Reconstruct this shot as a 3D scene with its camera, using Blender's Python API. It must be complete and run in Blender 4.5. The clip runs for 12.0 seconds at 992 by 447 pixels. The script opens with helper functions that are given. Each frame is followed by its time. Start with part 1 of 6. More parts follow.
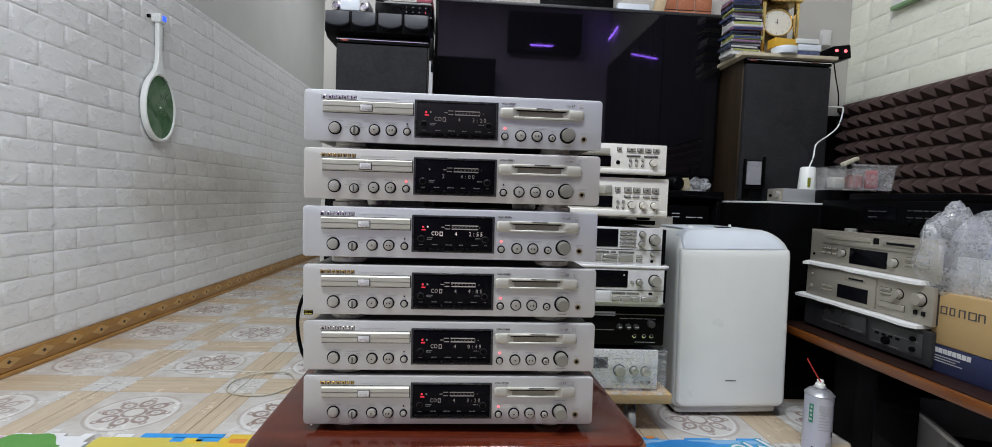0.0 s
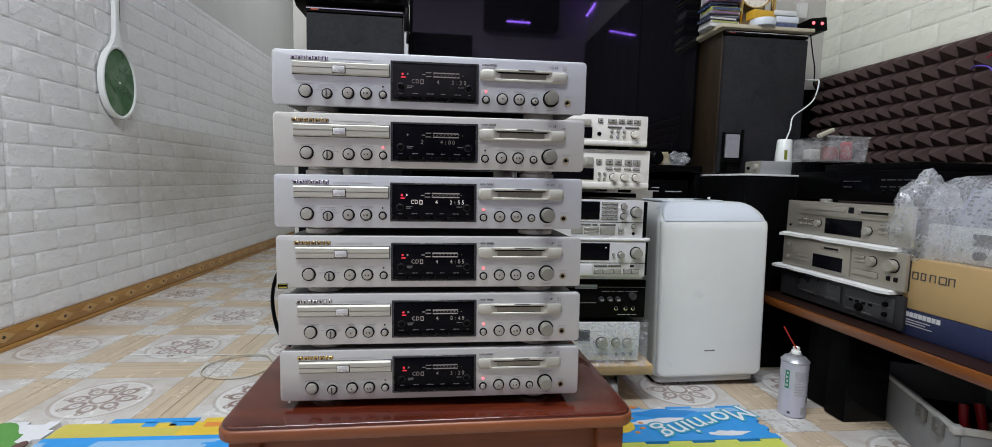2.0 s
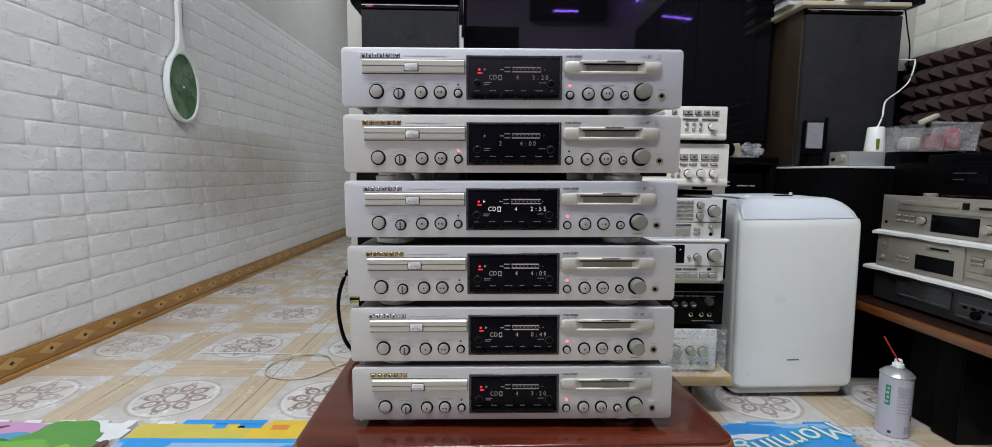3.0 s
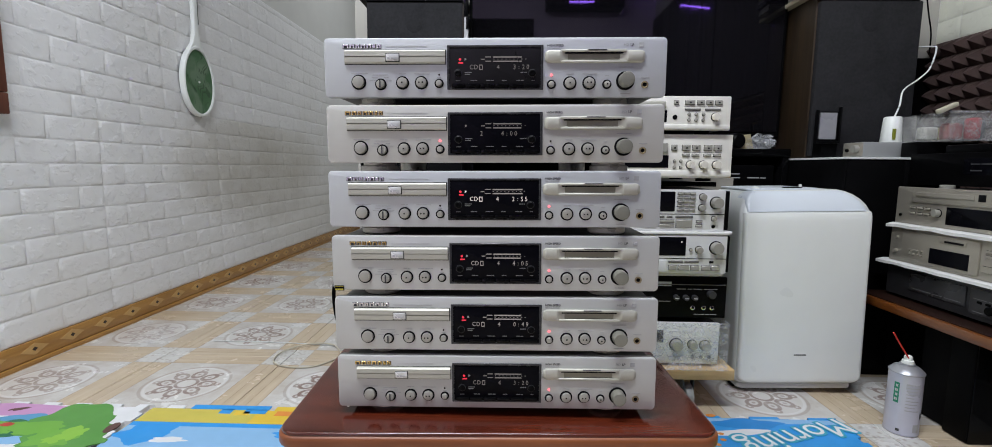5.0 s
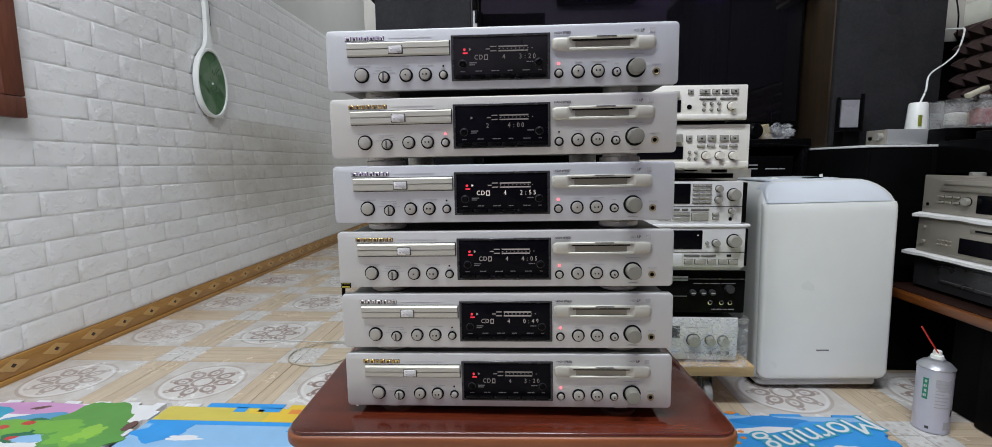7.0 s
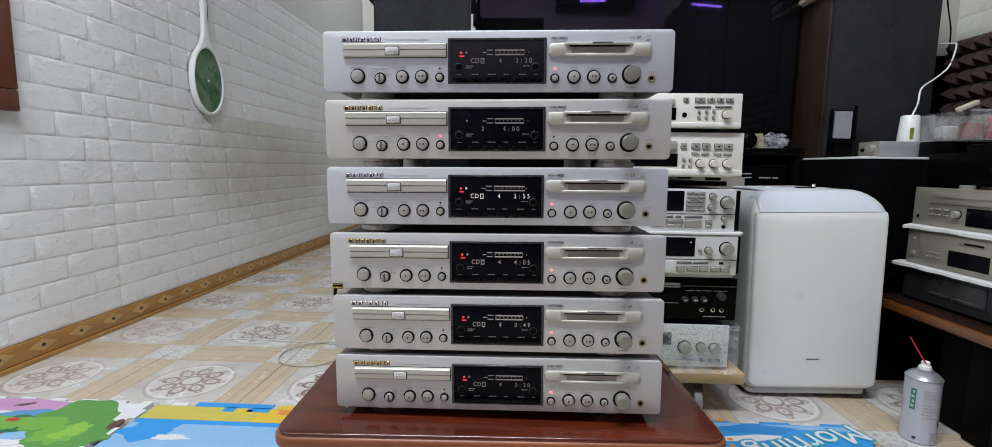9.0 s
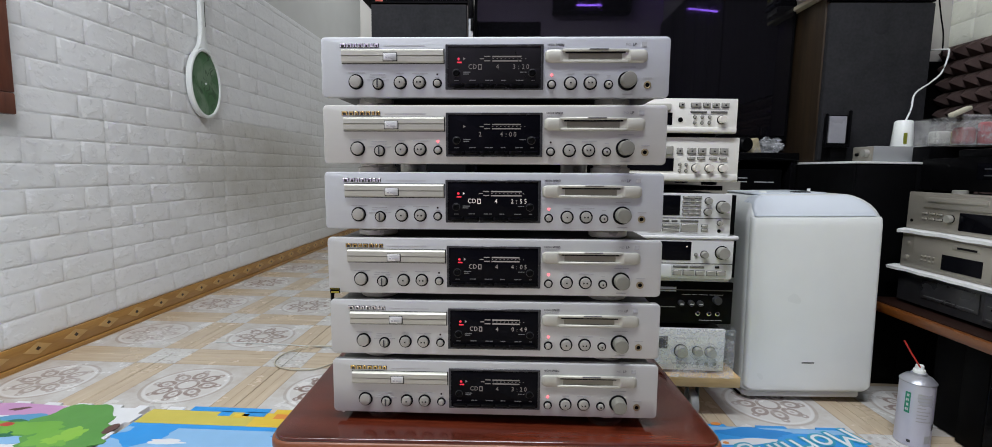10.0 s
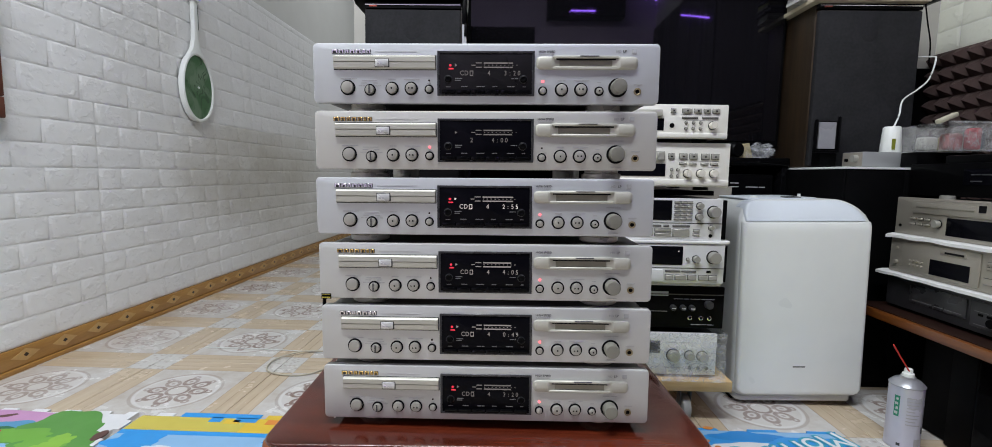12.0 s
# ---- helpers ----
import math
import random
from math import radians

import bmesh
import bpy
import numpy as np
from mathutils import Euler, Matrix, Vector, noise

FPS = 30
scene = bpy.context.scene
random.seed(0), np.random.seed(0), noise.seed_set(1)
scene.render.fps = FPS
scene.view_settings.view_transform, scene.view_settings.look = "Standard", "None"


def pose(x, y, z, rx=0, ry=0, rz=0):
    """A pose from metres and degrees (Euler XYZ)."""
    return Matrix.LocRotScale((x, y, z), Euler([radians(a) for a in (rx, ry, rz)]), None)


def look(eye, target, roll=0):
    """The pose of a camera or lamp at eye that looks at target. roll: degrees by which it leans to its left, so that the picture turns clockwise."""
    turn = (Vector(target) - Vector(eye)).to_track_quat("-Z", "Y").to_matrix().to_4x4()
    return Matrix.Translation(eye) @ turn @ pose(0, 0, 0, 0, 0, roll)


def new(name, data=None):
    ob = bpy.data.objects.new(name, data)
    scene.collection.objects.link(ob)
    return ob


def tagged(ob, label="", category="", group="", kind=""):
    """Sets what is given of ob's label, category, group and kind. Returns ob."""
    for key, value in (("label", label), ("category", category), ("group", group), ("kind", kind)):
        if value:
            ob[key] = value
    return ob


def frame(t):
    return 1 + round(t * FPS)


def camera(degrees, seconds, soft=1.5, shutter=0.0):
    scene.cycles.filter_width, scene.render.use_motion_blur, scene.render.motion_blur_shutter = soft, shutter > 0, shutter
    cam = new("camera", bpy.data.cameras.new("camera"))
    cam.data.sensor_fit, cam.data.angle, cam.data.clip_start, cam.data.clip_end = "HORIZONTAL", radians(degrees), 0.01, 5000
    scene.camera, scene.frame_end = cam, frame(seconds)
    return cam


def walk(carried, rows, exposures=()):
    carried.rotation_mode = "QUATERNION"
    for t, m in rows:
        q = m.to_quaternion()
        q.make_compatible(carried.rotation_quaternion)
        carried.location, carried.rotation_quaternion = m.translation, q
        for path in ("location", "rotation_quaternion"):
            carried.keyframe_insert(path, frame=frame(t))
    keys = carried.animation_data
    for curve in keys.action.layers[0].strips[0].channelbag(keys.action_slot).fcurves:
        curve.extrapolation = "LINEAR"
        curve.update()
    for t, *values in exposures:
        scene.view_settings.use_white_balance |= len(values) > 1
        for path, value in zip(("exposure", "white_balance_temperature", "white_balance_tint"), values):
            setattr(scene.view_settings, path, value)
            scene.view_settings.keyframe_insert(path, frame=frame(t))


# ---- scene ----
cam = camera(91.5, 12.0, 0.85)
PATH = [
    (0, (0.042, -0.713, 0.627), (0.159, 1.281, 0.527), 2.2),
    (0.5, (0.046, -0.71, 0.626), (0.17, 1.283, 0.52), 1.6),
    (1, (0.055, -0.708, 0.62), (0.222, 1.281, 0.5), 1.5),
    (1.5, (0.076, -0.711, 0.613), (0.305, 1.27, 0.453), 1.6),
    (2, (0.039, -0.691, 0.605), (0.246, 1.291, 0.433), 1.6),
    (2.5, (-0.001, -0.638, 0.604), (0.088, 1.35, 0.41), 1.3),
    (3, (-0.01, -0.627, 0.619), (0.021, 1.362, 0.414), 0.7),
    (3.2, (0.001, -0.630, 0.621), (0.014, 1.359, 0.420), 0.5),
    (4.8, (0.034, -0.629, 0.617), (-0.001, 1.358, 0.390), 0.6),
    (5, (0.039, -0.629, 0.615), (-0.009, 1.357, 0.383), 0.6),
    (5.5, (0.043, -0.624, 0.617), (-0.04, 1.359, 0.372), 0.4),
    (6, (0.047, -0.62, 0.615), (-0.055, 1.362, 0.366), -0.1),
    (6.5, (0.047, -0.614, 0.609), (-0.062, 1.368, 0.362), -0.6),
    (7, (0.047, -0.613, 0.61), (-0.061, 1.369, 0.365), -0.4),
    (7.2, (0.047, -0.613, 0.61), (-0.060, 1.369, 0.371), -0.2),
    (9, (0.049, -0.613, 0.61), (-0.038, 1.371, 0.379), 0.8),
    (9.5, (0.049, -0.615, 0.612), (-0.033, 1.371, 0.389), 0.8),
    (10, (0.049, -0.616, 0.613), (-0.026, 1.37, 0.394), 0.9),
    (10.5, (0.052, -0.618, 0.613), (-0.016, 1.37, 0.398), 0.9),
    (11, (0.052, -0.618, 0.614), (-0.011, 1.37, 0.402), 1.0),
    (11.5, (0.051, -0.617, 0.615), (-0.007, 1.371, 0.407), 1.0),
    (12, (0.053, -0.618, 0.615), (0.0, 1.371, 0.413), 1.0),
]
walk(cam, [(t, look(eye, target, roll)) for t, eye, target, roll in PATH])

# ---- world and light ----
world = bpy.data.worlds.new("world")
scene.world = world
world.use_nodes = True
world.node_tree.nodes["Background"].inputs[0].default_value = (0.8, 0.9, 1.0, 1)
world.node_tree.nodes["Background"].inputs[1].default_value = 0.05


def area_lamp(name, m, sx, sy, watts, colour):
    d = bpy.data.lights.new(name, "AREA")
    d.shape, d.size, d.size_y, d.energy, d.color = "RECTANGLE", sx, sy, watts, colour
    ob = new(name, d)
    ob.matrix_world = m
    return ob


area_lamp("unseen_ceiling_lamp", pose(-0.32, -0.7, 2.82), 1.7, 0.35, 85, (0.93, 0.98, 1.045))
# Fill light added over the far end; no lamp is known there.
area_lamp("unseen_ceiling_lamp", pose(-0.3, 3.3, 2.82), 0.8, 0.3, 15, (0.93, 0.98, 1.045))
scene.view_settings.exposure = 0.0

# ---- materials ----


class Nodes:
    """A material's node tree, with short calls to add to it."""

    def __init__(self, name):
        self.mat = bpy.data.materials.new(name)
        self.mat.use_nodes = True
        self.t = self.mat.node_tree
        self.b = self.t.nodes["Principled BSDF"]

    def add(self, kind, **inputs):
        n = self.t.nodes.new("ShaderNode" + kind)
        for k, v in inputs.items():
            key = int(k[1:]) if k[0] == "i" and k[1:].isdigit() else k.replace("_", " ")
            if isinstance(v, bpy.types.NodeSocket):
                self.t.links.new(v, n.inputs[key])
            else:
                n.inputs[key].default_value = v
        return n

    def math(self, op, a, b=0.0, clamp=False):
        n = self.t.nodes.new("ShaderNodeMath")
        n.operation, n.use_clamp = op, clamp
        for i, v in enumerate((a, b)):
            if isinstance(v, bpy.types.NodeSocket):
                self.t.links.new(v, n.inputs[i])
            else:
                n.inputs[i].default_value = v
        return n.outputs[0]

    def mix(self, f, a, b):
        n = self.t.nodes.new("ShaderNodeMix")
        n.data_type = "RGBA"
        for i, v in ((0, f), (6, a), (7, b)):
            if isinstance(v, bpy.types.NodeSocket):
                self.t.links.new(v, n.inputs[i])
            else:
                n.inputs[i].default_value = v if i == 0 else (*v[:3], 1)
        return n.outputs[2]

    def coords(self, which="Object"):
        return self.t.nodes.new("ShaderNodeTexCoord").outputs[which]

    def noise(self, vec, scale, detail=3.0, rough=0.5):
        return self.add("TexNoise", Vector=vec, Scale=scale, Detail=detail, Roughness=rough).outputs[0]

    def ramp(self, v, lo, hi, a=0.0, b=1.0):
        n = self.add("MapRange", Value=v, From_Min=lo, From_Max=hi, To_Min=a, To_Max=b)
        return n.outputs[0]

    def put(self, **kw):
        for k, v in kw.items():
            s = self.b.inputs[k.replace("_", " ")]
            if isinstance(v, bpy.types.NodeSocket):
                self.t.links.new(v, s)
            elif s.type == "RGBA":
                s.default_value = (*v[:3], 1)
            else:
                s.default_value = v
        return self

    def bump(self, h, strength, distance):
        n = self.add("Bump", Height=h, Strength=strength, Distance=distance)
        self.t.links.new(n.outputs[0], self.b.inputs["Normal"])
        return self


def plain(name, colour, rough=0.5, metal=0.0, vary=0.12, scale=30.0, grain=0.0, coat=0.0, rvary=0.1):
    """A worn, slightly uneven surface: blotches and fine grain on one colour."""
    n = Nodes(name)
    v = n.coords()
    f = n.noise(v, scale, 4.0)
    g = n.noise(v, scale * 0.12, 2.0)
    f = n.math("ADD", n.math("MULTIPLY", f, 0.5), n.math("MULTIPLY", g, 0.5))
    dark = tuple(c * (1 - vary) for c in colour)
    light = tuple(min(1.0, c * (1 + vary)) for c in colour)
    n.put(Base_Color=n.mix(n.ramp(f, 0.3, 0.7), dark, light), Metallic=metal,
          Roughness=n.ramp(n.noise(v, scale * 0.4), 0.3, 0.7, max(0.02, rough - rvary), min(1.0, rough + rvary)))
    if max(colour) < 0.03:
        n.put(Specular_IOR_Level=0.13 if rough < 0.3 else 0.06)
    if coat:
        n.put(Coat_Weight=coat, Coat_Roughness=0.08)
    if grain:
        n.bump(n.noise(v, scale * 12, 2.0), 0.35, grain)
    return n.mat


def glow(name, colour, strength):
    n = Nodes(name)
    n.put(Base_Color=(0.01, 0.01, 0.01), Emission_Color=colour, Emission_Strength=strength, Roughness=0.6)
    return n.mat


def silver(name, colour, rough, streak=0.06):
    """Brushed and lacquered aluminium, brushed along x."""
    n = Nodes(name)
    v = n.add("Mapping", Vector=n.coords(), Scale=(3.0, 300.0, 300.0)).outputs[0]
    f = n.noise(v, 1.5, 2.0)
    w = n.noise(n.coords(), 9.0, 2.0)
    dark = tuple(c * (1 - streak) for c in colour)
    n.put(Base_Color=n.mix(n.math("ADD", n.math("MULTIPLY", f, 0.6), n.math("MULTIPLY", w, 0.4)), dark, colour), Metallic=0.35,
          Roughness=n.ramp(w, 0.3, 0.7, rough - 0.05, rough + 0.06))
    return n.mat


M_silver = silver("silver_panel", (0.590, 0.610, 0.630), 0.44)
M_neutral = silver("plain_silver_panel", (0.600, 0.607, 0.593), 0.44)
M_warm = silver("champagne_panel", (0.595, 0.589, 0.555), 0.44)
M_gold = silver("dull_champagne", (0.385, 0.355, 0.30), 0.40)
M_tray = silver("tray_metal", (0.53, 0.522, 0.455), 0.5)
M_button = silver("button_metal", (0.43, 0.42, 0.375), 0.36, 0.1)
M_knob = silver("knob_metal", (0.27, 0.265, 0.225), 0.30, 0.15)
M_foot = plain("foot_metal", (0.90, 0.86, 0.76), 0.26, 0.25, 0.06, 60)
M_chrome = plain("chrome", (0.8, 0.8, 0.8), 0.16, 1.0, 0.05)
M_brass = plain("polished_brass", (0.62, 0.45, 0.17), 0.25, 1.0, 0.1)
M_socket = plain("dull_brass", (0.34, 0.28, 0.17), 0.35, 0.8, 0.1)
M_chassis = plain("dark_steel_cover", (0.045, 0.045, 0.048), 0.45, 0.3, 0.2, 40, 0.0003)
M_grey_case = plain("grey_steel_cover", (0.16, 0.155, 0.145), 0.5, 0.2, 0.1, 60)
M_black = plain("black_plastic", (0.0030, 0.0030, 0.0034), 0.38, 0, 0.3, 50)
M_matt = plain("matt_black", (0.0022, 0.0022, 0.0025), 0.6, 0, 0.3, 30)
M_gloss = plain("gloss_black", (0.0035, 0.0035, 0.0040), 0.12, 0, 0.3, 20, rvary=0.04)
M_window = plain("smoked_window", (0.004, 0.004, 0.006), 0.12, 0, 0.2, 10, rvary=0.03)
M_window.node_tree.nodes["Principled BSDF"].inputs["Specular IOR Level"].default_value = 0.05
# Greyer base colour stands in for a reflection on the topmost window.
M_window_dull = plain("reflection_grey_window", (0.016, 0.015, 0.017), 0.22, 0, 0.2, 10, rvary=0.05)
M_ring = plain("dark_ring", (0.008, 0.008, 0.009), 0.4, 0, 0.2, 100)
M_print = plain("grey_print", (0.40, 0.40, 0.41), 0.6, 0, 0.1, 200)
M_print_faint = plain("faint_print", (0.50, 0.50, 0.51), 0.6, 0, 0.1, 200)
M_print_dark = plain("dark_print", (0.05, 0.05, 0.055), 0.6, 0, 0.1, 200)
M_print_white = plain("white_print", (0.55, 0.55, 0.55), 0.6, 0, 0.1, 200)
M_print_dim = plain("dim_print", (0.16, 0.16, 0.16), 0.6, 0, 0.1, 200)
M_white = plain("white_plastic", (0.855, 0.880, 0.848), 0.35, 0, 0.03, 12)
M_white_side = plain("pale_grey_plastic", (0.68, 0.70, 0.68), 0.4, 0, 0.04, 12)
M_lid = plain("blue_grey_plastic", (0.67, 0.72, 0.77), 0.35, 0, 0.03, 12)
M_foam_sheet = plain("white_packing_foam", (0.78, 0.78, 0.77), 0.85, 0, 0.06, 60, 0.0006)
M_led_red = glow("red_indicator", (1.0, 0.10, 0.12), 3.5)
M_led_dot = plain("unlit_indicator", (0.02, 0.01, 0.01), 0.3)
M_paint = plain("wall_paint", (0.66, 0.66, 0.63), 0.75, 0, 0.05, 5, 0.0004)
M_ceiling = plain("ceiling_paint", (0.78, 0.78, 0.76), 0.8, 0, 0.03, 4)
M_paint_dull = plain("dull_wall_paint", (0.50, 0.485, 0.44), 0.8, 0, 0.06, 5, 0.0004)
M_rear = plain("rear_wall_paint", (0.58, 0.48, 0.70), 0.8, 0, 0.2, 2)
M_glow_white = [glow("display_glow", (0.95, 0.85, 0.82), s) for s in (0.17, 0.3, 0.8)]
M_glow_red = glow("display_red", (1.0, 0.03, 0.07), 0.9)


def brick_material(name, low, high, aged, dark_patch=None):
    """Embossed white foam: soft dents and a few sharp chips; the last argument gives a darker, browner patch by its
    middle (y, z) and reach.
    """
    n = Nodes(name)
    v = n.coords()
    r = n.math("FRACT", n.math("ADD", n.add("ObjectInfo").outputs["Random"], n.add("NewGeometry").outputs["Random Per Island"]))
    v2 = n.add("VectorMath", i0=v, i1=n.add("CombineXYZ", X=r, Y=n.math("MULTIPLY", r, 37.0), Z=n.math("MULTIPLY", r, 11.0)).outputs[0]).outputs[0]
    big = n.noise(v2, 15.0, 2.0, 0.5)
    fine = n.noise(v2, 75.0, 4.0, 0.65)
    chip = n.noise(n.add("Mapping", Vector=v2, Scale=(34.0, 34.0, 44.0)).outputs[0], 1.0, 2.0, 0.5)
    chip = n.ramp(chip, 0.53, 0.63)
    pos = n.add("NewGeometry").outputs["Position"]
    stain = n.ramp(n.noise(pos, 0.9, 4.0, 0.55), 0.48, 0.68)
    tone = n.math("ADD", n.math("MULTIPLY", big, 0.6), n.math("MULTIPLY", r, 0.4))
    col = n.mix(tone, low, high)
    col = n.mix(n.math("MULTIPLY", stain, 0.35), col, aged)
    if dark_patch:
        y0, z0, ry, rz = dark_patch
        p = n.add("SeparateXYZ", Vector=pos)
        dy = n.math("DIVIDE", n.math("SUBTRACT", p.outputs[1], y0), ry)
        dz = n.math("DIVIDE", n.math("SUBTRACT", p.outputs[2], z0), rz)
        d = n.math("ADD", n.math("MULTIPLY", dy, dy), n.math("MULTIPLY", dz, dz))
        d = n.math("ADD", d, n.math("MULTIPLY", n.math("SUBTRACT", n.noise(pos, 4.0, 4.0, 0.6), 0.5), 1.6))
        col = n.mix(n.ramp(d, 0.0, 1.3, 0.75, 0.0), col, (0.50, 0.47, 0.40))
    n.put(Base_Color=col, Roughness=n.ramp(fine, 0.35, 0.65, 0.30, 0.44))
    n.bump(n.math("ADD", n.math("MULTIPLY", big, 1.3), n.math("ADD", n.math("MULTIPLY", fine, 0.035), n.math("MULTIPLY", chip, 0.19))), 0.62, 0.006)
    return n.mat


def wood_material(name, dark, light, rough, coat, scale=1.0, axis=(2.0, 26.0, 26.0)):
    n = Nodes(name)
    v = n.add("Mapping", Vector=n.coords(), Scale=tuple(a * scale for a in axis)).outputs[0]
    a = n.noise(v, 1.6, 5.0, 0.6)
    b = n.noise(v, 7.0, 3.0, 0.6)
    f = n.math("ADD", n.math("MULTIPLY", a, 0.7), n.math("MULTIPLY", b, 0.3))
    s = n.noise(n.coords(), 6.0, 3.0)
    n.put(Base_Color=n.mix(n.ramp(f, 0.32, 0.68), dark, light), Roughness=n.ramp(s, 0.3, 0.7, rough - 0.06, rough + 0.1),
          Coat_Weight=coat, Coat_Roughness=n.ramp(s, 0.3, 0.7, 0.06, 0.2))
    n.bump(b, 0.15, 0.0006)
    return n.mat


def tile_material():
    """A 0.4 m printed floor tile: plank bands at its rim, a pale marbled square with a rosette in the middle, small ornate squares at the corners."""
    n = Nodes("printed_floor_tile")
    v = n.coords()
    xyz = n.add("SeparateXYZ", Vector=v)
    x, y = xyz.outputs[0], xyz.outputs[1]
    r = n.add("ObjectInfo").outputs["Random"]
    ax, ay = n.math("ABSOLUTE", x), n.math("ABSOLUTE", y)
    away = n.add("CombineXYZ", X=n.math("MULTIPLY", r, 9.0), Y=n.math("MULTIPLY", r, 23.0)).outputs[0]
    w = n.add("VectorMath", i0=v, i1=away).outputs[0]
    marble = n.noise(w, 9.0, 5.0, 0.65)
    cloud = n.noise(w, 24.0, 4.0, 0.6)
    pale = n.mix(n.ramp(marble, 0.35, 0.65), (0.52, 0.47, 0.42), (0.66, 0.66, 0.64))
    # planks
    gx = n.noise(n.add("Mapping", Vector=w, Scale=(60.0, 4.0, 1.0)).outputs[0], 1.0, 4.0)
    gy = n.noise(n.add("Mapping", Vector=w, Scale=(4.0, 60.0, 1.0)).outputs[0], 1.0, 4.0)
    in_x = n.math("GREATER_THAN", ax, 0.138)
    in_y = n.math("GREATER_THAN", ay, 0.138)
    grain = n.mix(in_x, gy, gx)
    plank = n.mix(n.ramp(grain, 0.2, 0.8), (0.505, 0.400, 0.275), (0.615, 0.510, 0.375))
    band = n.math("MAXIMUM", in_x, in_y)
    col = n.mix(band, pale, plank)

    def near(v, at, w):
        return n.math("LESS_THAN", n.math("ABSOLUTE", n.math("SUBTRACT", v, at)), w)

    # thin lines at the bands' edges and along their middles
    keep = n.ramp(cloud, 0.35, 0.55, 0.15, 0.9)
    line = n.math("MAXIMUM", near(ax, 0.139, 0.0012), near(ay, 0.139, 0.0012))
    mid = n.math("MAXIMUM", n.math("MULTIPLY", near(ax, 0.169, 0.0010), n.math("SUBTRACT", 1.0, in_y)), n.math("MULTIPLY", near(ay, 0.169, 0.0010), n.math("SUBTRACT", 1.0, in_x)))
    line = n.math("MAXIMUM", line, n.math("MULTIPLY", mid, n.math("GREATER_THAN", r, 0.45)))
    # corner squares
    corner = n.math("MULTIPLY", in_x, in_y)
    lace = n.add("TexVoronoi", Vector=w, Scale=70.0).outputs[0]
    col = n.mix(corner, col, n.mix(n.ramp(lace, 0.15, 0.45), (0.46, 0.42, 0.38), (0.62, 0.61, 0.58)))
    col = n.mix(n.math("MULTIPLY", n.math("MULTIPLY", line, keep), 0.6), col, (0.22, 0.15, 0.09))
    # rosette: eight looped petals round a small ring, on a white disc
    rad = n.math("SQRT", n.math("ADD", n.math("MULTIPLY", x, x), n.math("MULTIPLY", y, y)))
    ang = n.math("ARCTAN2", y, x)
    fold = n.math("SUBTRACT", n.math("FLOORED_MODULO", n.math("ADD", ang, math.pi / 8), math.pi / 4), math.pi / 8)

    def disc_at(at, squash=1.0):
        u = n.math("MULTIPLY", n.math("SUBTRACT", n.math("MULTIPLY", rad, n.math("COSINE", fold)), at), squash)
        t = n.math("MULTIPLY", rad, n.math("SINE", fold))
        return n.math("SQRT", n.math("ADD", n.math("MULTIPLY", u, u), n.math("MULTIPLY", t, t)))

    def ringed(d, at, width):
        return n.ramp(n.math("ABSOLUTE", n.math("SUBTRACT", d, at)), width * 0.55, width, 1.0, 0.0)

    petal = disc_at(0.058, 0.8)
    motif = n.math("MAXIMUM", ringed(petal, 0.0155, 0.0062), ringed(rad, 0.027, 0.0055))
    motif = n.math("MAXIMUM", motif, n.math("MULTIPLY", ringed(disc_at(0.086), 0.007, 0.0042), 0.8))
    motif = n.math("MAXIMUM", motif, n.math("MULTIPLY", ringed(petal, 0.0, 0.006), 0.7))
    inside = n.ramp(rad, 0.100, 0.104, 1.0, 0.0)
    col = n.mix(n.math("MULTIPLY", inside, 0.75), col, (0.66, 0.64, 0.61))
    col = n.mix(n.math("MULTIPLY", n.math("MULTIPLY", motif, n.ramp(cloud, 0.3, 0.55, 0.5, 1.0)), n.ramp(r, 0.0, 1.0, 0.45, 1.0)), col, (0.25, 0.175, 0.15))
    col = n.mix(n.math("MULTIPLY", ringed(rad, 0.101, 0.005), 0.6), col, (0.74, 0.73, 0.72))
    col = n.mix(n.math("MULTIPLY", ringed(rad, 0.110, 0.005), 0.45), col, (0.34, 0.28, 0.24))
    # soiling
    col = n.mix(n.math("MULTIPLY", n.ramp(n.noise(w, 3.0, 5.0, 0.7), 0.5, 0.75), 0.35), col, (0.34, 0.27, 0.2))
    n.put(Base_Color=col, Roughness=n.ramp(marble, 0.3, 0.7, 0.16, 0.32))
    n.bump(cloud, 0.08, 0.0008)
    return n.mat


M_brick = brick_material("white_embossed_foam", (0.86, 0.86, 0.855), (0.915, 0.915, 0.91), (0.72, 0.70, 0.64))
# Lower panels carry one large darker, browner patch.
M_brick_low = brick_material("patched_embossed_foam", (0.855, 0.855, 0.845), (0.91, 0.91, 0.90), (0.74, 0.71, 0.64), (2.25, 0.62, 0.75, 0.36))
M_brick_cream = brick_material("cream_embossed_foam", (0.83, 0.845, 0.715), (0.875, 0.885, 0.775), (0.76, 0.75, 0.61))
M_panel_base = plain("foam_joint", (0.86, 0.86, 0.85), 0.6, 0, 0.05, 20)
M_tile = tile_material()
M_grout = plain("grout", (0.22, 0.18, 0.14), 0.8, 0, 0.2, 40)
M_table = wood_material("red_varnished_wood", (0.032, 0.005, 0.003), (0.115, 0.020, 0.007), 0.18, 0.55)
M_table_edge = wood_material("orange_varnished_wood", (0.15, 0.040, 0.012), (0.27, 0.085, 0.026), 0.42, 0.1)
M_shelf_wood = wood_material("varnished_shelf_wood", (0.008, 0.0035, 0.002), (0.034, 0.011, 0.006), 0.40, 0.1, 1.0, (26.0, 2.0, 26.0))
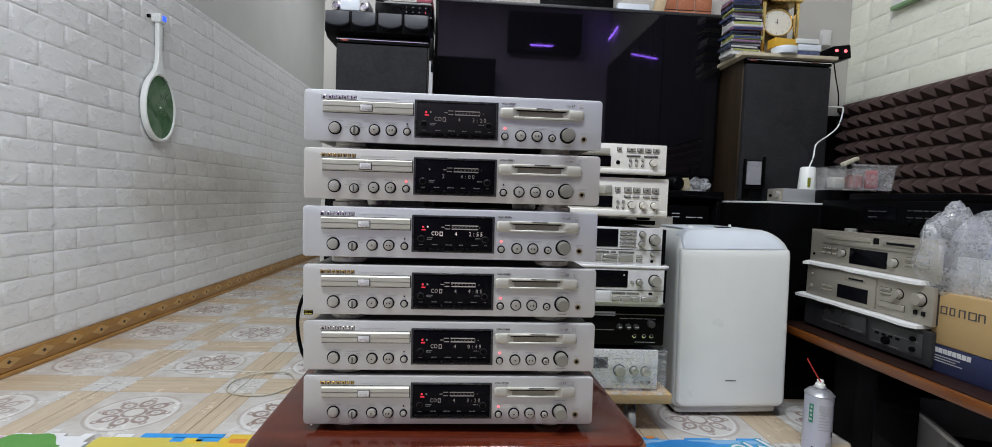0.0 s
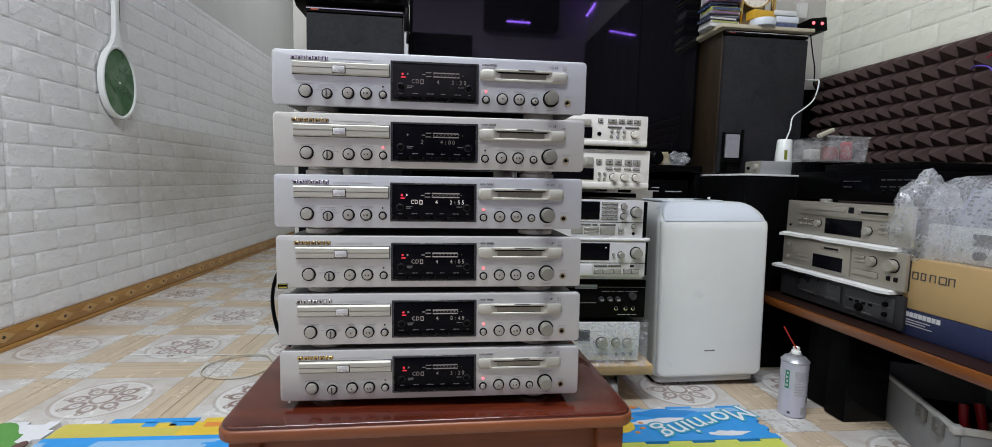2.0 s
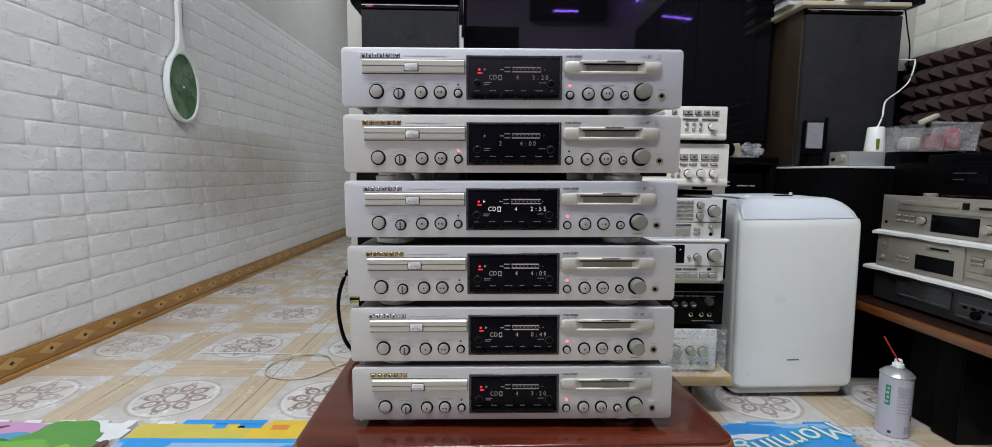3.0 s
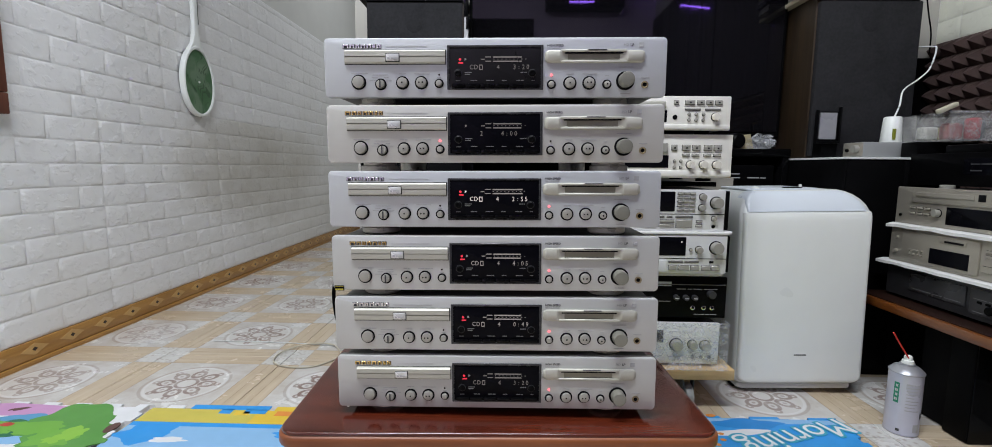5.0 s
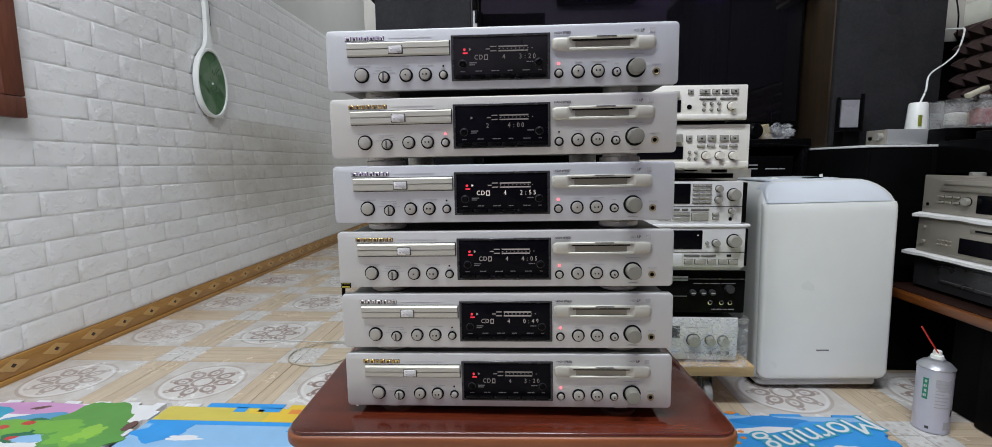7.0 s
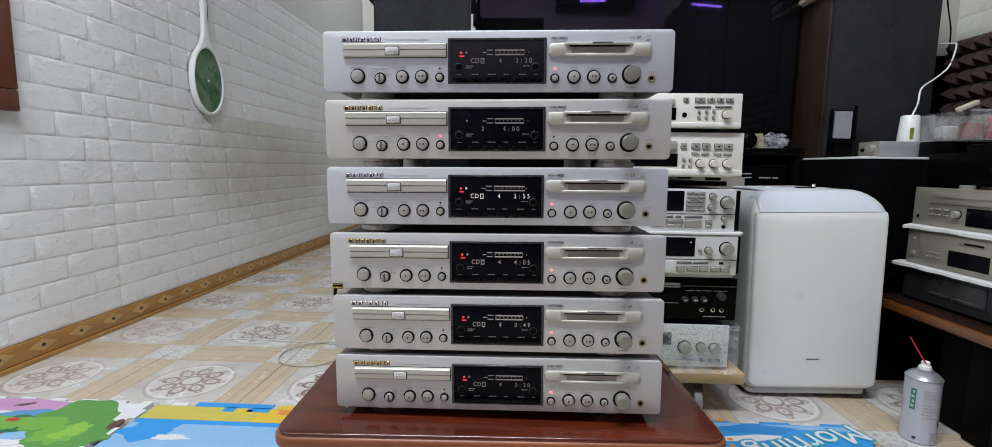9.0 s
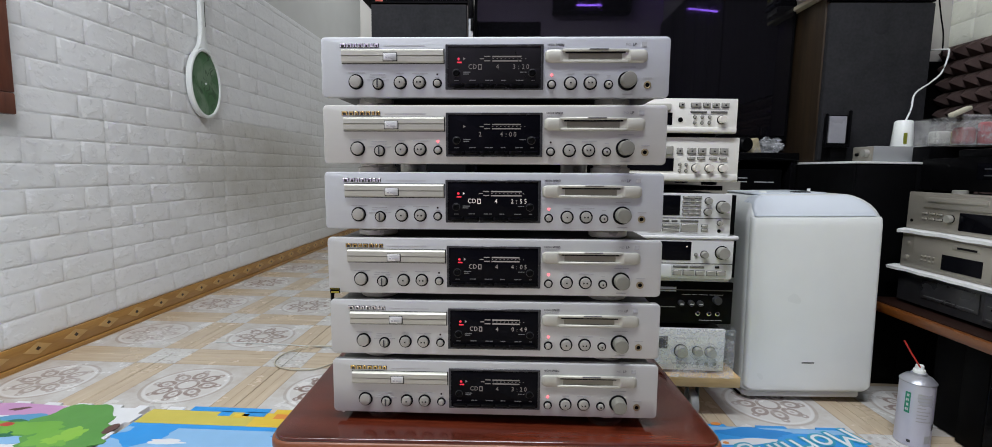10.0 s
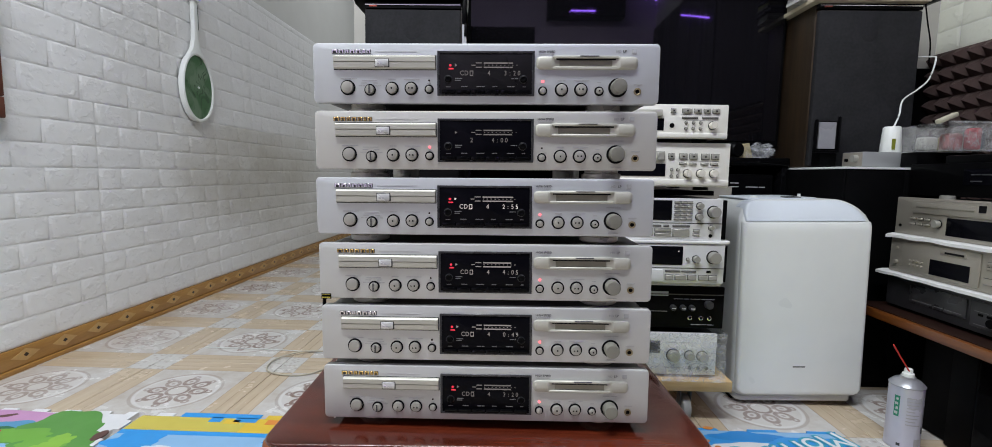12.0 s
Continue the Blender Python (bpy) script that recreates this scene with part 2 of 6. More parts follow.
M_shelf_edge = wood_material("orange_shelf_edge", (0.105, 0.029, 0.005), (0.225, 0.070, 0.012), 0.32, 0.4, 1.0, (26.0, 2.0, 26.0))
M_skirt = wood_material("brown_skirting_tile", (0.33, 0.155, 0.032), (0.51, 0.27, 0.070), 0.35, 0.3, 1.0, (20.0, 3.0, 20.0))
M_skirt_light = plain("tan_inlay", (0.56, 0.34, 0.125), 0.4, 0, 0.15, 60)
M_skirt_dark = plain("dark_inlay", (0.035, 0.02, 0.012), 0.4, 0, 0.2, 60)
M_pine = wood_material("raw_pine", (0.50, 0.32, 0.13), (0.72, 0.51, 0.26), 0.6, 0.0, 1.0, (3.0, 30.0, 30.0))
M_veneer = wood_material("dark_walnut_veneer", (0.010, 0.006, 0.003), (0.042, 0.025, 0.011), 0.45, 0.1, 1.0, (30.0, 30.0, 2.0))
M_frame_wood = wood_material("mahogany_frame", (0.10, 0.028, 0.015), (0.2, 0.065, 0.035), 0.4, 0.2, 1.0, (20.0, 20.0, 3.0))
M_grille = plain("charcoal_grille_cloth", (0.0275, 0.0275, 0.0295), 0.95, 0, 0.25, 120, 0.0006)
M_acoustic = plain("brown_acoustic_foam", (0.072, 0.044, 0.039), 0.9, 0, 0.2, 90, 0.0012)

# ---- building blocks ----


class Form:
    """Gathers solids into one mesh."""

    def __init__(self):
        self.bm = bmesh.new()

    def take(self, other, m=None):
        if m is not None:
            bmesh.ops.transform(other, matrix=m, verts=other.verts)
        me = bpy.data.meshes.new("piece")
        other.to_mesh(me)
        other.free()
        self.bm.from_mesh(me)
        bpy.data.meshes.remove(me)
        return self

    def box(self, x0, x1, y0, y1, z0, z1, bevel=0.0, seg=2, m=None):
        b = bmesh.new()
        bmesh.ops.create_cube(b, size=1.0)
        bmesh.ops.transform(b, matrix=Matrix.Translation(((x0 + x1) / 2, (y0 + y1) / 2, (z0 + z1) / 2)) @ Matrix.Diagonal((x1 - x0, y1 - y0, z1 - z0, 1)), verts=b.verts)
        if bevel > 0:
            bmesh.ops.bevel(b, geom=b.edges[:], offset=bevel, segments=seg, affect="EDGES", profile=0.5)
        return self.take(b, m)

    def cyl(self, at, r, h, axis="z", seg=24, r2=None, bevel=0.0, m=None):
        """A cylinder from at along axis (x, y or z; a minus turns it) over h."""
        b = bmesh.new()
        bmesh.ops.create_cone(b, cap_ends=True, segments=seg, radius1=r, radius2=r if r2 is None else r2, depth=h)
        bmesh.ops.translate(b, verts=b.verts, vec=(0, 0, h / 2))
        if bevel > 0:
            caps = [e for f in b.faces if len(f.verts) > 4 for e in f.edges]
            bmesh.ops.bevel(b, geom=caps, offset=bevel, segments=2, affect="EDGES", profile=0.5)
        turn = {"z": pose(0, 0, 0), "-z": pose(0, 0, 0, 180), "-y": pose(0, 0, 0, 90), "y": pose(0, 0, 0, -90), "x": pose(0, 0, 0, 0, 90), "-x": pose(0, 0, 0, 0, -90)}[axis]
        t = Matrix.Translation(at) @ turn
        return self.take(b, t if m is None else m @ t)

    def lathe(self, at, profile, axis="z", seg=28):
        """A turned solid from (radius, height) pairs."""
        b = bmesh.new()
        rings = []
        for r, h in profile:
            rings.append([b.verts.new((r * math.cos(2 * math.pi * k / seg), r * math.sin(2 * math.pi * k / seg), h)) for k in range(seg)])
        for a, c in zip(rings, rings[1:]):
            for k in range(seg):
                b.faces.new((a[k], a[(k + 1) % seg], c[(k + 1) % seg], c[k]))
        b.faces.new(rings[0][::-1])
        b.faces.new(rings[-1])
        turn = {"z": pose(0, 0, 0), "-y": pose(0, 0, 0, 90), "-x": pose(0, 0, 0, 0, -90)}[axis]
        return self.take(b, Matrix.Translation(at) @ turn)

    def prism(self, outline, d0, d1, axis="z", bevel=0.0, seg=2):
        """An outline of 2D points drawn out from d0 to d1: axis z takes (x, y), axis y takes (x, z), axis x takes (y, z)."""
        b = bmesh.new()
        put = {"z": lambda p, d: (p[0], p[1], d), "y": lambda p, d: (p[0], d, p[1]), "x": lambda p, d: (d, p[0], p[1])}[axis]
        lo = [b.verts.new(put(p, d0)) for p in outline]
        hi = [b.verts.new(put(p, d1)) for p in outline]
        k = len(outline)
        b.faces.new(lo)
        b.faces.new(hi)
        for i in range(k):
            b.faces.new((lo[i], lo[(i + 1) % k], hi[(i + 1) % k], hi[i]))
        bmesh.ops.recalc_face_normals(b, faces=b.faces)
        if bevel > 0:
            rim = [e for f in b.faces if len(f.verts) == k and k > 4 or k == 4 for e in f.edges]
            bmesh.ops.bevel(b, geom=list(set(rim)), offset=bevel, segments=seg, affect="EDGES", profile=0.5)
        return self.take(b)

    def tube(self, points, r, seg=8, closed=False):
        """A round wire along points."""
        pts = [Vector(p) for p in points]
        b = bmesh.new()
        rings = []
        up = Vector((0.13, 0.21, 0.97))
        for i, p in enumerate(pts):
            d = (pts[min(i + 1, len(pts) - 1)] - pts[max(i - 1, 0)]).normalized()
            side = d.cross(up if abs(d.dot(up)) < 0.95 else Vector((1, 0, 0))).normalized()
            other = d.cross(side)
            rings.append([b.verts.new(p + r * (math.cos(2 * math.pi * k / seg) * side + math.sin(2 * math.pi * k / seg) * other)) for k in range(seg)])
        for a, c in zip(rings, rings[1:]):
            for k in range(seg):
                b.faces.new((a[k], a[(k + 1) % seg], c[(k + 1) % seg], c[k]))
        b.faces.new(rings[0][::-1])
        b.faces.new(rings[-1])
        bmesh.ops.recalc_face_normals(b, faces=b.faces)
        return self.take(b)


def rounded(x0, x1, y0, y1, r, seg=6):
    """The outline of a rectangle with rounded corners; r may be one radius or four, from the lower left on, counter-clockwise."""
    rs = r if isinstance(r, (tuple, list)) else (r,) * 4
    out = []
    for (cx, cy, a0), q in zip(((x0, y0, 180), (x1, y0, 270), (x1, y1, 0), (x0, y1, 90)), rs):
        sx, sy = (1 if cx == x0 else -1), (1 if cy == y0 else -1)
        for k in range(seg + 1):
            a = radians(a0 + 90 * k / seg)
            out.append((cx + sx * q + q * math.cos(a), cy + sy * q + q * math.sin(a)))
    return out


def curve_points(knots, steps=8):
    """A smooth line through knots."""
    p = [Vector(k) for k in knots]
    p = [2 * p[0] - p[1]] + p + [2 * p[-1] - p[-2]]
    out = []
    for a, b, c, d in zip(p, p[1:], p[2:], p[3:]):
        for k in range(steps):
            t = k / steps
            out.append(0.5 * (2 * b + (c - a) * t + (2 * a - 5 * b + 4 * c - d) * t * t + (3 * b - a - 3 * c + d) * t ** 3))
    return out + [p[-2]]


def finish(form, material):
    me = bpy.data.meshes.new("mesh")
    bm = form.bm if isinstance(form, Form) else form
    bm.to_mesh(me)
    bm.free()
    me.polygons.foreach_set("use_smooth", [True] * len(me.polygons))
    me.set_sharp_from_angle(angle=radians(38))
    me.materials.append(material)
    return me


def part(name, form, material, parent, label=""):
    ob = new(name, finish(form, material))
    ob.parent = parent
    if name in ("printing", "level_scale", "badge", "maker_mark"):
        tagged(ob, kind="stuff")
    return tagged(ob, label) if label else ob


def thing(name, m, label, category, group="", kind=""):
    ob = new(name)
    ob.empty_display_size = 0.05
    ob.matrix_world = m
    return tagged(ob, label, category, group, kind)


def solid(name, form, material, label="", category="", group="", kind=""):
    return tagged(new(name, finish(form, material)), label, category, group, kind)


def lettering(text, size, extrude=0.0002):
    """A form of letters that stand upright in the xz plane and are read from -y, centred."""
    c = bpy.data.curves.new("letters", "FONT")
    c.body, c.size, c.align_x, c.align_y, c.extrude, c.resolution_u = text, size, "CENTER", "CENTER", extrude, 3
    ob = bpy.data.objects.new("letters", c)
    scene.collection.objects.link(ob)
    bpy.context.view_layer.update()
    me = bpy.data.meshes.new_from_object(ob.evaluated_get(bpy.context.evaluated_depsgraph_get()))
    bpy.data.objects.remove(ob)
    f = Form()
    f.bm.from_mesh(me)
    bpy.data.meshes.remove(me)
    bmesh.ops.transform(f.bm, matrix=pose(0, 0, 0, 90), verts=f.bm.verts)
    return f


def moved(form, x=0.0, y=0.0, z=0.0, rx=0, ry=0, rz=0):
    bmesh.ops.transform(form.bm, matrix=pose(x, y, z, rx, ry, rz), verts=form.bm.verts)
    return form


def bars(x0, x1, z, h, y, words):
    """Unreadable writing: a row of bars from x0 to x1."""
    f = Form()
    total = sum(words) + 0.35 * (len(words) - 1)
    k, x = (x1 - x0) / total, x0
    for w in words:
        f.box(x, x + w * k, y - 0.0003, y, z - h / 2, z + h / 2)
        x += (w + 0.35) * k
    return f

# ---- structure ----
WX0, WX1, BACK, FAR, REAR, TOP = -1.42, 1.62, 1.27, 5.2, -2.6, 2.9
floor = solid("floor", Form().box(WX0 - 0.1, WX1 + 0.1, REAR, FAR, -0.12, -0.004), M_grout, "beige printed tile floor with rosette and plank pattern", "floor", kind="structure")
solid("ceiling", Form().box(WX0 - 0.1, WX1 + 0.1, REAR - 0.1, FAR + 0.1, TOP, TOP + 0.1), M_ceiling, "plain white painted ceiling", "ceiling", kind="structure")
wall_left = solid("wall_left", Form().box(WX0 - 0.12, WX0, REAR, FAR, -0.004, TOP), M_paint, "pale painted wall with white embossed brick panels below", "wall", kind="structure")
solid("wall_far", Form().box(WX0 - 0.1, WX1 + 0.1, FAR, FAR + 0.1, -0.004, TOP), M_paint, "plain pale painted wall", "wall", kind="structure")
solid("wall_back", Form().box(-0.55, WX1, BACK, BACK + 0.12, -0.004, TOP), M_paint_dull, "pale painted wall behind the television", "wall", kind="structure")
wall_right = solid("wall_right", Form().box(WX1, WX1 + 0.12, REAR, FAR, -0.004, TOP), M_paint, "pale wall with white embossed brick panels and brown acoustic foam", "wall", kind="structure")
solid("wall_rear", Form().box(WX0 - 0.1, WX1 + 0.1, REAR - 0.12, REAR, -0.004, TOP), M_rear, "plain painted wall", "wall", kind="structure")

skirting = solid("baseboard", Form().box(WX0 + 0.001, WX0 + 0.011, REAR, FAR, 0.016, 0.072, 0.001).box(WX0 + 0.001, WX0 + 0.017, REAR, FAR, -0.002, 0.014, 0.003), M_skirt,
                 "brown wood-look skirting with diamond inlays", "baseboard", kind="structure")

# ---- the stack of disc and cassette recorders ----
PW, PH = 0.433, 0.0735          # front panel


M_frame_grey = plain("dark_grey_frame", (0.040, 0.040, 0.043), 0.3, 0.2, 0.1, 60)
M_plate = silver("bright_plate", (0.74, 0.74, 0.73), 0.3)
M_slot = plain("grey_shutter", (0.30, 0.285, 0.225), 0.4, 0.3, 0.1, 40)


def spaced(text, size=0.0082):
    """Thin, widely set display digits."""
    f = Form()
    for k, ch in enumerate(text):
        if ch != " ":
            one = lettering(ch, size, 0.0001)
            for v in one.bm.verts:
                v.co.x *= 0.86
            f.take(moved(one, (k - (len(text) - 1) / 2) * 0.0056).bm)
    return f


def deck(name, x, y, z, lean, panel, badge, led_over, digits, track, bright, label, mark=False, code=True, needle=False):
    """A combined disc player and mini-disc recorder; the origin is the middle of its panel's lower edge."""
    u = thing(name, pose(x, y, z, 0, lean, 0), label, "disc recorder", "stack of disc recorders")
    L = -PW / 2

    def X(mm):
        return L + mm / 1000

    def Z(mm):
        return PH - (mm + 3.0) / 1000

    body = part("body", Form().box(-0.208, 0.208, 0.010, 0.285, 0.003, PH - 0.003, 0.001), M_grey_case, u, "grey painted steel cover")
    f = Form().prism(rounded(L, -L, 0.0, PH, 0.0055), 0.0, 0.011, "y", 0.0016)
    front = part("front_panel", f, panel, u)
    for fx in (-0.160, 0.156):
        part("foot", Form().lathe((fx, 0.046, -0.0125), ((0.023, 0), (0.026, 0.002), (0.026, 0.008), (0.0225, 0.0095), (0.0225, 0.0165))), M_foot, u, "turned metal foot")
    for fx in (-0.150, 0.130):
        part("foot", Form().lathe((fx, 0.235, -0.0125), ((0.021, 0), (0.023, 0.002), (0.023, 0.0165))), M_foot, u, "turned metal foot")
    # maker's lettering as raised blocks
    f, g = Form(), Form()
    xx = X(24.7)
    for w in (6.2, 5.2, 4.2, 5.2, 5.2, 3.4, 4.6):
        w *= 1.36
        f.box(xx, xx + 0.0019, -0.0014, 0.0002, Z(9.4), Z(5.0), 0.0003, 1)
        f.box(xx + w / 1000 - 0.0030, xx + w / 1000 - 0.0011, -0.0014, 0.0002, Z(9.4), Z(5.0), 0.0003, 1)
        f.box(xx + 0.001, xx + w / 1000 - 0.002, -0.0013, 0.0002, Z(6.6), Z(5.0), 0.0003, 1)
        g.box(xx - 0.0003, xx + w / 1000 - 0.0006, -0.0004, 0.0002, Z(9.9), Z(4.7))
        xx += w / 1000 + 0.0006
    part("badge", f, badge, front, "raised shiny metal maker's mark")
    part("badge", g, M_print_dark, front)
    part("printing", bars(X(79.3), X(131.7), Z(7.3), 0.0005, -0.0002, (2, 1, 5, 11, 4, 6)), M_print_faint, front)
    # disc tray
    f = Form().prism(((0.0, Z(29)), (-0.0028, Z(28.6)), (-0.0042, Z(27.2)), (-0.0046, Z(21.2)), (-0.0034, Z(20.8)), (-0.0034, Z(20.4)), (-0.0050, Z(20)), (-0.0050, Z(14.2)), (-0.0036, Z(12.7)), (0.0, Z(12.2))), X(27.5), X(155), "x")
    tray = part("disc_tray", f, M_tray, front, "satin champagne metal tray front")
    part("tray_badge", Form().box(X(80.3), X(97), -0.0064, -0.003, Z(26.6), Z(17.4), 0.0012), M_plate, tray, "bright metal plate")
    part("printing", bars(X(82.9), X(94.5), Z(23.0), 0.0020, -0.0065, (1, 1.2, 1)), M_print, tray)
    part("badge_outline", Form().box(X(79.6), X(97.8), -0.0053, -0.003, Z(27.3), Z(16.7), 0.0006), M_ring, tray)
    part("tray_gap", Form().box(X(26.6), X(155.9), -0.0004, 0.0002, Z(29.8), Z(11.6)), M_ring, front)

    def button(mm, zz, r, dot=0, name="button"):
        r *= 0.93
        b = part(name, Form().cyl((X(mm), 0.0004, Z(zz)), r, 0.0052, "-y", 24, None, 0.0009), M_button, front)
        part("bezel", Form().lathe((X(mm), 0.0, Z(zz)), ((r + 0.0021, -0.0002), (r + 0.0021, 0.0008), (r + 0.0003, 0.0012), (r + 0.0003, -0.0002)), "-y"), M_ring, b)
        if dot == 1:
            part("mark", Form().box(X(mm) - 0.0009, X(mm) + 0.0009, -0.0051, -0.004, Z(zz) - 0.0009, Z(zz) + 0.0009), M_ring, b)
        if dot == 2:
            part("mark", Form().prism(((X(mm) - 0.003, Z(zz) - 0.0013), (X(mm) - 0.003, Z(zz) + 0.0013), (X(mm) - 0.0009, Z(zz))), -0.0051, -0.004, "y").box(X(mm) + 0.001, X(mm) + 0.0028, -0.0051, -0.004, Z(zz) - 0.001, Z(zz) + 0.001), M_ring, b)
        return b

    button(44, 51.5, 0.0079, name="power_button")
    part("printing", bars(X(34.6), X(55.7), Z(40.5), 0.0009, -0.0002, (5, 3, 4)), M_print, front)
    sel = button(72.2, 54.2, 0.0056, name="selector")
    part("slot", Form().box(X(72.2) - 0.0008, X(72.2) + 0.0008, -0.0058, -0.0044, Z(59), Z(49.4)), M_print_dark, sel)
    f = bars(X(61.9), X(81.3), Z(42.5), 0.0009, -0.0002, (4, 6))
    f.take(bars(X(57.8), X(66), Z(49), 0.0008, -0.0002, (3, 2)).bm).take(bars(X(78.3), X(86.4), Z(49), 0.0008, -0.0002, (2, 3)).bm).take(bars(X(60.9), X(68.1), Z(45.6), 0.0008, -0.0002, (3,)).bm).take(bars(X(76.3), X(82.3), Z(45.6), 0.0008, -0.0002, (3,)).bm)
    part("printing", f, M_print, front)
    button(100.1, 52.4, 0.0068, 1)
    part("printing", bars(X(95.5), X(104.7), Z(41), 0.0009, -0.0002, (3, 2)), M_print, front)
    button(124.2, 52.2, 0.0068, 2)
    part("printing", bars(X(115.1), X(134.8), Z(41), 0.0009, -0.0002, (5, 6)), M_print, front)
    button(146.8, 53.2, 0.0040)
    part("printing", bars(X(144.1), X(149.5), Z(46), 0.0008, -0.0002, (1,)), M_print, front)
    part("indicator", Form().cyl((X(146.8), 0.0003, Z(42.3)), 0.0012 if led_over != 1 else 0.0015, 0.001, "-y", 12), M_led_red if led_over == 1 else M_led_dot, front, "small round indicator")
    # display
    dx0, dx1, dz0, dz1 = X(159.4), X(276.3), Z(59.3), Z(8.4)
    dm = part("display_window", Form().prism(rounded(dx0, dx1, dz0, dz1, 0.0022), -0.0012, 0.003, "y", 0.0003), M_window_dull if needle else M_window, u, "smoked glass display window")
    f = Form()
    for a in ((dx0 - 0.0022, dx0 + 0.0008, dz0 - 0.0018, dz1 + 0.0020), (dx1 - 0.0008, dx1 + 0.0022, dz0 - 0.0018, dz1 + 0.0020)):
        f.box(a[0], a[1], -0.0021, 0.001, a[2], a[3], 0.0005, 1)
    f.box(dx0, dx1, -0.0020, 0.001, dz1 - 0.0008, dz1 + 0.0020, 0.0006, 1).box(dx0, dx1, -0.0020, 0.001, dz0 - 0.0018, dz0 + 0.0006, 0.0006, 1)
    part("display_frame", f, M_frame_grey, dm, "thin dark grey frame")
    # keys along the lower edge
    for k in range(6):
        a = dx0 + 0.003 + k * (dx1 - dx0 - 0.006) / 6
        part("key", Form().box(a + 0.0005, a + (dx1 - dx0 - 0.006) / 6 - 0.0005, -0.0042, 0.0, dz0 + 0.0008, dz0 + 0.0056, 0.0010, 2), M_gloss, dm)
    for cx in (dx0 + 0.0115, dx1 - 0.0115):
        part("jog_key", Form().lathe((cx, -0.001, dz0 + 0.0185), ((0.0044, -0.0002), (0.0044, 0.0018), (0.003, 0.0028), (0.001, 0.0024)), "-y", 18), M_black, dm, "small round black key")
        part("key_rim", Form().lathe((cx, -0.001, dz0 + 0.0185), ((0.0052, 0.0), (0.0052, 0.0007), (0.0046, 0.0009), (0.0046, 0.0)), "-y", 18), M_frame_grey, dm)
    f = bars(dx0 + 0.0085, dx0 + 0.0145, dz0 + 0.0092, 0.0008, -0.0013, (1,))
    for a, w in ((0.0275, 0.008), (0.0470, 0.010), (0.067, 0.006), (0.0855, 0.009), (0.1045, 0.004)):
        f.take(bars(dx0 + a, dx0 + a + w, dz0 + 0.0096, 0.001, -0.0013, (3, 2)).bm)
    f.take(bars(dx0 + 0.020, dx0 + 0.029, dz0 + 0.0195, 0.001, -0.0013, (1,)).bm).take(bars(dx0 + 0.020, dx0 + 0.027, dz0 + 0.0172, 0.001, -0.0013, (1,)).bm).take(bars(dx1 - 0.0265, dx1 - 0.0185, dz0 + 0.0195, 0.001, -0.0013, (3, 1)).bm)
    part("printing", f, M_print_dim, dm)
    lit = M_glow_white[bright]
    zc = dz0 + 0.0258
    t = spaced(digits)
    part("digits", moved(t, dx1 - (0.0255 if code else 0.0405), -0.0014, zc), lit, dm, "lit white digits")
    t = spaced(track)
    part("digits", moved(t, dx0 + (0.0625 if code else 0.041), -0.0014, zc), lit, dm, "lit white digits")
    if code:
        part("digits", moved(spaced("CD"), dx0 + 0.0315, -0.0014, zc), lit, dm, "lit white letters")
        f = Form().box(dx0 + 0.0385, dx0 + 0.0393, -0.0016, -0.0012, zc - 0.0032, zc + 0.0032).box(dx0 + 0.0420, dx0 + 0.0428, -0.0016, -0.0012, zc - 0.0032, zc + 0.0032)
        f.box(dx0 + 0.0393, dx0 + 0.0420, -0.0016, -0.0012, zc - 0.0032, zc - 0.0022).box(dx0 + 0.0393, dx0 + 0.0420, -0.0016, -0.0012, zc + 0.0022, zc + 0.0032)
        part("indicator", f, lit, dm)
        part("indicator", Form().cyl((dx0 + 0.0142, -0.0011, dz1 - 0.0155), 0.0016, 0.0005, "-y", 12).box(dx0 + 0.0122, dx0 + 0.0182, -0.0016, -0.0012, dz1 - 0.0205, dz1 - 0.0188), M_glow_red, dm, "lit red record sign")
    part("indicator", Form().prism(((dx0 + 0.0200, dz1 - 0.017), (dx0 + 0.0200, dz1 - 0.0135), (dx0 + 0.0228, dz1 - 0.0152)), -0.0016, -0.0012, "y"), lit, dm)
    f = Form()
    for zz in (0.0125, 0.0177):
        f.box(dx0 + 0.056, dx0 + 0.092 + 0.003 * (bright == 2), -0.0016, -0.0012, dz1 - zz - 0.0009, dz1 - zz + 0.0006)
        f.box(dx0 + 0.046, dx0 + 0.0535, -0.0016, -0.0012, dz1 - zz - 0.0006, dz1 - zz + 0.0005)
    for k in range(9):
        f.box(dx0 + 0.0565 + k * 0.005, dx0 + 0.0577 + k * 0.005, -0.0016, -0.0012, dz1 - 0.0156, dz1 - 0.0147)
    f.box(dx0 + 0.0405, dx0 + 0.0455, -0.0016, -0.0012, dz1 - 0.0158, dz1 - 0.0148)
    part("level_scale", f, M_glow_white[min(bright, 1)], dm, "lit level scale")
    if needle:
        f = Form().tube(curve_points(((dx1 - 0.033, -0.0016, dz1 - 0.006), (dx1 - 0.027, -0.0016, dz1 - 0.022), (dx1 - 0.019, -0.0016, dz0 + 0.012))), 0.0004, 5)
        part("scratch", f, M_black, dm)
    # cassette side
    part("lettering", moved(lettering("HIGH SPEED", 0.0038), X(293.5), -0.0002, Z(7)), M_print_dark, front)
    part("printing", bars(X(283.5), X(302), Z(10), 0.0007, -0.0002, (1,) * 8), M_print, front)
    part("lettering", moved(lettering("MD", 0.0042), X(381.8), -0.0002, Z(6.6)), M_print, front)
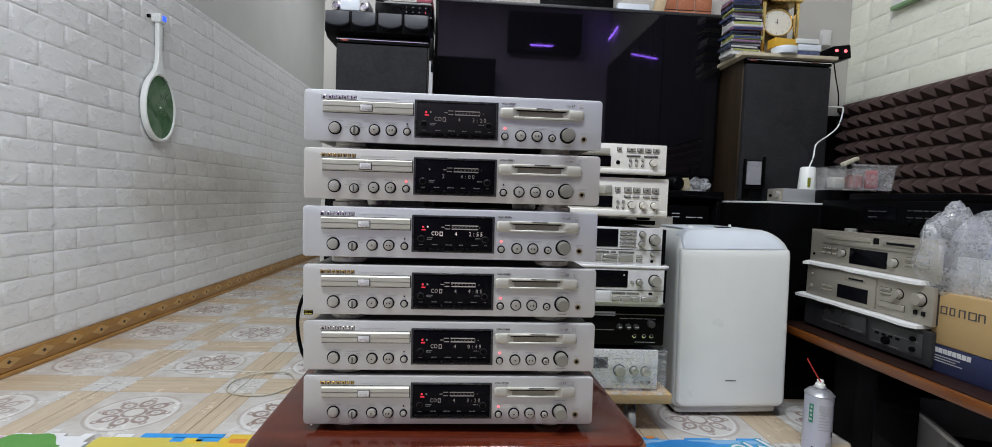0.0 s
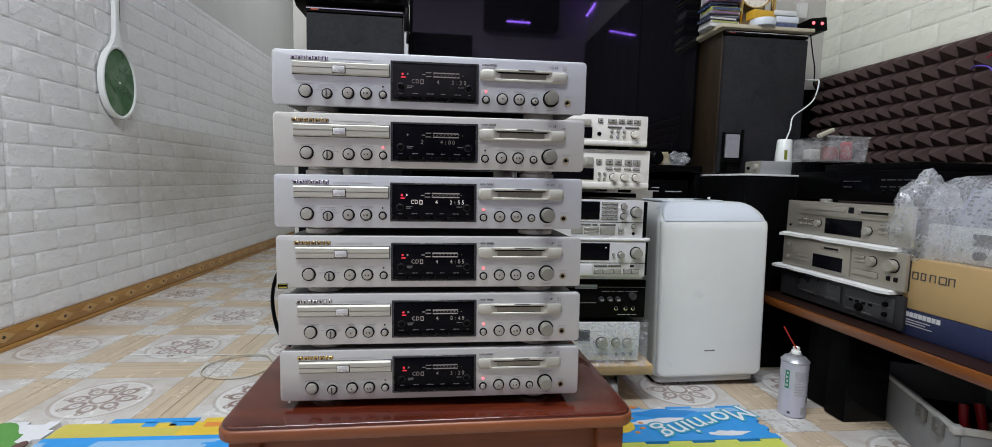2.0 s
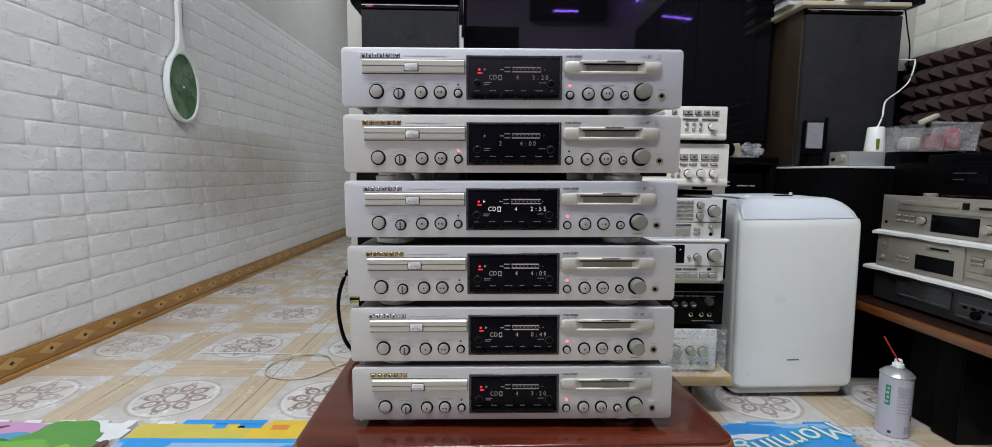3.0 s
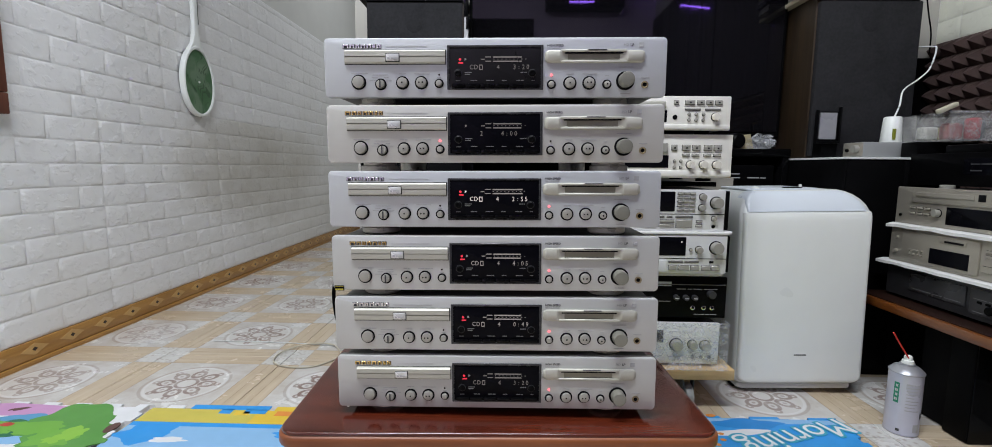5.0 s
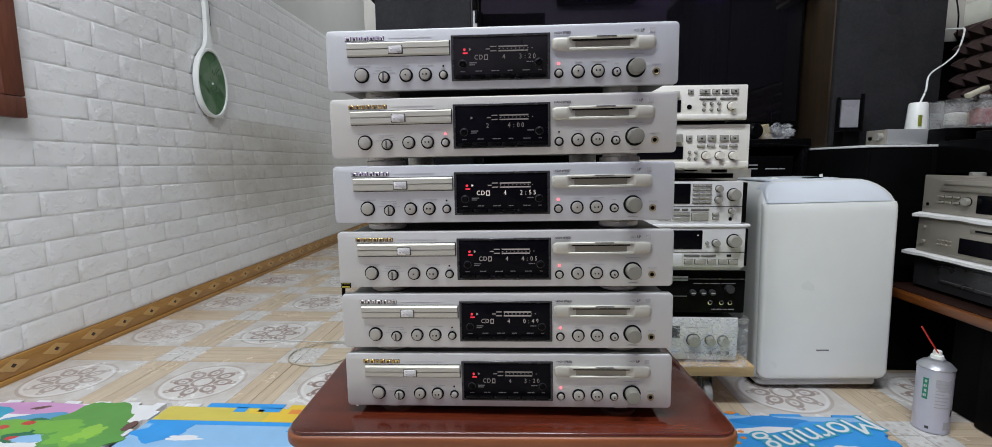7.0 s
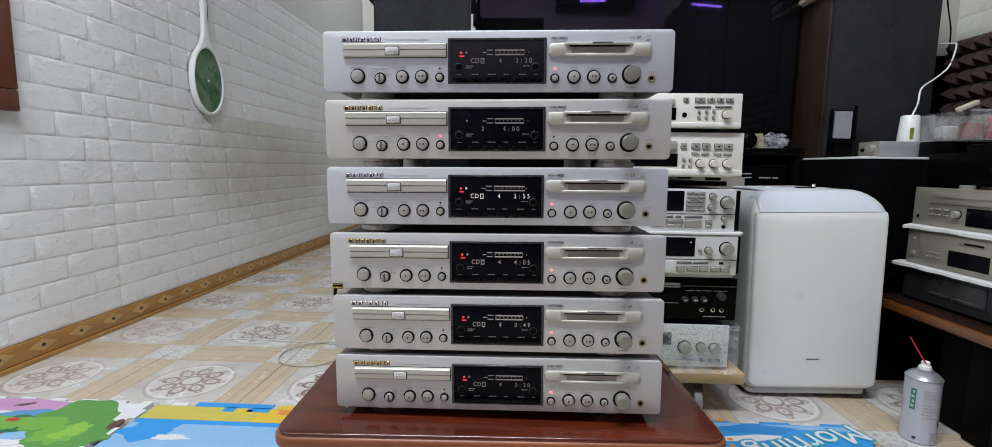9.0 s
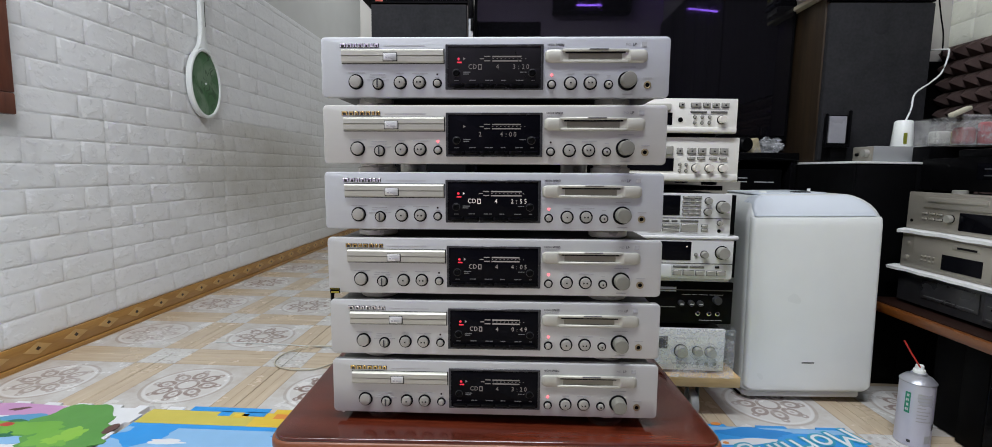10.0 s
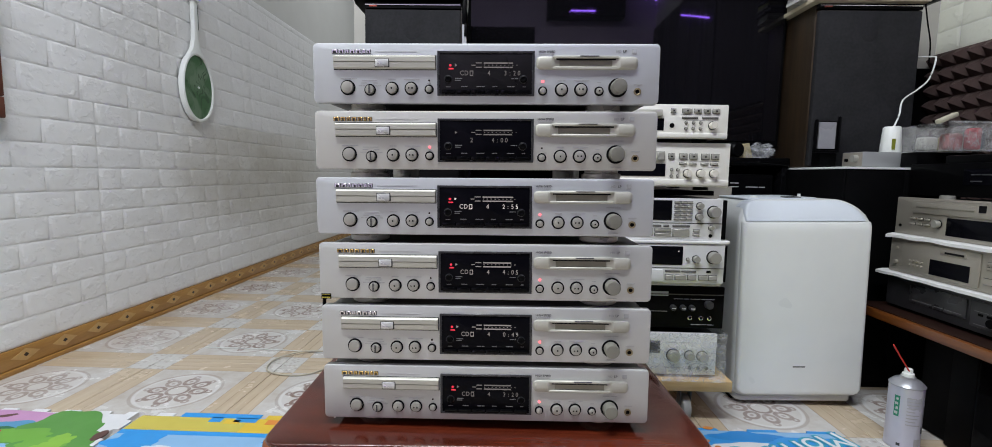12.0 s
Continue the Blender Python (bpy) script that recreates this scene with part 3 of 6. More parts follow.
    part("lettering", moved(lettering("LP", 0.0046), X(389.1), -0.0002, Z(6.6)), M_print_dark, front)
    part("emblem", Form().box(X(397.9), X(403.8), -0.0005, 0.0, Z(9.2), Z(3.8)).box(X(398.9), X(402.8), -0.0007, 0.0, Z(8.4), Z(6.6)), M_print, front)
    f = Form()
    x0, x1, s0, s1 = X(280.5), X(405.5), X(309), X(374)
    prof = ((0.0, Z(28.6)), (-0.0026, Z(27.8)), (-0.0038, Z(26.2)), (-0.0040, Z(15.4)), (-0.0030, Z(13.4)), (0.0, Z(12.8)))
    for end, inner in ((x0, s0 - 0.010), (x1, s1 + 0.010)):
        bb = bmesh.new()
        mid = (Z(28.6) + Z(12.8)) / 2
        sgn = 1 if inner > end else -1
        rings = []
        for off, high, out in ((0.0, 0.45, 0.25), (0.0008, 0.68, 0.6), (0.0025, 0.87, 0.85), (0.0055, 1.0, 1.0), (abs(inner - end), 1.0, 1.0)):
            rings.append([bb.verts.new((end + sgn * off, p[0] * out, mid + (p[1] - mid) * high)) for p in prof])
        for a, b in zip(rings, rings[1:]):
            for k in range(len(prof) - 1):
                bb.faces.new((a[k], a[k + 1], b[k + 1], b[k]))
        bb.faces.new(rings[0])
        bmesh.ops.recalc_face_normals(bb, faces=bb.faces)
        f.take(bb)
    for a, b in ((s0 - 0.010, s0), (s1 + 0.010, s1)):
        bb = bmesh.new()
        near = [bb.verts.new((a, p[0], p[1])) for p in prof]
        deep = [bb.verts.new((b, max(p[0], -0.0012), p[1])) for p in prof]
        for k in range(len(prof) - 1):
            bb.faces.new((near[k], near[k + 1], deep[k + 1], deep[k]))
        bmesh.ops.recalc_face_normals(bb, faces=bb.faces)
        f.take(bb)
    f.box(s0 - 0.008, s1 + 0.008, -0.0036, 0.0, Z(28.6), Z(25.2), 0.0008, 1).box(s0 - 0.008, s1 + 0.008, -0.0046, 0.0, Z(15.6), Z(12.4), 0.0008, 1)
    cas = part("cassette_door", f, M_tray, front, "satin metal cassette door with a recessed slot")
    part("thumb_notch", Form().box(X(333.8), X(357.4), -0.0060, -0.003, Z(13.6), Z(12.6), 0.0003, 1), M_print_dark, cas)
    part("slot", Form().box(s0 - 0.001, s1 + 0.001, -0.0010, 0.0, Z(24.8), Z(17.4)), M_slot, cas)
    part("slot_gap_shade", Form().box(s0 - 0.003, s1 + 0.003, -0.0004, 0.0, Z(26.2), Z(15.4)), M_ring, cas)
    # Dark bar under the upper lip, put in as the recess's shadow.
    part("slot_gap_shade", Form().box(s0 - 0.004, s1 + 0.004, -0.0030, 0.0, Z(17.4), Z(15.7)), M_ring, cas)
    part("indicator", Form().cyl((X(289), 0.0003, Z(43)), 0.0012 if led_over == 1 else 0.0016, 0.001, "-y", 12), M_led_dot if led_over == 1 else M_led_red, front, "small round indicator")
    button(289, 54.6, 0.0039)
    button(312.3, 53, 0.0068, 1)
    part("printing", bars(X(308), X(317), Z(41.5), 0.0009, -0.0002, (3, 2)), M_print, front)
    button(336.4, 52.8, 0.0068, 2)
    part("printing", bars(X(327.9), X(346.6), Z(41.5), 0.0009, -0.0002, (5, 6)), M_print, front)
    button(358.8, 54.6, 0.0040, 1)
    part("printing", bars(X(356.4), X(361.3), Z(44), 0.0008, -0.0002, (1,)), M_print, front)
    part("knob_recess", Form().cyl((X(381.8), 0.0002, Z(50.3)), 0.0116, 0.0012, "-y", 28), M_ring, front)
    part("volume_knob", Form().lathe((X(381.8), 0.0, Z(50)), ((0.0091, 0.0), (0.0091, 0.0135), (0.0084, 0.0148), (0.0066, 0.0152), (0.002, 0.0152)), "-y", 32), M_knob, front, "turned champagne metal knob")
    part("printing", bars(X(373), X(391.6), Z(33.5), 0.0009, -0.0002, (5, 4)).take(bars(X(375.9), X(388.6), Z(66), 0.0009, -0.0002, (5,)).bm), M_print, front)
    part("headphone_socket", Form().lathe((X(406.2), 0.0, Z(55)), ((0.0046, -0.0002), (0.0046, 0.0012), (0.0034, 0.0016), (0.0026, 0.0012), (0.0026, -0.0001)), "-y", 20), M_socket, front, "brass rimmed headphone socket")
    part("socket_hole", Form().cyl((X(406.2), 0.0002, Z(55)), 0.0027, 0.0009, "-y", 14), M_matt, front)
    part("printing", bars(X(401.3), X(411.9), Z(46.5), 0.0009, -0.0002, (6,)), M_print, front)
    if mark:
        st = part("sticker", Form().box(X(2), X(15), -0.0006, 0.0, Z(71.5), Z(64.6)), M_matt, front, "small black sticker with yellow print")
        part("printing", bars(X(3.2), X(13.8), Z(69.8), 0.0018, -0.0007, (2, 2, 2, 2)).take(Form().box(X(3), X(14), -0.0008, -0.0005, Z(66.0), Z(65.4)).bm), M_sticker, st)
    return u


M_sticker = plain("yellow_print", (0.5, 0.42, 0.05), 0.6)
LEAN = -0.62
deck("disc_recorder", 0.0195, 0.0, 0.7030, -0.45, M_silver, M_chrome, 0, "3:20", "4", 0, "silver disc and cassette recorder with a cracked dim display", needle=True)
deck("disc_recorder", 0.0205, 0.0, 0.6205, LEAN, M_warm, M_brass, 1, "4:00", "2", 0, "warm silver disc and cassette recorder with a brass badge", code=False)
deck("disc_recorder", 0.0205, 0.0, 0.5365, LEAN, M_silver, M_chrome, 0, "2:55", "4", 2, "cool silver disc and cassette recorder with a bright display")
deck("disc_recorder", 0.0225, 0.0, 0.4515, LEAN, M_neutral, M_brass, 0, "4:05", "4", 1, "silver disc and cassette recorder with a small sticker and brass badge", mark=True)
deck("disc_recorder", 0.0245, 0.0, 0.3685, LEAN, M_neutral, M_chrome, 0, "0:49", "4", 1, "silver disc and cassette recorder low in the stack")
deck("disc_recorder", 0.0260, 0.0, 0.2865, LEAN, M_neutral, M_brass, 0, "3:20", "4", 0, "silver disc and cassette recorder standing on the low table")

# ---- low table ----
tab = thing("low_table", pose(0.0255, 0.160, 0.0, 0, 0, 2.0), "low red-brown varnished wooden table with rounded corners", "table")
TZ = 0.2735
part("tabletop", Form().prism(rounded(-0.289, 0.289, -0.202, 0.232, 0.026), TZ - 0.009, TZ, "z", 0.003, 3), M_table, tab, "glossy dark red varnished top")
part("edge_moulding", Form().prism(rounded(-0.2925, 0.2925, -0.2055, 0.2355, 0.029), TZ - 0.022, TZ - 0.0045, "z", 0.005, 3), M_table_edge, tab, "rounded orange-brown edge")
part("apron", Form().box(-0.265, 0.265, -0.185, -0.167, 0.05, TZ - 0.021, 0.002), M_table_edge, tab)
part("apron", Form().box(-0.265, 0.265, 0.195, 0.213, 0.05, TZ - 0.021, 0.002), M_table_edge, tab)
for sx in (-1, 1):
    part("side_panel", Form().box(sx * 0.262 - 0.009, sx * 0.262 + 0.009, -0.165, 0.193, 0.05, TZ - 0.021, 0.002), M_table_edge, tab)
    for sy in (-0.176, 0.204):
        part("leg", Form().box(sx * 0.256 - 0.02, sx * 0.256 + 0.02, sy - 0.02, sy + 0.02, 0.0, TZ - 0.0215, 0.004), M_table_edge, tab)
part("chip", Form().cyl((0.105, -0.186, TZ), 0.0025, 0.0006, "z", 7), M_white, tab).scale = (1, 1.8, 1)
part("chip", Form().cyl((-0.215, -0.132, TZ), 0.0018, 0.0006, "z", 6), M_white, tab)

# ---- the cart with the second stack ----
cart = thing("wheeled_cart", pose(0.37, 0.545, 0.0), "raw pine board cart on small casters", "cart")
part("board", Form().box(-0.27, 0.243, 0.0, 0.36, 0.088, 0.116, 0.002), M_pine, cart)
M_rubber = plain("grey_caster_rubber", (0.30, 0.30, 0.28), 0.5, 0, 0.2, 60)
for cx in (-0.23, 0.14):
    for cy in (0.035, 0.32):
        c = part("caster", Form().box(cx - 0.014, cx + 0.014, cy - 0.016, cy + 0.016, 0.080, 0.088).box(cx - 0.014, cx - 0.012, cy - 0.011, cy + 0.011, 0.028, 0.081).box(cx + 0.012, cx + 0.014, cy - 0.011, cy + 0.011, 0.028, 0.081), M_grey_case, cart)
        part("wheel", Form().cyl((cx - 0.010, cy, 0.032), 0.032, 0.020, "x", 28, None, 0.004), M_rubber, c)
        part("hub", Form().cyl((cx - 0.0155, cy, 0.032), 0.009, 0.031, "x", 16, None, 0.002), M_white_side, c)


def hifi(name, m, w, h, d, panel, cover, label, category="hi-fi unit", group="", round_r=0.003, wider=0.0, feet=True, left=None):
    """A plain hi-fi case: origin at the middle of the panel's lower edge, front at y = 0; left cuts it short on that side."""
    u = thing(name, m, label, category, group)
    x0 = -w / 2 if left is None else left
    part("body", Form().box(x0 + 0.004, w / 2 - 0.004 + wider, 0.009, d, 0.002, h - 0.003, 0.0015), cover, u)
    front = part("front_panel", Form().prism(rounded(x0, w / 2, 0.0, h, round_r), 0.0, 0.010, "y", 0.0014), panel, u)
    if feet:
        for fx in (x0 + 0.05, w / 2 - 0.05):
            for fy in (0.04, d - 0.05):
                part("foot", Form().cyl((fx, fy, -0.008), 0.018, 0.011, "z", 18), M_black, u)
    return u, front


def key(front, x, z, w, h, mat=None, d=0.004, name="key"):
    k = part(name, Form().box(x - w / 2, x + w / 2, -d, 0.0005, z - h / 2, z + h / 2, min(w, h, d) * 0.25, 1), mat or M_button, front)
    part("key_gap", Form().box(x - w / 2 - 0.0008, x + w / 2 + 0.0008, -0.0003, 0.0005, z - h / 2 - 0.0008, z + h / 2 + 0.0008), M_ring, k)
    return k


def knob(front, x, z, r, d=0.014, mat=None, ring=True, seg=24):
    k = part("knob", Form().lathe((x, 0.0, z), ((r, -0.0002), (r, d * 0.85), (r * 0.9, d), (r * 0.2, d)), "-y", seg), mat or M_button, front)
    if ring:
        part("knob_ring", Form().lathe((x, 0.0, z), ((r * 1.18, -0.0002), (r * 1.18, 0.0012), (r * 1.02, 0.0016), (r * 1.02, 0.0)), "-y", seg), M_ring, k)
    return k


def window(front, x0, x1, z0, z1, name="display_window", mat=None):
    return part(name, Form().prism(rounded(x0, x1, z0, z1, 0.0015), -0.0012, 0.002, "y", 0.0003), mat or M_window, front)


def small_button(front, x, z, r=0.0032, mat=None):
    b = part("button", Form().cyl((x, 0.0, z), r, 0.005, "-y", 16, None, 0.001), mat or M_button, front)
    part("bezel", Form().cyl((x, 0.0002, z), r + 0.0009, 0.0006, "-y", 16), M_ring, b)
    return b


GR = "stack of hi-fi units on the cart"
M_bright = silver("bright_silver_panel", (0.80, 0.81, 0.81), 0.40)
M_bright.node_tree.nodes["Principled BSDF"].inputs["Metallic"].default_value = 0.15
M_pale = silver("pale_panel", (0.88, 0.865, 0.80), 0.38)
M_pale.node_tree.nodes["Principled BSDF"].inputs["Metallic"].default_value = 0.10
# disc player, topmost
u, fr = hifi("disc_player", pose(0.346, 0.545, 0.7065), 0.43, 0.079, 0.28, M_pale, M_chassis, "pale champagne disc player on top of the cart stack", "disc player", GR, left=-0.06)
part("step", Form().box(-0.059, 0.214, -0.004, 0.001, 0.002, 0.013, 0.002), M_pale, fr)
part("disc_tray", Form().box(-0.05, 0.061, -0.008, 0.0, 0.050, 0.066, 0.002), M_tray, fr)
window(fr, -0.05, 0.066, 0.018, 0.046)
part("socket_hole", Form().cyl((0.085, 0.0002, 0.030), 0.0055, 0.0014, "-y", 18), M_matt, fr)
for x, w in ((0.087, 0.011), (0.119, 0.022), (0.144, 0.016), (0.165, 0.015), (0.186, 0.016)):
    b = key(fr, x, 0.064, w, 0.009)
    part("mark", Form().box(x - 0.002, x + 0.002, -0.0046, -0.004, 0.0625, 0.0655), M_ring, b)
for x, w in ((0.126, 0.036), (0.173, 0.036)):
    key(fr, x, 0.048, w, 0.003, M_grey_case, 0.003)
for i in range(3):
    for z in (0.037, 0.0235):
        small_button(fr, 0.118 + i * 0.0168, z)
knob(fr, 0.179, 0.031, 0.0085, 0.014, M_foot)
part("printing", bars(0.105, 0.195, 0.0555, 0.0008, -0.0002, (3, 2, 4, 3, 3)).take(bars(0.115, 0.16, 0.0430, 0.0008, -0.0002, (3, 3, 3)).bm), M_print, fr)
# disc recorder, second
u, fr = hifi("disc_player", pose(0.355, 0.555, 0.5935), 0.44, 0.104, 0.29, M_pale, M_chassis, "pale champagne disc recorder with three knobs in the cart stack", "disc player", GR, left=-0.07)
part("step", Form().box(-0.069, 0.219, -0.005, 0.001, 0.003, 0.018, 0.003), M_pale, fr)
part("disc_tray", Form().box(-0.06, 0.066, -0.006, 0.0, 0.060, 0.082, 0.002), M_tray, fr)
key(fr, 0.056, 0.072, 0.018, 0.020, None, 0.008)
window(fr, -0.06, 0.069, 0.024, 0.054)
for x, w in ((0.082, 0.013), (0.110, 0.019), (0.134, 0.018), (0.162, 0.019), (0.185, 0.018)):
    b = key(fr, x, 0.072, w, 0.012)
    part("mark", Form().box(x - 0.002, x + 0.002, -0.0046, -0.004, 0.070, 0.073), M_ring, b)
for x in (0.110, 0.133, 0.161, 0.184):
    key(fr, x, 0.0545, 0.017, 0.0045)
for x in (0.084, 0.099):
    for z in (0.040, 0.025):
        small_button(fr, x, z)
for x in (0.121, 0.152, 0.183):
    knob(fr, x, 0.032, 0.0088, 0.014, M_foot)
part("printing", bars(0.105, 0.195, 0.0615, 0.0008, -0.0002, (3, 2, 4, 3, 3)).take(bars(0.17, 0.195, 0.0465, 0.0008, -0.0002, (3, 3)).bm), M_print, fr)
# black set-top unit behind, between the two pairs
u, fr = hifi("tuner", pose(0.36, 0.62, 0.571), 0.42, 0.012, 0.24, M_black, M_chassis, "flat black unit squeezed between silver ones", "hi-fi unit", GR, 0.001, feet=False)
# receiver with number keys
u, fr = hifi("receiver", pose(0.346, 0.540, 0.466), 0.428, 0.100, 0.31, M_bright, M_black, "silver receiver with number keys in the cart stack", "receiver", GR, 0.002, 0.018, feet=False)
part("seam", Form().box(-0.213, 0.213, -0.0006, 0.001, 0.0405, 0.042), M_ring, fr)
window(fr, -0.06, 0.094, 0.048, 0.095)
for j in range(5):
    for i in range(3):
        key(fr, 0.1065 + i * 0.0148, 0.0905 - j * 0.0098, 0.0125, 0.0042, None, 0.003)
knob(fr, 0.159, 0.083, 0.0075, 0.012)
knob(fr, 0.158, 0.057, 0.0075, 0.012)
knob(fr, 0.192, 0.069, 0.0130, 0.018)
for x, w in ((0.045, 0.05), (0.083, 0.012), (0.118, 0.04)):
    key(fr, x, 0.034, w, 0.0028, M_grey_case, 0.002)
key(fr, 0.036, 0.019, 0.030, 0.017)
for z in (0.024, 0.013):
    key(fr, 0.075, z, 0.038, 0.0065)
key(fr, 0.118, 0.018, 0.038, 0.018)
for z in (0.0235, 0.0135):
    key(fr, 0.154, z, 0.014, 0.005)
knob(fr, 0.188, 0.031, 0.0055, 0.01)
part("socket_hole", Form().cyl((0.188, 0.0003, 0.012), 0.0042, 0.0014, "-y", 16), M_matt, fr)
solid("packing_sheet", Form().prism(rounded(0.14, 0.585, 0.532, 0.84, 0.02), 0.4585, 0.4655, "z", 0.002), M_foam_sheet, "thin white packing foam sheet between hi-fi units", "packing foam")
# cassette receiver
u, fr = hifi("receiver", pose(0.352, 0.535, 0.363), 0.434, 0.0945, 0.31, M_bright, M_black, "silver receiver with a large volume knob in the cart stack", "receiver", GR, 0.002, 0.014, feet=False)
part("seam", Form().box(-0.216, 0.216, -0.0006, 0.001, 0.0360, 0.0374), M_ring, fr)
window(fr, -0.06, 0.118, 0.044, 0.089)
part("indicator", Form().box(0.106, 0.109, -0.0016, -0.001, 0.076, 0.0785), M_glow_white[2], fr)
small_button(fr, 0.130, 0.058, 0.0035)
knob(fr, 0.149, 0.059, 0.0078, 0.013)
knob(fr, 0.190, 0.064, 0.0140, 0.018)
part("cassette_flap", Form().box(0.0, 0.073, -0.004, 0.0, 0.003, 0.033, 0.002), M_bright, fr)
for x, w in ((0.096, 0.034), (0.134, 0.033)):
    key(fr, x, 0.0285, w, 0.003, M_grey_case, 0.002)
for x, w in ((0.088, 0.019), (0.115, 0.026), (0.142, 0.020), (0.168, 0.020), (0.191, 0.020)):
    key(fr, x, 0.014, w, 0.011)
part("slot", Form().box(0.176, 0.186, -0.0012, 0.0, 0.026, 0.0315), M_ring, fr)
solid("packing_sheet", Form().prism(rounded(0.16, 0.575, 0.545, 0.82, 0.02), 0.3540, 0.3620, "z", 0.002), M_foam_sheet, "thin white packing foam sheet between hi-fi units", "packing foam")
# black amplifier
u, fr = hifi("amplifier", pose(0.368, 0.560, 0.245), 0.436, 0.104, 0.30, M_black, M_black, "black amplifier with small knobs and sockets in the cart stack", "amplifier", GR, 0.002)
part("trim", Form().box(-0.216, 0.216, -0.003, 0.0005, 0.0835, 0.0855), M_grey_case, fr)
part("trim", Form().box(-0.2, 0.080, -0.002, 0.0005, 0.0405, 0.042), M_grey_case, fr)
for x in (0.093, 0.117, 0.139):
    k = knob(fr, x, 0.052, 0.0070, 0.012, M_chassis, False)
    part("pointer", Form().box(x - 0.0045, x + 0.0045, -0.0128, -0.0115, 0.0505, 0.0525), M_print_white, k)
knob(fr, 0.179, 0.061, 0.0100, 0.014, M_chassis, False)
part("printing", bars(0.095, 0.195, 0.073, 0.0012, -0.0002, (2, 1, 2, 3)).take(bars(0.14, 0.195, 0.009, 0.001, -0.0002, (5, 2, 3)).bm), M_print_white, fr)
for x in (0.136, 0.163, 0.1835):
    part("headphone_socket", Form().lathe((x, 0.0, 0.026), ((0.0056, -0.0002), (0.0056, 0.002), (0.0036, 0.0026), (0.0036, 0.0004)), "-y", 20), M_chrome, fr)
    part("socket_hole", Form().cyl((x, 0.0002, 0.026), 0.0037, 0.0012, "-y", 14), M_matt, fr)
part("label_card", Form().box(0.02, 0.081, -0.001, 0.0003, 0.080, 0.091), M_lid, fr, "pale blue paper label")
# silver amplifier in plastic film
u, fr = hifi("amplifier", pose(0.361, 0.562, 0.124), 0.43, 0.107, 0.29, M_bright, M_chassis, "silver amplifier wrapped in clear plastic film on the cart board", "amplifier", GR, 0.003)
for x, z, r in ((0.108, 0.050, 0.0145), (0.148, 0.051, 0.0105), (0.180, 0.049, 0.0120)):
    knob(fr, x, z, r, 0.016, M_button)
for x in (0.151, 0.172, 0.192):
    part("socket_hole", Form().cyl((x, 0.0003, 0.018), 0.0045, 0.002, "-y", 16), M_grey_case, fr)
part("label_card", Form().box(0.03, 0.075, -0.001, 0.0003, 0.055, 0.086), M_black, fr, "dark printed label")
part("printing", bars(0.09, 0.14, 0.083, 0.002, -0.0002, (3, 2)).take(bars(0.09, 0.128, 0.018, 0.004, -0.0002, (2, 2, 2)).bm), M_print, fr)

# ---- portable air conditioner ----
ac = thing("air_conditioner", pose(0.844, 0.656, 0.0, 0, -1.3, 0) @ Matrix.Diagonal((1.047, 1.0, 0.986, 1.0)), "white portable air conditioner with rounded corners and a grey lid", "air conditioner")


def shell(z0, z1, inset, proud, back, corner=0.018, steps=26, left_round=0.075, low=0.0):
    """A casing whose corners round off and whose front sweeps back towards the top, lofted from level to level."""
    b = bmesh.new()
    rings = []
    top = 0.570
    for k in range(steps + 1):
        z = z0 + (z1 - z0) * (1 - (1 - k / steps) ** 1.6)
        if low:
            z = z0 + low * (1 - math.cos(math.pi / 2 * k / 6)) if k <= 6 else z0 + low + (z1 - z0 - low) * (1 - (1 - (k - 6) / (steps - 6)) ** 1.6)
        right, left = 0.169 - inset, -0.163 + inset
        for rr, s_ in ((0.072, 1), (left_round, -1)):
            up = z - (top - rr)
            cut = rr - math.sqrt(max(0.0, rr * rr - up * up)) if up > 0 else 0.0
            if s_ > 0:
                right -= min(cut, rr)
            else:
                left += min(cut, rr)
        if z < z0 + low:
            cut = low - math.sqrt(max(0.0, low * low - (z0 + low - z) ** 2))
            right, left = right - cut, left + cut
        over = max(0.0, z - 0.490)
        y = 0.012 + 0.055 * (over / 0.09) ** 1.9 - proud
        rings.append([b.verts.new((px, py, z)) for px, py in rounded(left, right, y, back, (corner, corner, 0.01, 0.01), 4)])
    n = len(rings[0])
    for a, c in zip(rings, rings[1:]):
        for k in range(n):
            b.faces.new((a[k], a[(k + 1) % n], c[(k + 1) % n], c[k]))
    b.faces.new(rings[0][::-1])
    b.faces.new(rings[-1])
    f = Form()
    return f.take(b)


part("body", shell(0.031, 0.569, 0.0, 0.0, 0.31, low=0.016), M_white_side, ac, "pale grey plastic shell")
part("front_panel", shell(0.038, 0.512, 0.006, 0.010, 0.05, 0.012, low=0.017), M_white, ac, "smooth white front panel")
part("lid", shell(0.5145, 0.5675, 0.016, 0.0045, 0.10, 0.008, left_round=0.045), M_lid, ac, "pale blue-grey sloping flap")
part("top_panel", Form().prism(rounded(-0.115, 0.075, 0.085, 0.285, 0.02), 0.568, 0.573, "z", 0.002), M_lid, ac, "pale blue-grey top")
part("grip", Form().box(-0.01, 0.03, 0.09, 0.12, 0.572, 0.576, 0.002), M_black, ac)
part("latch", Form().cyl((0.04, 0.12, 0.572), 0.004, 0.011, "z", 12), M_white, ac)
part("latch", Form().lathe((-0.085, 0.11, 0.572), ((0.010, 0), (0.010, 0.003), (0.005, 0.006))), M_white, ac)
part("base", Form().prism(rounded(-0.153, 0.147, 0.014, 0.305, 0.02), 0.0125, 0.0315, "z", 0.006), M_white_side, ac, "pale grey plinth")
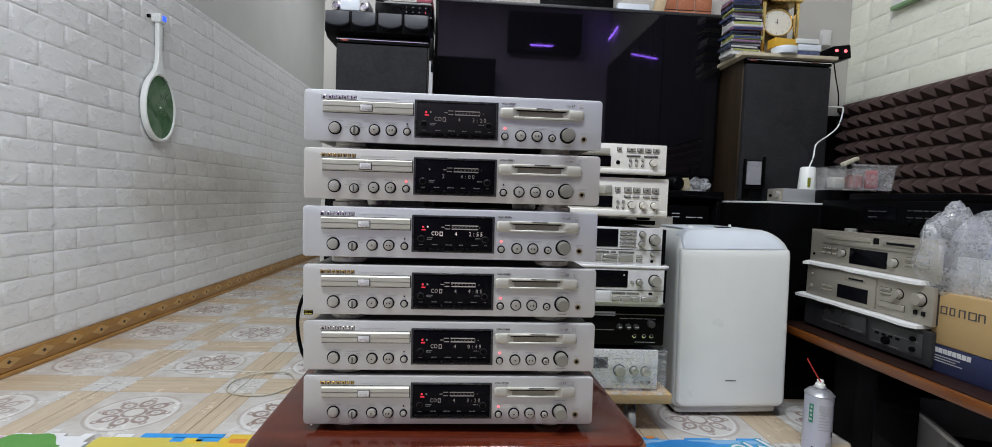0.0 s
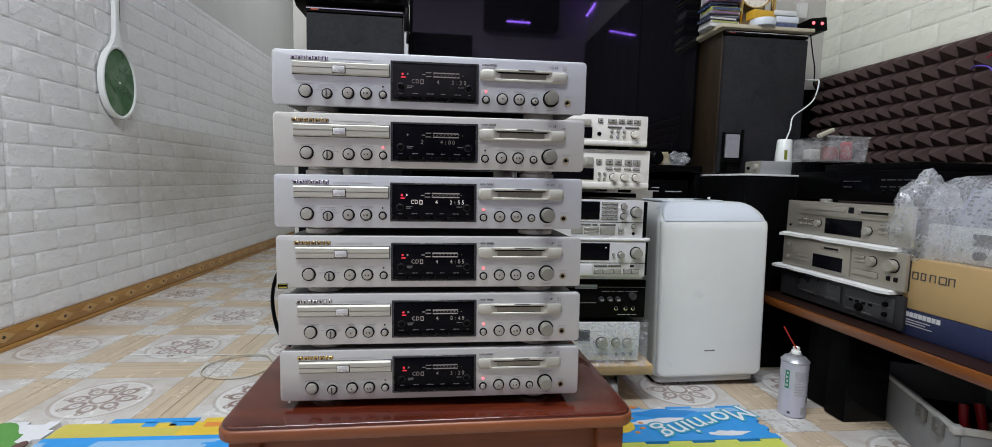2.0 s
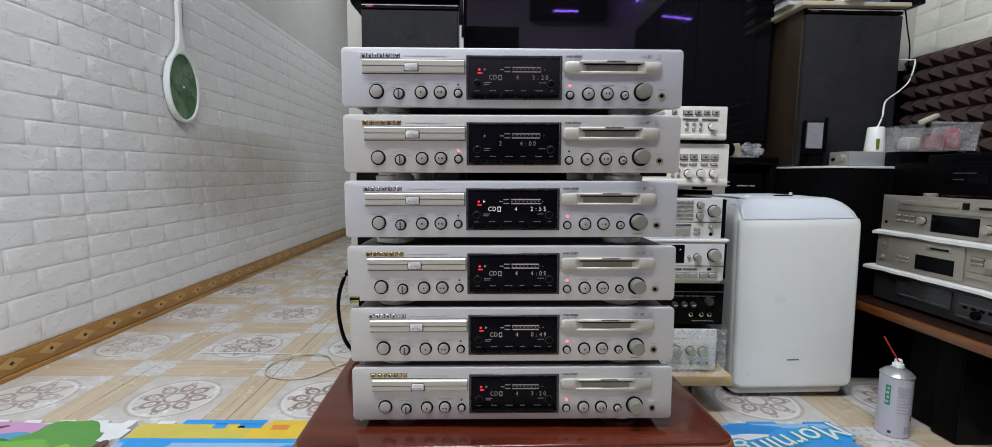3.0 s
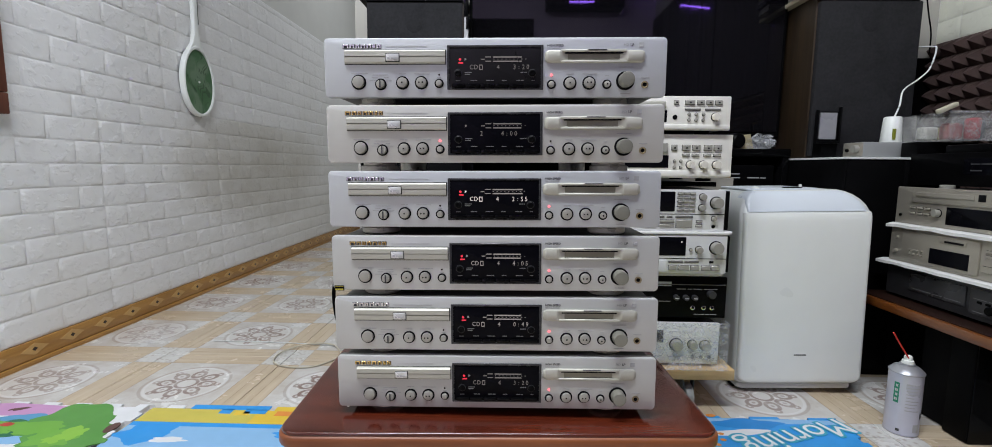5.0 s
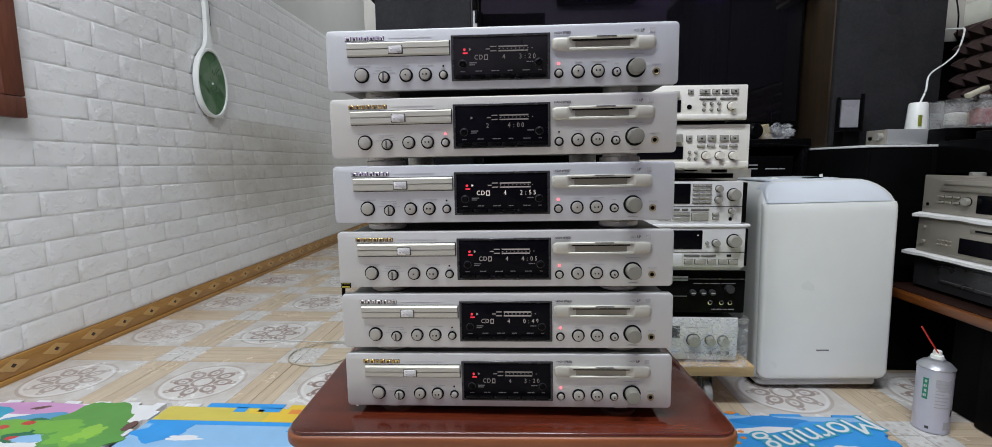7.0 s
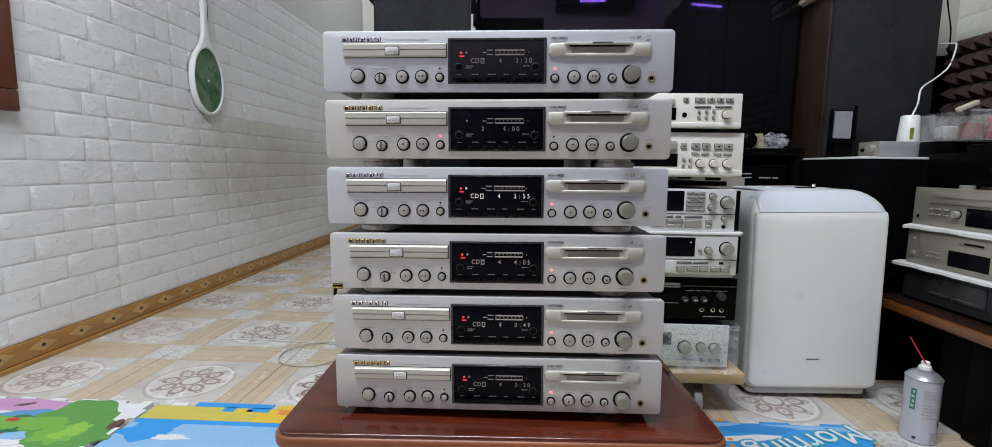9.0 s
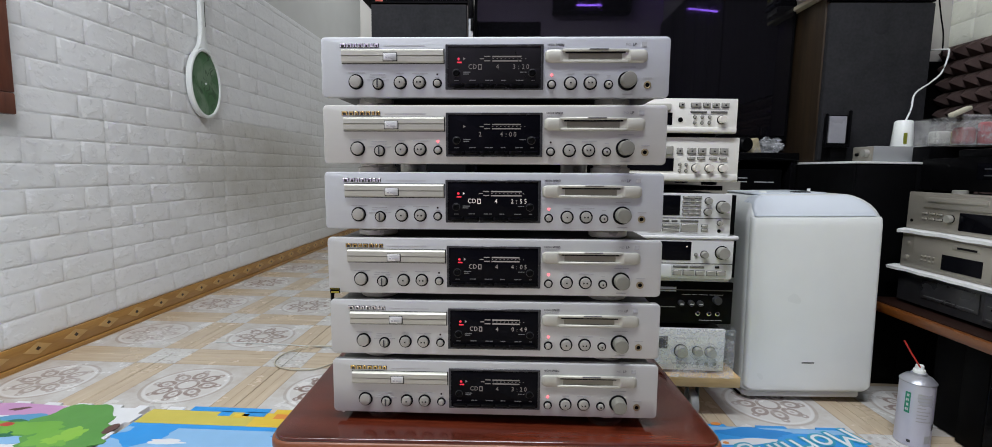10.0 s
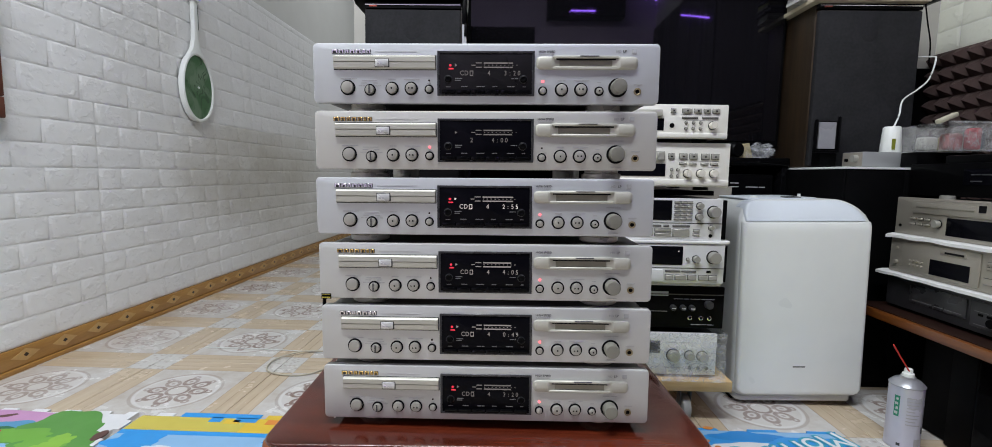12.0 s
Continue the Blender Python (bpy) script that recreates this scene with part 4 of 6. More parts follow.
# Black block stands in for the shadow band beneath the plinth.
part("plinth_shadow", Form().box(-0.150, 0.135, 0.050, 0.290, 0.003, 0.0125), M_matt, ac, "black block added as the shadow under the plinth")
for sx in (-0.12, 0.11):
    part("caster", Form().cyl((sx - 0.012, 0.10, 0.009), 0.009, 0.024, "x", 18), M_matt, ac)
    part("caster", Form().cyl((sx - 0.012, 0.28, 0.009), 0.009, 0.024, "x", 18), M_matt, ac)
part("maker_mark", bars(-0.017, 0.014, 0.1165, 0.0040, 0.0019, (3, 3, 3, 3, 3, 3)), M_print_dim, ac)

# ---- spray can ----
can = thing("spray_can", pose(0.984, 0.486, 0.0) @ Matrix.Diagonal((0.98, 0.98, 1.04, 1.0)), "pale spray can with white nozzle and thin red straw", "spray can")
M_dome = plain("dull_dome", (0.42, 0.43, 0.46), 0.35, 0.6, 0.1, 40)
M_can = plain("pale_printed_tin", (0.54, 0.54, 0.62), 0.36, 0.15, 0.06, 30)
part("body", Form().lathe((0, 0, 0.0), ((0.031, 0.0), (0.0345, 0.002), (0.0345, 0.006), (0.034, 0.008), (0.034, 0.138), (0.0345, 0.141)), seg=36), M_can, can)
part("shoulder", Form().lathe((0, 0, 0.141), ((0.035, 0.0), (0.0355, 0.002), (0.034, 0.004), (0.026, 0.012), (0.016, 0.016), (0.015, 0.020)), seg=36), M_dome, can, "dull metal dome")
part("nozzle", Form().lathe((0, 0, 0.160), ((0.0115, -0.002), (0.0125, 0.002), (0.0115, 0.008), (0.0085, 0.009), (0.0080, 0.017), (0.0065, 0.0185)), seg=20), M_white, can, "white plastic nozzle")
M_straw = plain("red_straw", (0.55, 0.03, 0.02), 0.4)
part("straw", Form().tube(((-0.002, -0.006, 0.172), (-0.025, -0.004, 0.205), (-0.041, 0.0, 0.232)), 0.0016, 8), M_straw, can, "thin red plastic straw")
M_green = plain("green_print", (0.02, 0.22, 0.13), 0.45)


def on_can(a0, a1, z0, z1, material, name="print"):
    f = Form()
    k = max(2, int((a1 - a0) / 8))
    bb = bmesh.new()
    lo = [bb.verts.new((0.0347 * math.cos(radians(a0 + (a1 - a0) * i / k)), 0.0347 * math.sin(radians(a0 + (a1 - a0) * i / k)), z0)) for i in range(k + 1)]
    hi = [bb.verts.new((v.co.x, v.co.y, z1)) for v in lo]
    for i in range(k):
        bb.faces.new((lo[i], lo[i + 1], hi[i + 1], hi[i]))
    f.take(bb)
    return part(name, f, material, can)


on_can(196, 214, 0.075, 0.122, M_green)
for k in range(4):
    on_can(199 + (k % 2) * 3, 209, 0.080 + k * 0.0105, 0.086 + k * 0.0105, M_print_white)
for k in range(9):
    on_can(236, 285 - (k * 17) % 23, 0.060 + k * 0.0075, 0.0622 + k * 0.0075, M_print)
on_can(268, 292, 0.012, 0.030, M_print)
on_can(214, 226, 0.010, 0.016, M_print_dark)
on_can(294, 306, 0.042, 0.056, M_print_dark)

# ---- television, its cabinet and the speakers beside it ----
cab = thing("television_cabinet", pose(0.45, 1.07, 0.0), "gloss black television cabinet with open bays", "cabinet")
part("top", Form().box(-0.56, 0.558, 0.0, 0.195, 0.660, 0.687, 0.003), M_gloss, cab)
part("back", Form().box(-0.555, 0.553, 0.178, 0.192, 0.03, 0.659), M_matt, cab)
for sx in (-0.545, 0.0, 0.545):
    part("side_panel", Form().box(sx - 0.010, sx + 0.010, 0.006, 0.177, 0.0, 0.659, 0.001), M_gloss, cab)
for z in (0.05, 0.32):
    for a, b in ((-0.534, -0.011), (0.011, 0.534)):
        part("shelf", Form().box(a, b, 0.008, 0.176, z, z + 0.018), M_gloss, cab)
u, fr = hifi("disc_player", pose(0.745, 1.082, 0.545), 0.43, 0.085, 0.16, M_black, M_black, "black disc player in the television cabinet", "disc player")
part("printing", bars(0.07, 0.10, 0.055, 0.003, -0.0002, (2,)).take(bars(0.07, 0.10, 0.042, 0.003, -0.0002, (2,)).bm).take(bars(0.125, 0.19, 0.042, 0.003, -0.0002, (4, 2)).bm), M_print_white, fr)
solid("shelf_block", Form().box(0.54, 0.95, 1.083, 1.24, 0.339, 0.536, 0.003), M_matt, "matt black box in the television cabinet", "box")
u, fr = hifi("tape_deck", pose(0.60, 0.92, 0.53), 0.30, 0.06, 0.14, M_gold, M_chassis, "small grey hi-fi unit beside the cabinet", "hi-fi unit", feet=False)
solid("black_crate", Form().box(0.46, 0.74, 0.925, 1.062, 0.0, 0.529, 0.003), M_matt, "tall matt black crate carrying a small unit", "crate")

tv = thing("television", pose(0.450, 1.15, 0.687), "large flat television with a black glossy screen, switched off", "television")
M_screen = plain("dark_screen_glass", (0.004, 0.0038, 0.005), 0.03, 0, 0.2, 3, rvary=0.01)
M_screen.node_tree.nodes["Principled BSDF"].inputs["Specular IOR Level"].default_value = 0.5
part("bezel", Form().box(-0.556, 0.556, 0.004, 0.05, 0.045, 0.687, 0.004), M_black, tv)
part("screen", Form().box(-0.545, 0.545, 0.0015, 0.006, 0.062, 0.676), M_screen, tv, "black reflective screen")
part("rim", Form().box(-0.557, 0.557, 0.0, 0.012, 0.677, 0.689, 0.002), M_chassis, tv)
for sx in (-0.36, 0.36):
    part("stand_foot", Form().box(sx - 0.015, sx + 0.015, -0.05, 0.09, 0.0, 0.010, 0.003).box(sx - 0.01, sx + 0.01, 0.012, 0.04, 0.008, 0.047), M_black, tv)


def speaker(x0, x1, label, z1=1.160):
    """A large three-way speaker in dark veneer with a charcoal cloth front; its top is at 1.172."""
    z0, y0, y1 = 0.655, 1.0, 1.262
    s = thing("loudspeaker", pose((x0 + x1) / 2, y0, z0), label, "loudspeaker", "pair of loudspeakers")
    w, h = (x1 - x0) / 2, z1 - z0
    part("cabinet", Form().box(-w, w, 0.012, y1 - y0, 0.0, h, 0.002), M_veneer, s, "dark walnut veneer box")
    g = part("grille", Form().box(-w + 0.004, w - 0.004, -0.006, 0.014, 0.006, h - 0.022, 0.004), M_grille, s, "charcoal cloth grille")
    for z, r in ((h * 0.62, 0.045), (h * 0.27, 0.11), (h * 0.82, 0.028)):
        part("driver_bulge", Form().lathe((0.0, -0.0055, z), ((r, 0.0), (r * 0.8, 0.0012), (r * 0.3, 0.002)), "-y", 28), M_grille, g)
    part("trim", Form().box(-w + 0.004, w - 0.004, -0.004, 0.013, h - 0.0080, h - 0.0050), M_chrome, s, "thin bright trim line")
    part("header", Form().box(-w + 0.002, w - 0.002, -0.002, 0.0125, h - 0.0165, h - 0.001), M_black, s)
    part("maker_mark", Form().box(-w + 0.018, -w + 0.042, -0.0035, -0.001, h - 0.0125, h - 0.0055), M_badge_red, s, "small red badge")
    return s


M_badge_red = plain("red_badge", (0.45, 0.08, 0.05), 0.4)
speaker(-0.431, -0.113, "large loudspeaker with charcoal grille carrying a drawer rack", 1.162)
speaker(1.018, 1.343, "large loudspeaker with charcoal grille carrying discs and a clock", 1.171)
for x0, x1, lab in ((-0.40, -0.094, "black loudspeaker stand cabinet"), (1.012, 1.345, "black loudspeaker stand cabinet with a pale top edge")):
    b = thing("stand_cabinet", pose((x0 + x1) / 2, 0.80, 0.0), lab, "cabinet")
    w = (x1 - x0) / 2
    part("body", Form().box(-w, w, 0.004, 0.462, 0.0, 0.648, 0.003), M_matt, b)
    part("top", Form().box(-w - 0.002, w, 0.0, 0.462, 0.6485, 0.6548, 0.001), M_white_side, b, "thin pale top sheet")
    part("door", Form().box(-w + 0.004, -0.001, -0.002, 0.0035, 0.02, 0.644, 0.001), M_matt, b)
    part("door", Form().box(0.001, w - 0.004, -0.002, 0.0035, 0.02, 0.644, 0.001), M_matt, b)

# pale strip added for the bright gap between the first speaker and the television, and bracket
gap = thing("pale_gap_strip", pose(-0.1045, 1.004, 0.6550), "upright pale strip added for the bright gap between loudspeaker and television", "cable duct")
part("duct", Form().box(-0.0070, 0.0070, 0.0, 0.016, 0.0, 0.445, 0.002), M_print, gap)
part("bracket", Form().box(-0.0065, 0.0050, -0.004, 0.016, 0.4455, 0.520, 0.002).box(0.0, 0.0085, -0.004, 0.012, 0.405, 0.4450, 0.002), M_black, gap, "black bracket at the head of the pale strip")

# rack of four rounded drawers on the first speaker
M_drawer = plain("slate_plastic", (0.036, 0.039, 0.046), 0.55, 0, 0.1, 40)
rack = thing("drawer_rack", pose(-0.288, 0.985, 1.1625) @ Matrix.Diagonal((0.975, 1.0, 0.88, 1.0)), "black rack with four rounded flip drawers on the loudspeaker", "rack")
part("body", Form().prism(((0.0, 0.092), (0.22, 0.092), (0.22, 0.0), (0.03, 0.0), (0.0, 0.018)), -0.180, 0.180, "x", 0.0), M_black, rack)
for k in range(4):
    x = -0.180 + 0.09 * k
    prof = [(x + 0.004, 0.088), (x + 0.086, 0.088), (x + 0.086, 0.050)] + [(x + 0.045 + 0.041 * math.cos(radians(a)), 0.050 + 0.017 * math.sin(radians(a))) for a in range(-15, -166, -15)] + [(x + 0.004, 0.050)]
    part("drawer", Form().prism(prof, -0.016, 0.0, "y", 0.004), M_drawer, rack, "rounded dark grey drawer front")
    part("drawer_panel", Form().box(x + 0.002, x + 0.088, -0.002, 0.001, 0.02, 0.086, 0.001), M_black, rack)
cr = thing("clock_radio", pose(-0.385, 1.03, 1.2440), "small silver clock radio on the drawer rack", "radio")
part("body", Form().prism(rounded(-0.062, 0.062, 0.0, 0.055, 0.014), -0.03, 0.06, "y", 0.006), M_print, cr)
part("front_panel", Form().prism(rounded(-0.032, 0.032, 0.008, 0.05, 0.004), -0.034, -0.028, "y", 0.002), M_lid, cr)
for sx in (-0.047, 0.047):
    part("dial", Form().lathe((sx, -0.03, 0.022), ((0.016, 0.0), (0.016, 0.006), (0.011, 0.008), (0.010, 0.004)), "-y", 24), M_chrome, cr)
pl = thing("disc_player", pose(-0.205, 1.01, 1.2440), "black media player with small touch dots on the drawer rack", "media player")
part("body", Form().box(-0.098, 0.098, 0.0, 0.17, 0.0, 0.055, 0.004), M_gloss, pl)
part("trim", Form().box(-0.098, 0.098, -0.001, 0.0, 0.001, 0.004).box(-0.098, 0.098, -0.001, 0.0, 0.045, 0.047), M_grey_case, pl)
for k in range(4):
    for z in (0.018, 0.034):
        part("touch_dot", Form().cyl((0.01 + k * 0.022, 0.0, z), 0.0016, 0.0008, "-y", 8), M_led_red if (k, z) == (3, 0.018) else M_print_white, pl)
solid("pink_cloth", Form().prism(rounded(-0.165, -0.108, 1.02, 1.14, 0.02), 1.2995, 1.325, "z", 0.008), plain("pink_paper", (0.36, 0.10, 0.13), 0.8, 0, 0.2, 30), "folded dusty pink cloth on the media player", "cloth")

# things on the other speaker
solid("top_board", Form().box(0.993, 1.348, 0.975, 1.262, 1.1715, 1.1845, 0.002), plain("cream_board", (0.55, 0.49, 0.36), 0.5, 0, 0.1, 25), "cream-edged board lying on the loudspeaker", "board")
rng = random.Random(5)
CASES = [(0.05, 0.06, 0.10), (0.55, 0.55, 0.53), (0.02, 0.02, 0.02), (0.36, 0.39, 0.12), (0.07, 0.09, 0.17), (0.60, 0.60, 0.60), (0.25, 0.14, 0.24), (0.03, 0.05, 0.12), (0.30, 0.31, 0.32)]
case_mats = [plain("disc_case", c, 0.25, 0, 0.2, 60) for c in CASES]
z = 1.185
for k in range(22):
    hgt = 0.0102 if k % 5 else 0.0135
    dx = rng.uniform(-0.006, 0.006)
    c = thing("disc_case", pose(1.024 + dx, 1.015 + rng.uniform(-0.006, 0.008), z, 0, 0, rng.uniform(-4, 4)), "plastic disc case in a stack on the loudspeaker", "disc case", "stack of disc cases")
    m = case_mats[(k * 4 + 1) % len(case_mats)]
    part("case", Form().box(-0.056, 0.056, 0.0, 0.075, 0.0004, hgt - 0.0006, 0.0008, 1), m, c)
    part("spine", Form().box(-0.050, 0.050, -0.0012, 0.0002, 0.002, hgt - 0.0025), case_mats[(k * 7 + 5) % len(case_mats)], c)
    z += hgt
clk = thing("table_clock", pose(1.160, 1.06, 1.1845) @ Matrix.Diagonal((1.2, 1.0, 1.0, 1.0)), "brass carriage clock with a white round dial on the loudspeaker", "clock")
part("base", Form().box(-0.062, 0.062, -0.03, 0.05, 0.0, 0.022, 0.003), M_brass, clk)
part("top", Form().box(-0.066, 0.066, -0.034, 0.054, 0.205, 0.222, 0.003), M_brass, clk)
for sx in (-0.053, 0.053):
    part("pillar", Form().box(sx - 0.006, sx + 0.006, -0.028, -0.014, 0.021, 0.206, 0.002), M_brass, clk)
part("back", Form().box(-0.055, 0.055, 0.03, 0.036, 0.021, 0.206), plain("amber_back", (0.28, 0.22, 0.13), 0.3, 0.4), clk)
dl = part("dial", Form().cyl((0.0, 0.0, 0.135), 0.046, 0.008, "-y", 32), plain("cream_dial", (0.74, 0.72, 0.62), 0.4, 0, 0.08, 60), clk, "cream round dial")
part("rim", Form().lathe((0.0, -0.004, 0.135), ((0.05, -0.004), (0.05, 0.007), (0.046, 0.007), (0.046, -0.002)), "-y", 32), M_brass, dl)
part("hand_bar", Form().box(-0.001, 0.001, -0.0092, -0.008, 0.130, 0.148).box(-0.006, 0.003, -0.0092, -0.008, 0.134, 0.136), M_print_dark, dl)
for k in range(12):
    a = radians(30 * k)
    part("hour_mark", Form().box(0.038 * math.sin(a) - 0.001, 0.038 * math.sin(a) + 0.001, -0.0088, -0.0078, 0.135 + 0.038 * math.cos(a) - 0.003, 0.135 + 0.038 * math.cos(a) + 0.003), M_print, dl)
tin = thing("small_tin", pose(1.158, 0.998, 1.1845), "round pale tin with a yellow lid", "tin")
part("body", Form().cyl((0, 0, 0.0), 0.042, 0.026, "z", 28, None, 0.002), M_lid, tin)
part("lid", Form().box(-0.046, 0.044, -0.012, 0.03, 0.026, 0.058, 0.003, 2, pose(0, 0, 0, 0, 0, 6)), plain("yellow_card", (0.62, 0.36, 0.03), 0.5, 0, 0.15, 40), tin, "yellow carton lid")
for dx, z0, z1, mt in ((0.0, 0.0, 0.017, case_mats[4]), (0.004, 0.0175, 0.040, M_lid), (-0.006, 0.0425, 0.060, M_white_side)):
    solid("small_carton", Form().box(1.200 + dx, 1.285 + dx, 0.985, 1.05, 1.1847 + z0, 1.1847 + z1, 0.003), mt, "small pale carton in a pile on the loudspeaker", "carton", "pile of small cartons")
ad = thing("wall_adapter", pose(1.395, 1.02, 1.215), "black plug adapter with two red glowing lights", "adapter")
part("body", Form().box(-0.040, 0.026, -0.01, 0.245, -0.025, 0.024, 0.004, 2, pose(0, 0, 0, 0, -8, 0)), M_black, ad)
for sx in (-0.030, 0.004):
    part("light", Form().cyl((sx, -0.010, 0.002), 0.0055, 0.002, "-y", 14), M_led_red, ad, "glowing red light")
solid("wall_socket", Form().box(1.482, 1.522, BACK - 0.022, BACK - 0.001, 1.318, 1.382, 0.004), M_paint, "pale plastic wall socket", "socket")

# things behind the television
solid("tall_carton", Form().box(0.30, 0.585, 1.205, 1.262, 0.6875, 1.52, 0.003), M_matt, "tall black carton behind the television", "carton")
solid("white_carton", Form().box(0.60, 0.735, 1.207, 1.25, 0.6875, 1.425, 0.012), M_lid, "rounded pale carton behind the television", "carton")
lb = solid("leaning_board", Form().box(-0.02, 0.02, -0.012, 0.012, 0.0, 0.90, 0.002), plain("pale_timber", (0.52, 0.40, 0.24), 0.6, 0, 0.1, 30), "pale timber strip leaning behind the television", "board")
lb.matrix_world = pose(0.60, 1.235, 0.70, 0, 14, 0)
pic = thing("tile_panel", pose(0.90, 1.232, 0.6875), "terracotta tile panel with pale joints behind the television", "tile panel")
part("backing", Form().box(-0.12, 0.10, 0.004, 0.014, 0.0, 0.80), M_white_side, pic)
M_terra = plain("terracotta", (0.42, 0.15, 0.07), 0.6, 0, 0.15, 40)
for i in range(3):
    for j in range(4):
        part("tile", Form().box(-0.117 + i * 0.072, -0.049 + i * 0.072, -0.003, 0.0035, 0.52 + j * 0.07, 0.586 + j * 0.07, 0.001), M_terra, pic)

# ---- shelf along the right wall ----
sh = thing("long_shelf", pose(1.05, 0.0, 0.0), "long varnished wooden shelf carrying hi-fi units", "shelf")
part("board", Form().box(0.0155, 0.555, -1.0, 0.785, 0.2435, 0.2695), M_shelf_wood, sh, "dark stained shelf board")
part("edge_strip", Form().box(0.0, 0.015, -1.0, 0.785, 0.2435, 0.2690, 0.006), M_shelf_edge, sh, "orange varnished rounded edge")
# Black board added against the wall to stand in for the under-shelf shade.
part("added_backboard", Form().box(0.535, 0.553, -1.0, 0.785, 0.0, 0.242), M_matt, sh)
for y0, y1, x0 in ((0.428, 0.492, 0.034), (0.502, 0.582, 0.048)):
    b = thing("floor_speaker", pose(1.05 + x0, y0, 0.0), "small gloss black speaker standing under the shelf", "loudspeaker", "black speakers under the shelf")
    part("body", Form().box(0.003, 0.125, 0.0, y1 - y0, 0.0, 0.2425, 0.003), M_gloss, b)
    part("front_panel", Form().box(0.0, 0.0028, 0.002, y1 - y0 - 0.002, 0.004, 0.2385, 0.001), M_matt, b)
# Black box added to deepen the shade under the shelf.
solid("black_crate", Form().box(1.25, 1.57, 0.60, 0.785, 0.0, 0.2425, 0.004), M_matt, "matt black box added to keep the space under the shelf dark", "crate")

M_grey_fascia = plain("worn_grey_fascia", (0.044, 0.044, 0.048), 0.45, 0.1, 0.2, 40)
M_deck_grey = plain("dark_grey_panel", (0.030, 0.030, 0.033), 0.4, 0.2, 0.2, 40)
SG = "units stacked on the shelf"



def side(y_mid, x, z, lift=0.0):
    return pose(x, y_mid, z, 0, lift, -90)


def wavy_sheet(x0, x1, y0, y1, z0, z1, seed):
    """A soft foam sheet lying level under its load, its free front edge sagging and waving."""
    b = bmesh.new()
    nx, ny = 8, 40
    grid = []
    for i in range(nx + 1):
        row = []
        for j in range(ny + 1):
            x, y = x0 + (x1 - x0) * (i / nx) ** 2, y0 + (y1 - y0) * j / ny
            free = max(0.0, 1 - (x - x0) / 0.014)
            q = noise.noise(Vector((y * 14, seed, 0)))
            x += free * 0.004 * noise.noise(Vector((y * 22, seed, 5)))
            dz = free * (0.0035 * q - 0.002)
            row.append((b.verts.new((x, y, z1 + dz - free * 0.001)), b.verts.new((x, y, z0 + dz + free * 0.001))))
        grid.append(row)
    for i in range(nx):
        for j in range(ny):
            for k in (0, 1):
                b.faces.new((grid[i][j][k], grid[i + 1][j][k], grid[i + 1][j + 1][k], grid[i][j + 1][k]))
    rim = [grid[i][0] for i in range(nx + 1)] + [grid[nx][j] for j in range(1, ny + 1)] + [grid[i][ny] for i in range(nx - 1, -1, -1)] + [grid[0][j] for j in range(ny - 1, 0, -1)]
    for p, q in zip(rim, rim[1:] + rim[:1]):
        b.faces.new((p[0], p[1], q[1], q[0]))
    bmesh.ops.recalc_face_normals(b, faces=b.faces)
    f = Form()
    return f.take(b)


# black deck at the bottom
u, fr = hifi("tape_deck", side(0.535, 1.118, 0.2775), 0.42, 0.082, 0.27, M_deck_grey, M_black, "black double deck at the bottom of the shelf stack", "tape deck", SG)
part("cassette_door", Form().box(-0.13, 0.03, -0.003, 0.0, 0.022, 0.070, 0.002), M_frame_grey, fr)
part("cassette_door", Form().box(0.04, 0.19, -0.003, 0.0, 0.012, 0.072, 0.002), M_grey_fascia, fr)
part("printing", bars(0.05, 0.18, 0.049, 0.0016, -0.0032, (3, 2, 4, 2)).take(bars(0.05, 0.13, 0.019, 0.0016, -0.0032, (3, 2, 3)).bm).take(bars(-0.12, 0.02, 0.030, 0.0014, -0.0032, (4, 2, 3)).bm), M_print_dim, fr)
window(fr, -0.10, 0.0, 0.042, 0.058)
window(fr, 0.06, 0.135, 0.055, 0.066)
for k in range(4):
    key(fr, 0.065 + k * 0.02, 0.042, 0.012, 0.006, M_matt, 0.005)
knob(fr, 0.095, 0.030, 0.010, 0.012, M_matt, False)
for z in (0.03, 0.055):
    knob(fr, 0.168, z, 0.006, 0.01, M_matt, False)
solid("packing_sheet", wavy_sheet(1.097, 1.39, 0.346, 0.765, 0.3615, 0.3705, 3), M_foam_sheet, "white packing foam sheet between hi-fi units", "packing foam")
# lower champagne recorder
u, fr = hifi("disc_player", side(0.530, 1.112, 0.3715), 0.415, 0.092, 0.27, M_gold, M_chassis, "dull champagne disc recorder on white packing foam", "disc player", SG, feet=False)
part("raised_panel", Form().box(-0.165, 0.052, -0.004, 0.0005, 0.006, 0.087, 0.003), M_gold, fr)
window(fr, -0.075, 0.030, 0.014, 0.052)
part("display_window", Form().box(-0.075, 0.030, -0.0052, 0.0, 0.014, 0.052), M_window, fr)
part("cassette_slot", Form().box(-0.05, 0.02, -0.006, 0.0, 0.068, 0.080, 0.002), M_gold, fr)
part("slot", Form().box(-0.035, 0.015, -0.0068, -0.0055, 0.071, 0.076), M_ring, fr)
for k in range(4):
    for z in (0.027, 0.038):
        part("button", Form().cyl((-0.135 + k * 0.012, -0.003, z), 0.0026, 0.004, "-y", 10), M_gold, fr)
part("button", Form().cyl((-0.185, 0.0, 0.027), 0.006, 0.006, "-y", 14), M_gold, fr)
part("button", Form().cyl((-0.185, 0.0, 0.065), 0.004, 0.003, "-y", 14), M_gold, fr)
knob(fr, 0.118, 0.060, 0.0115, 0.013, M_gold)
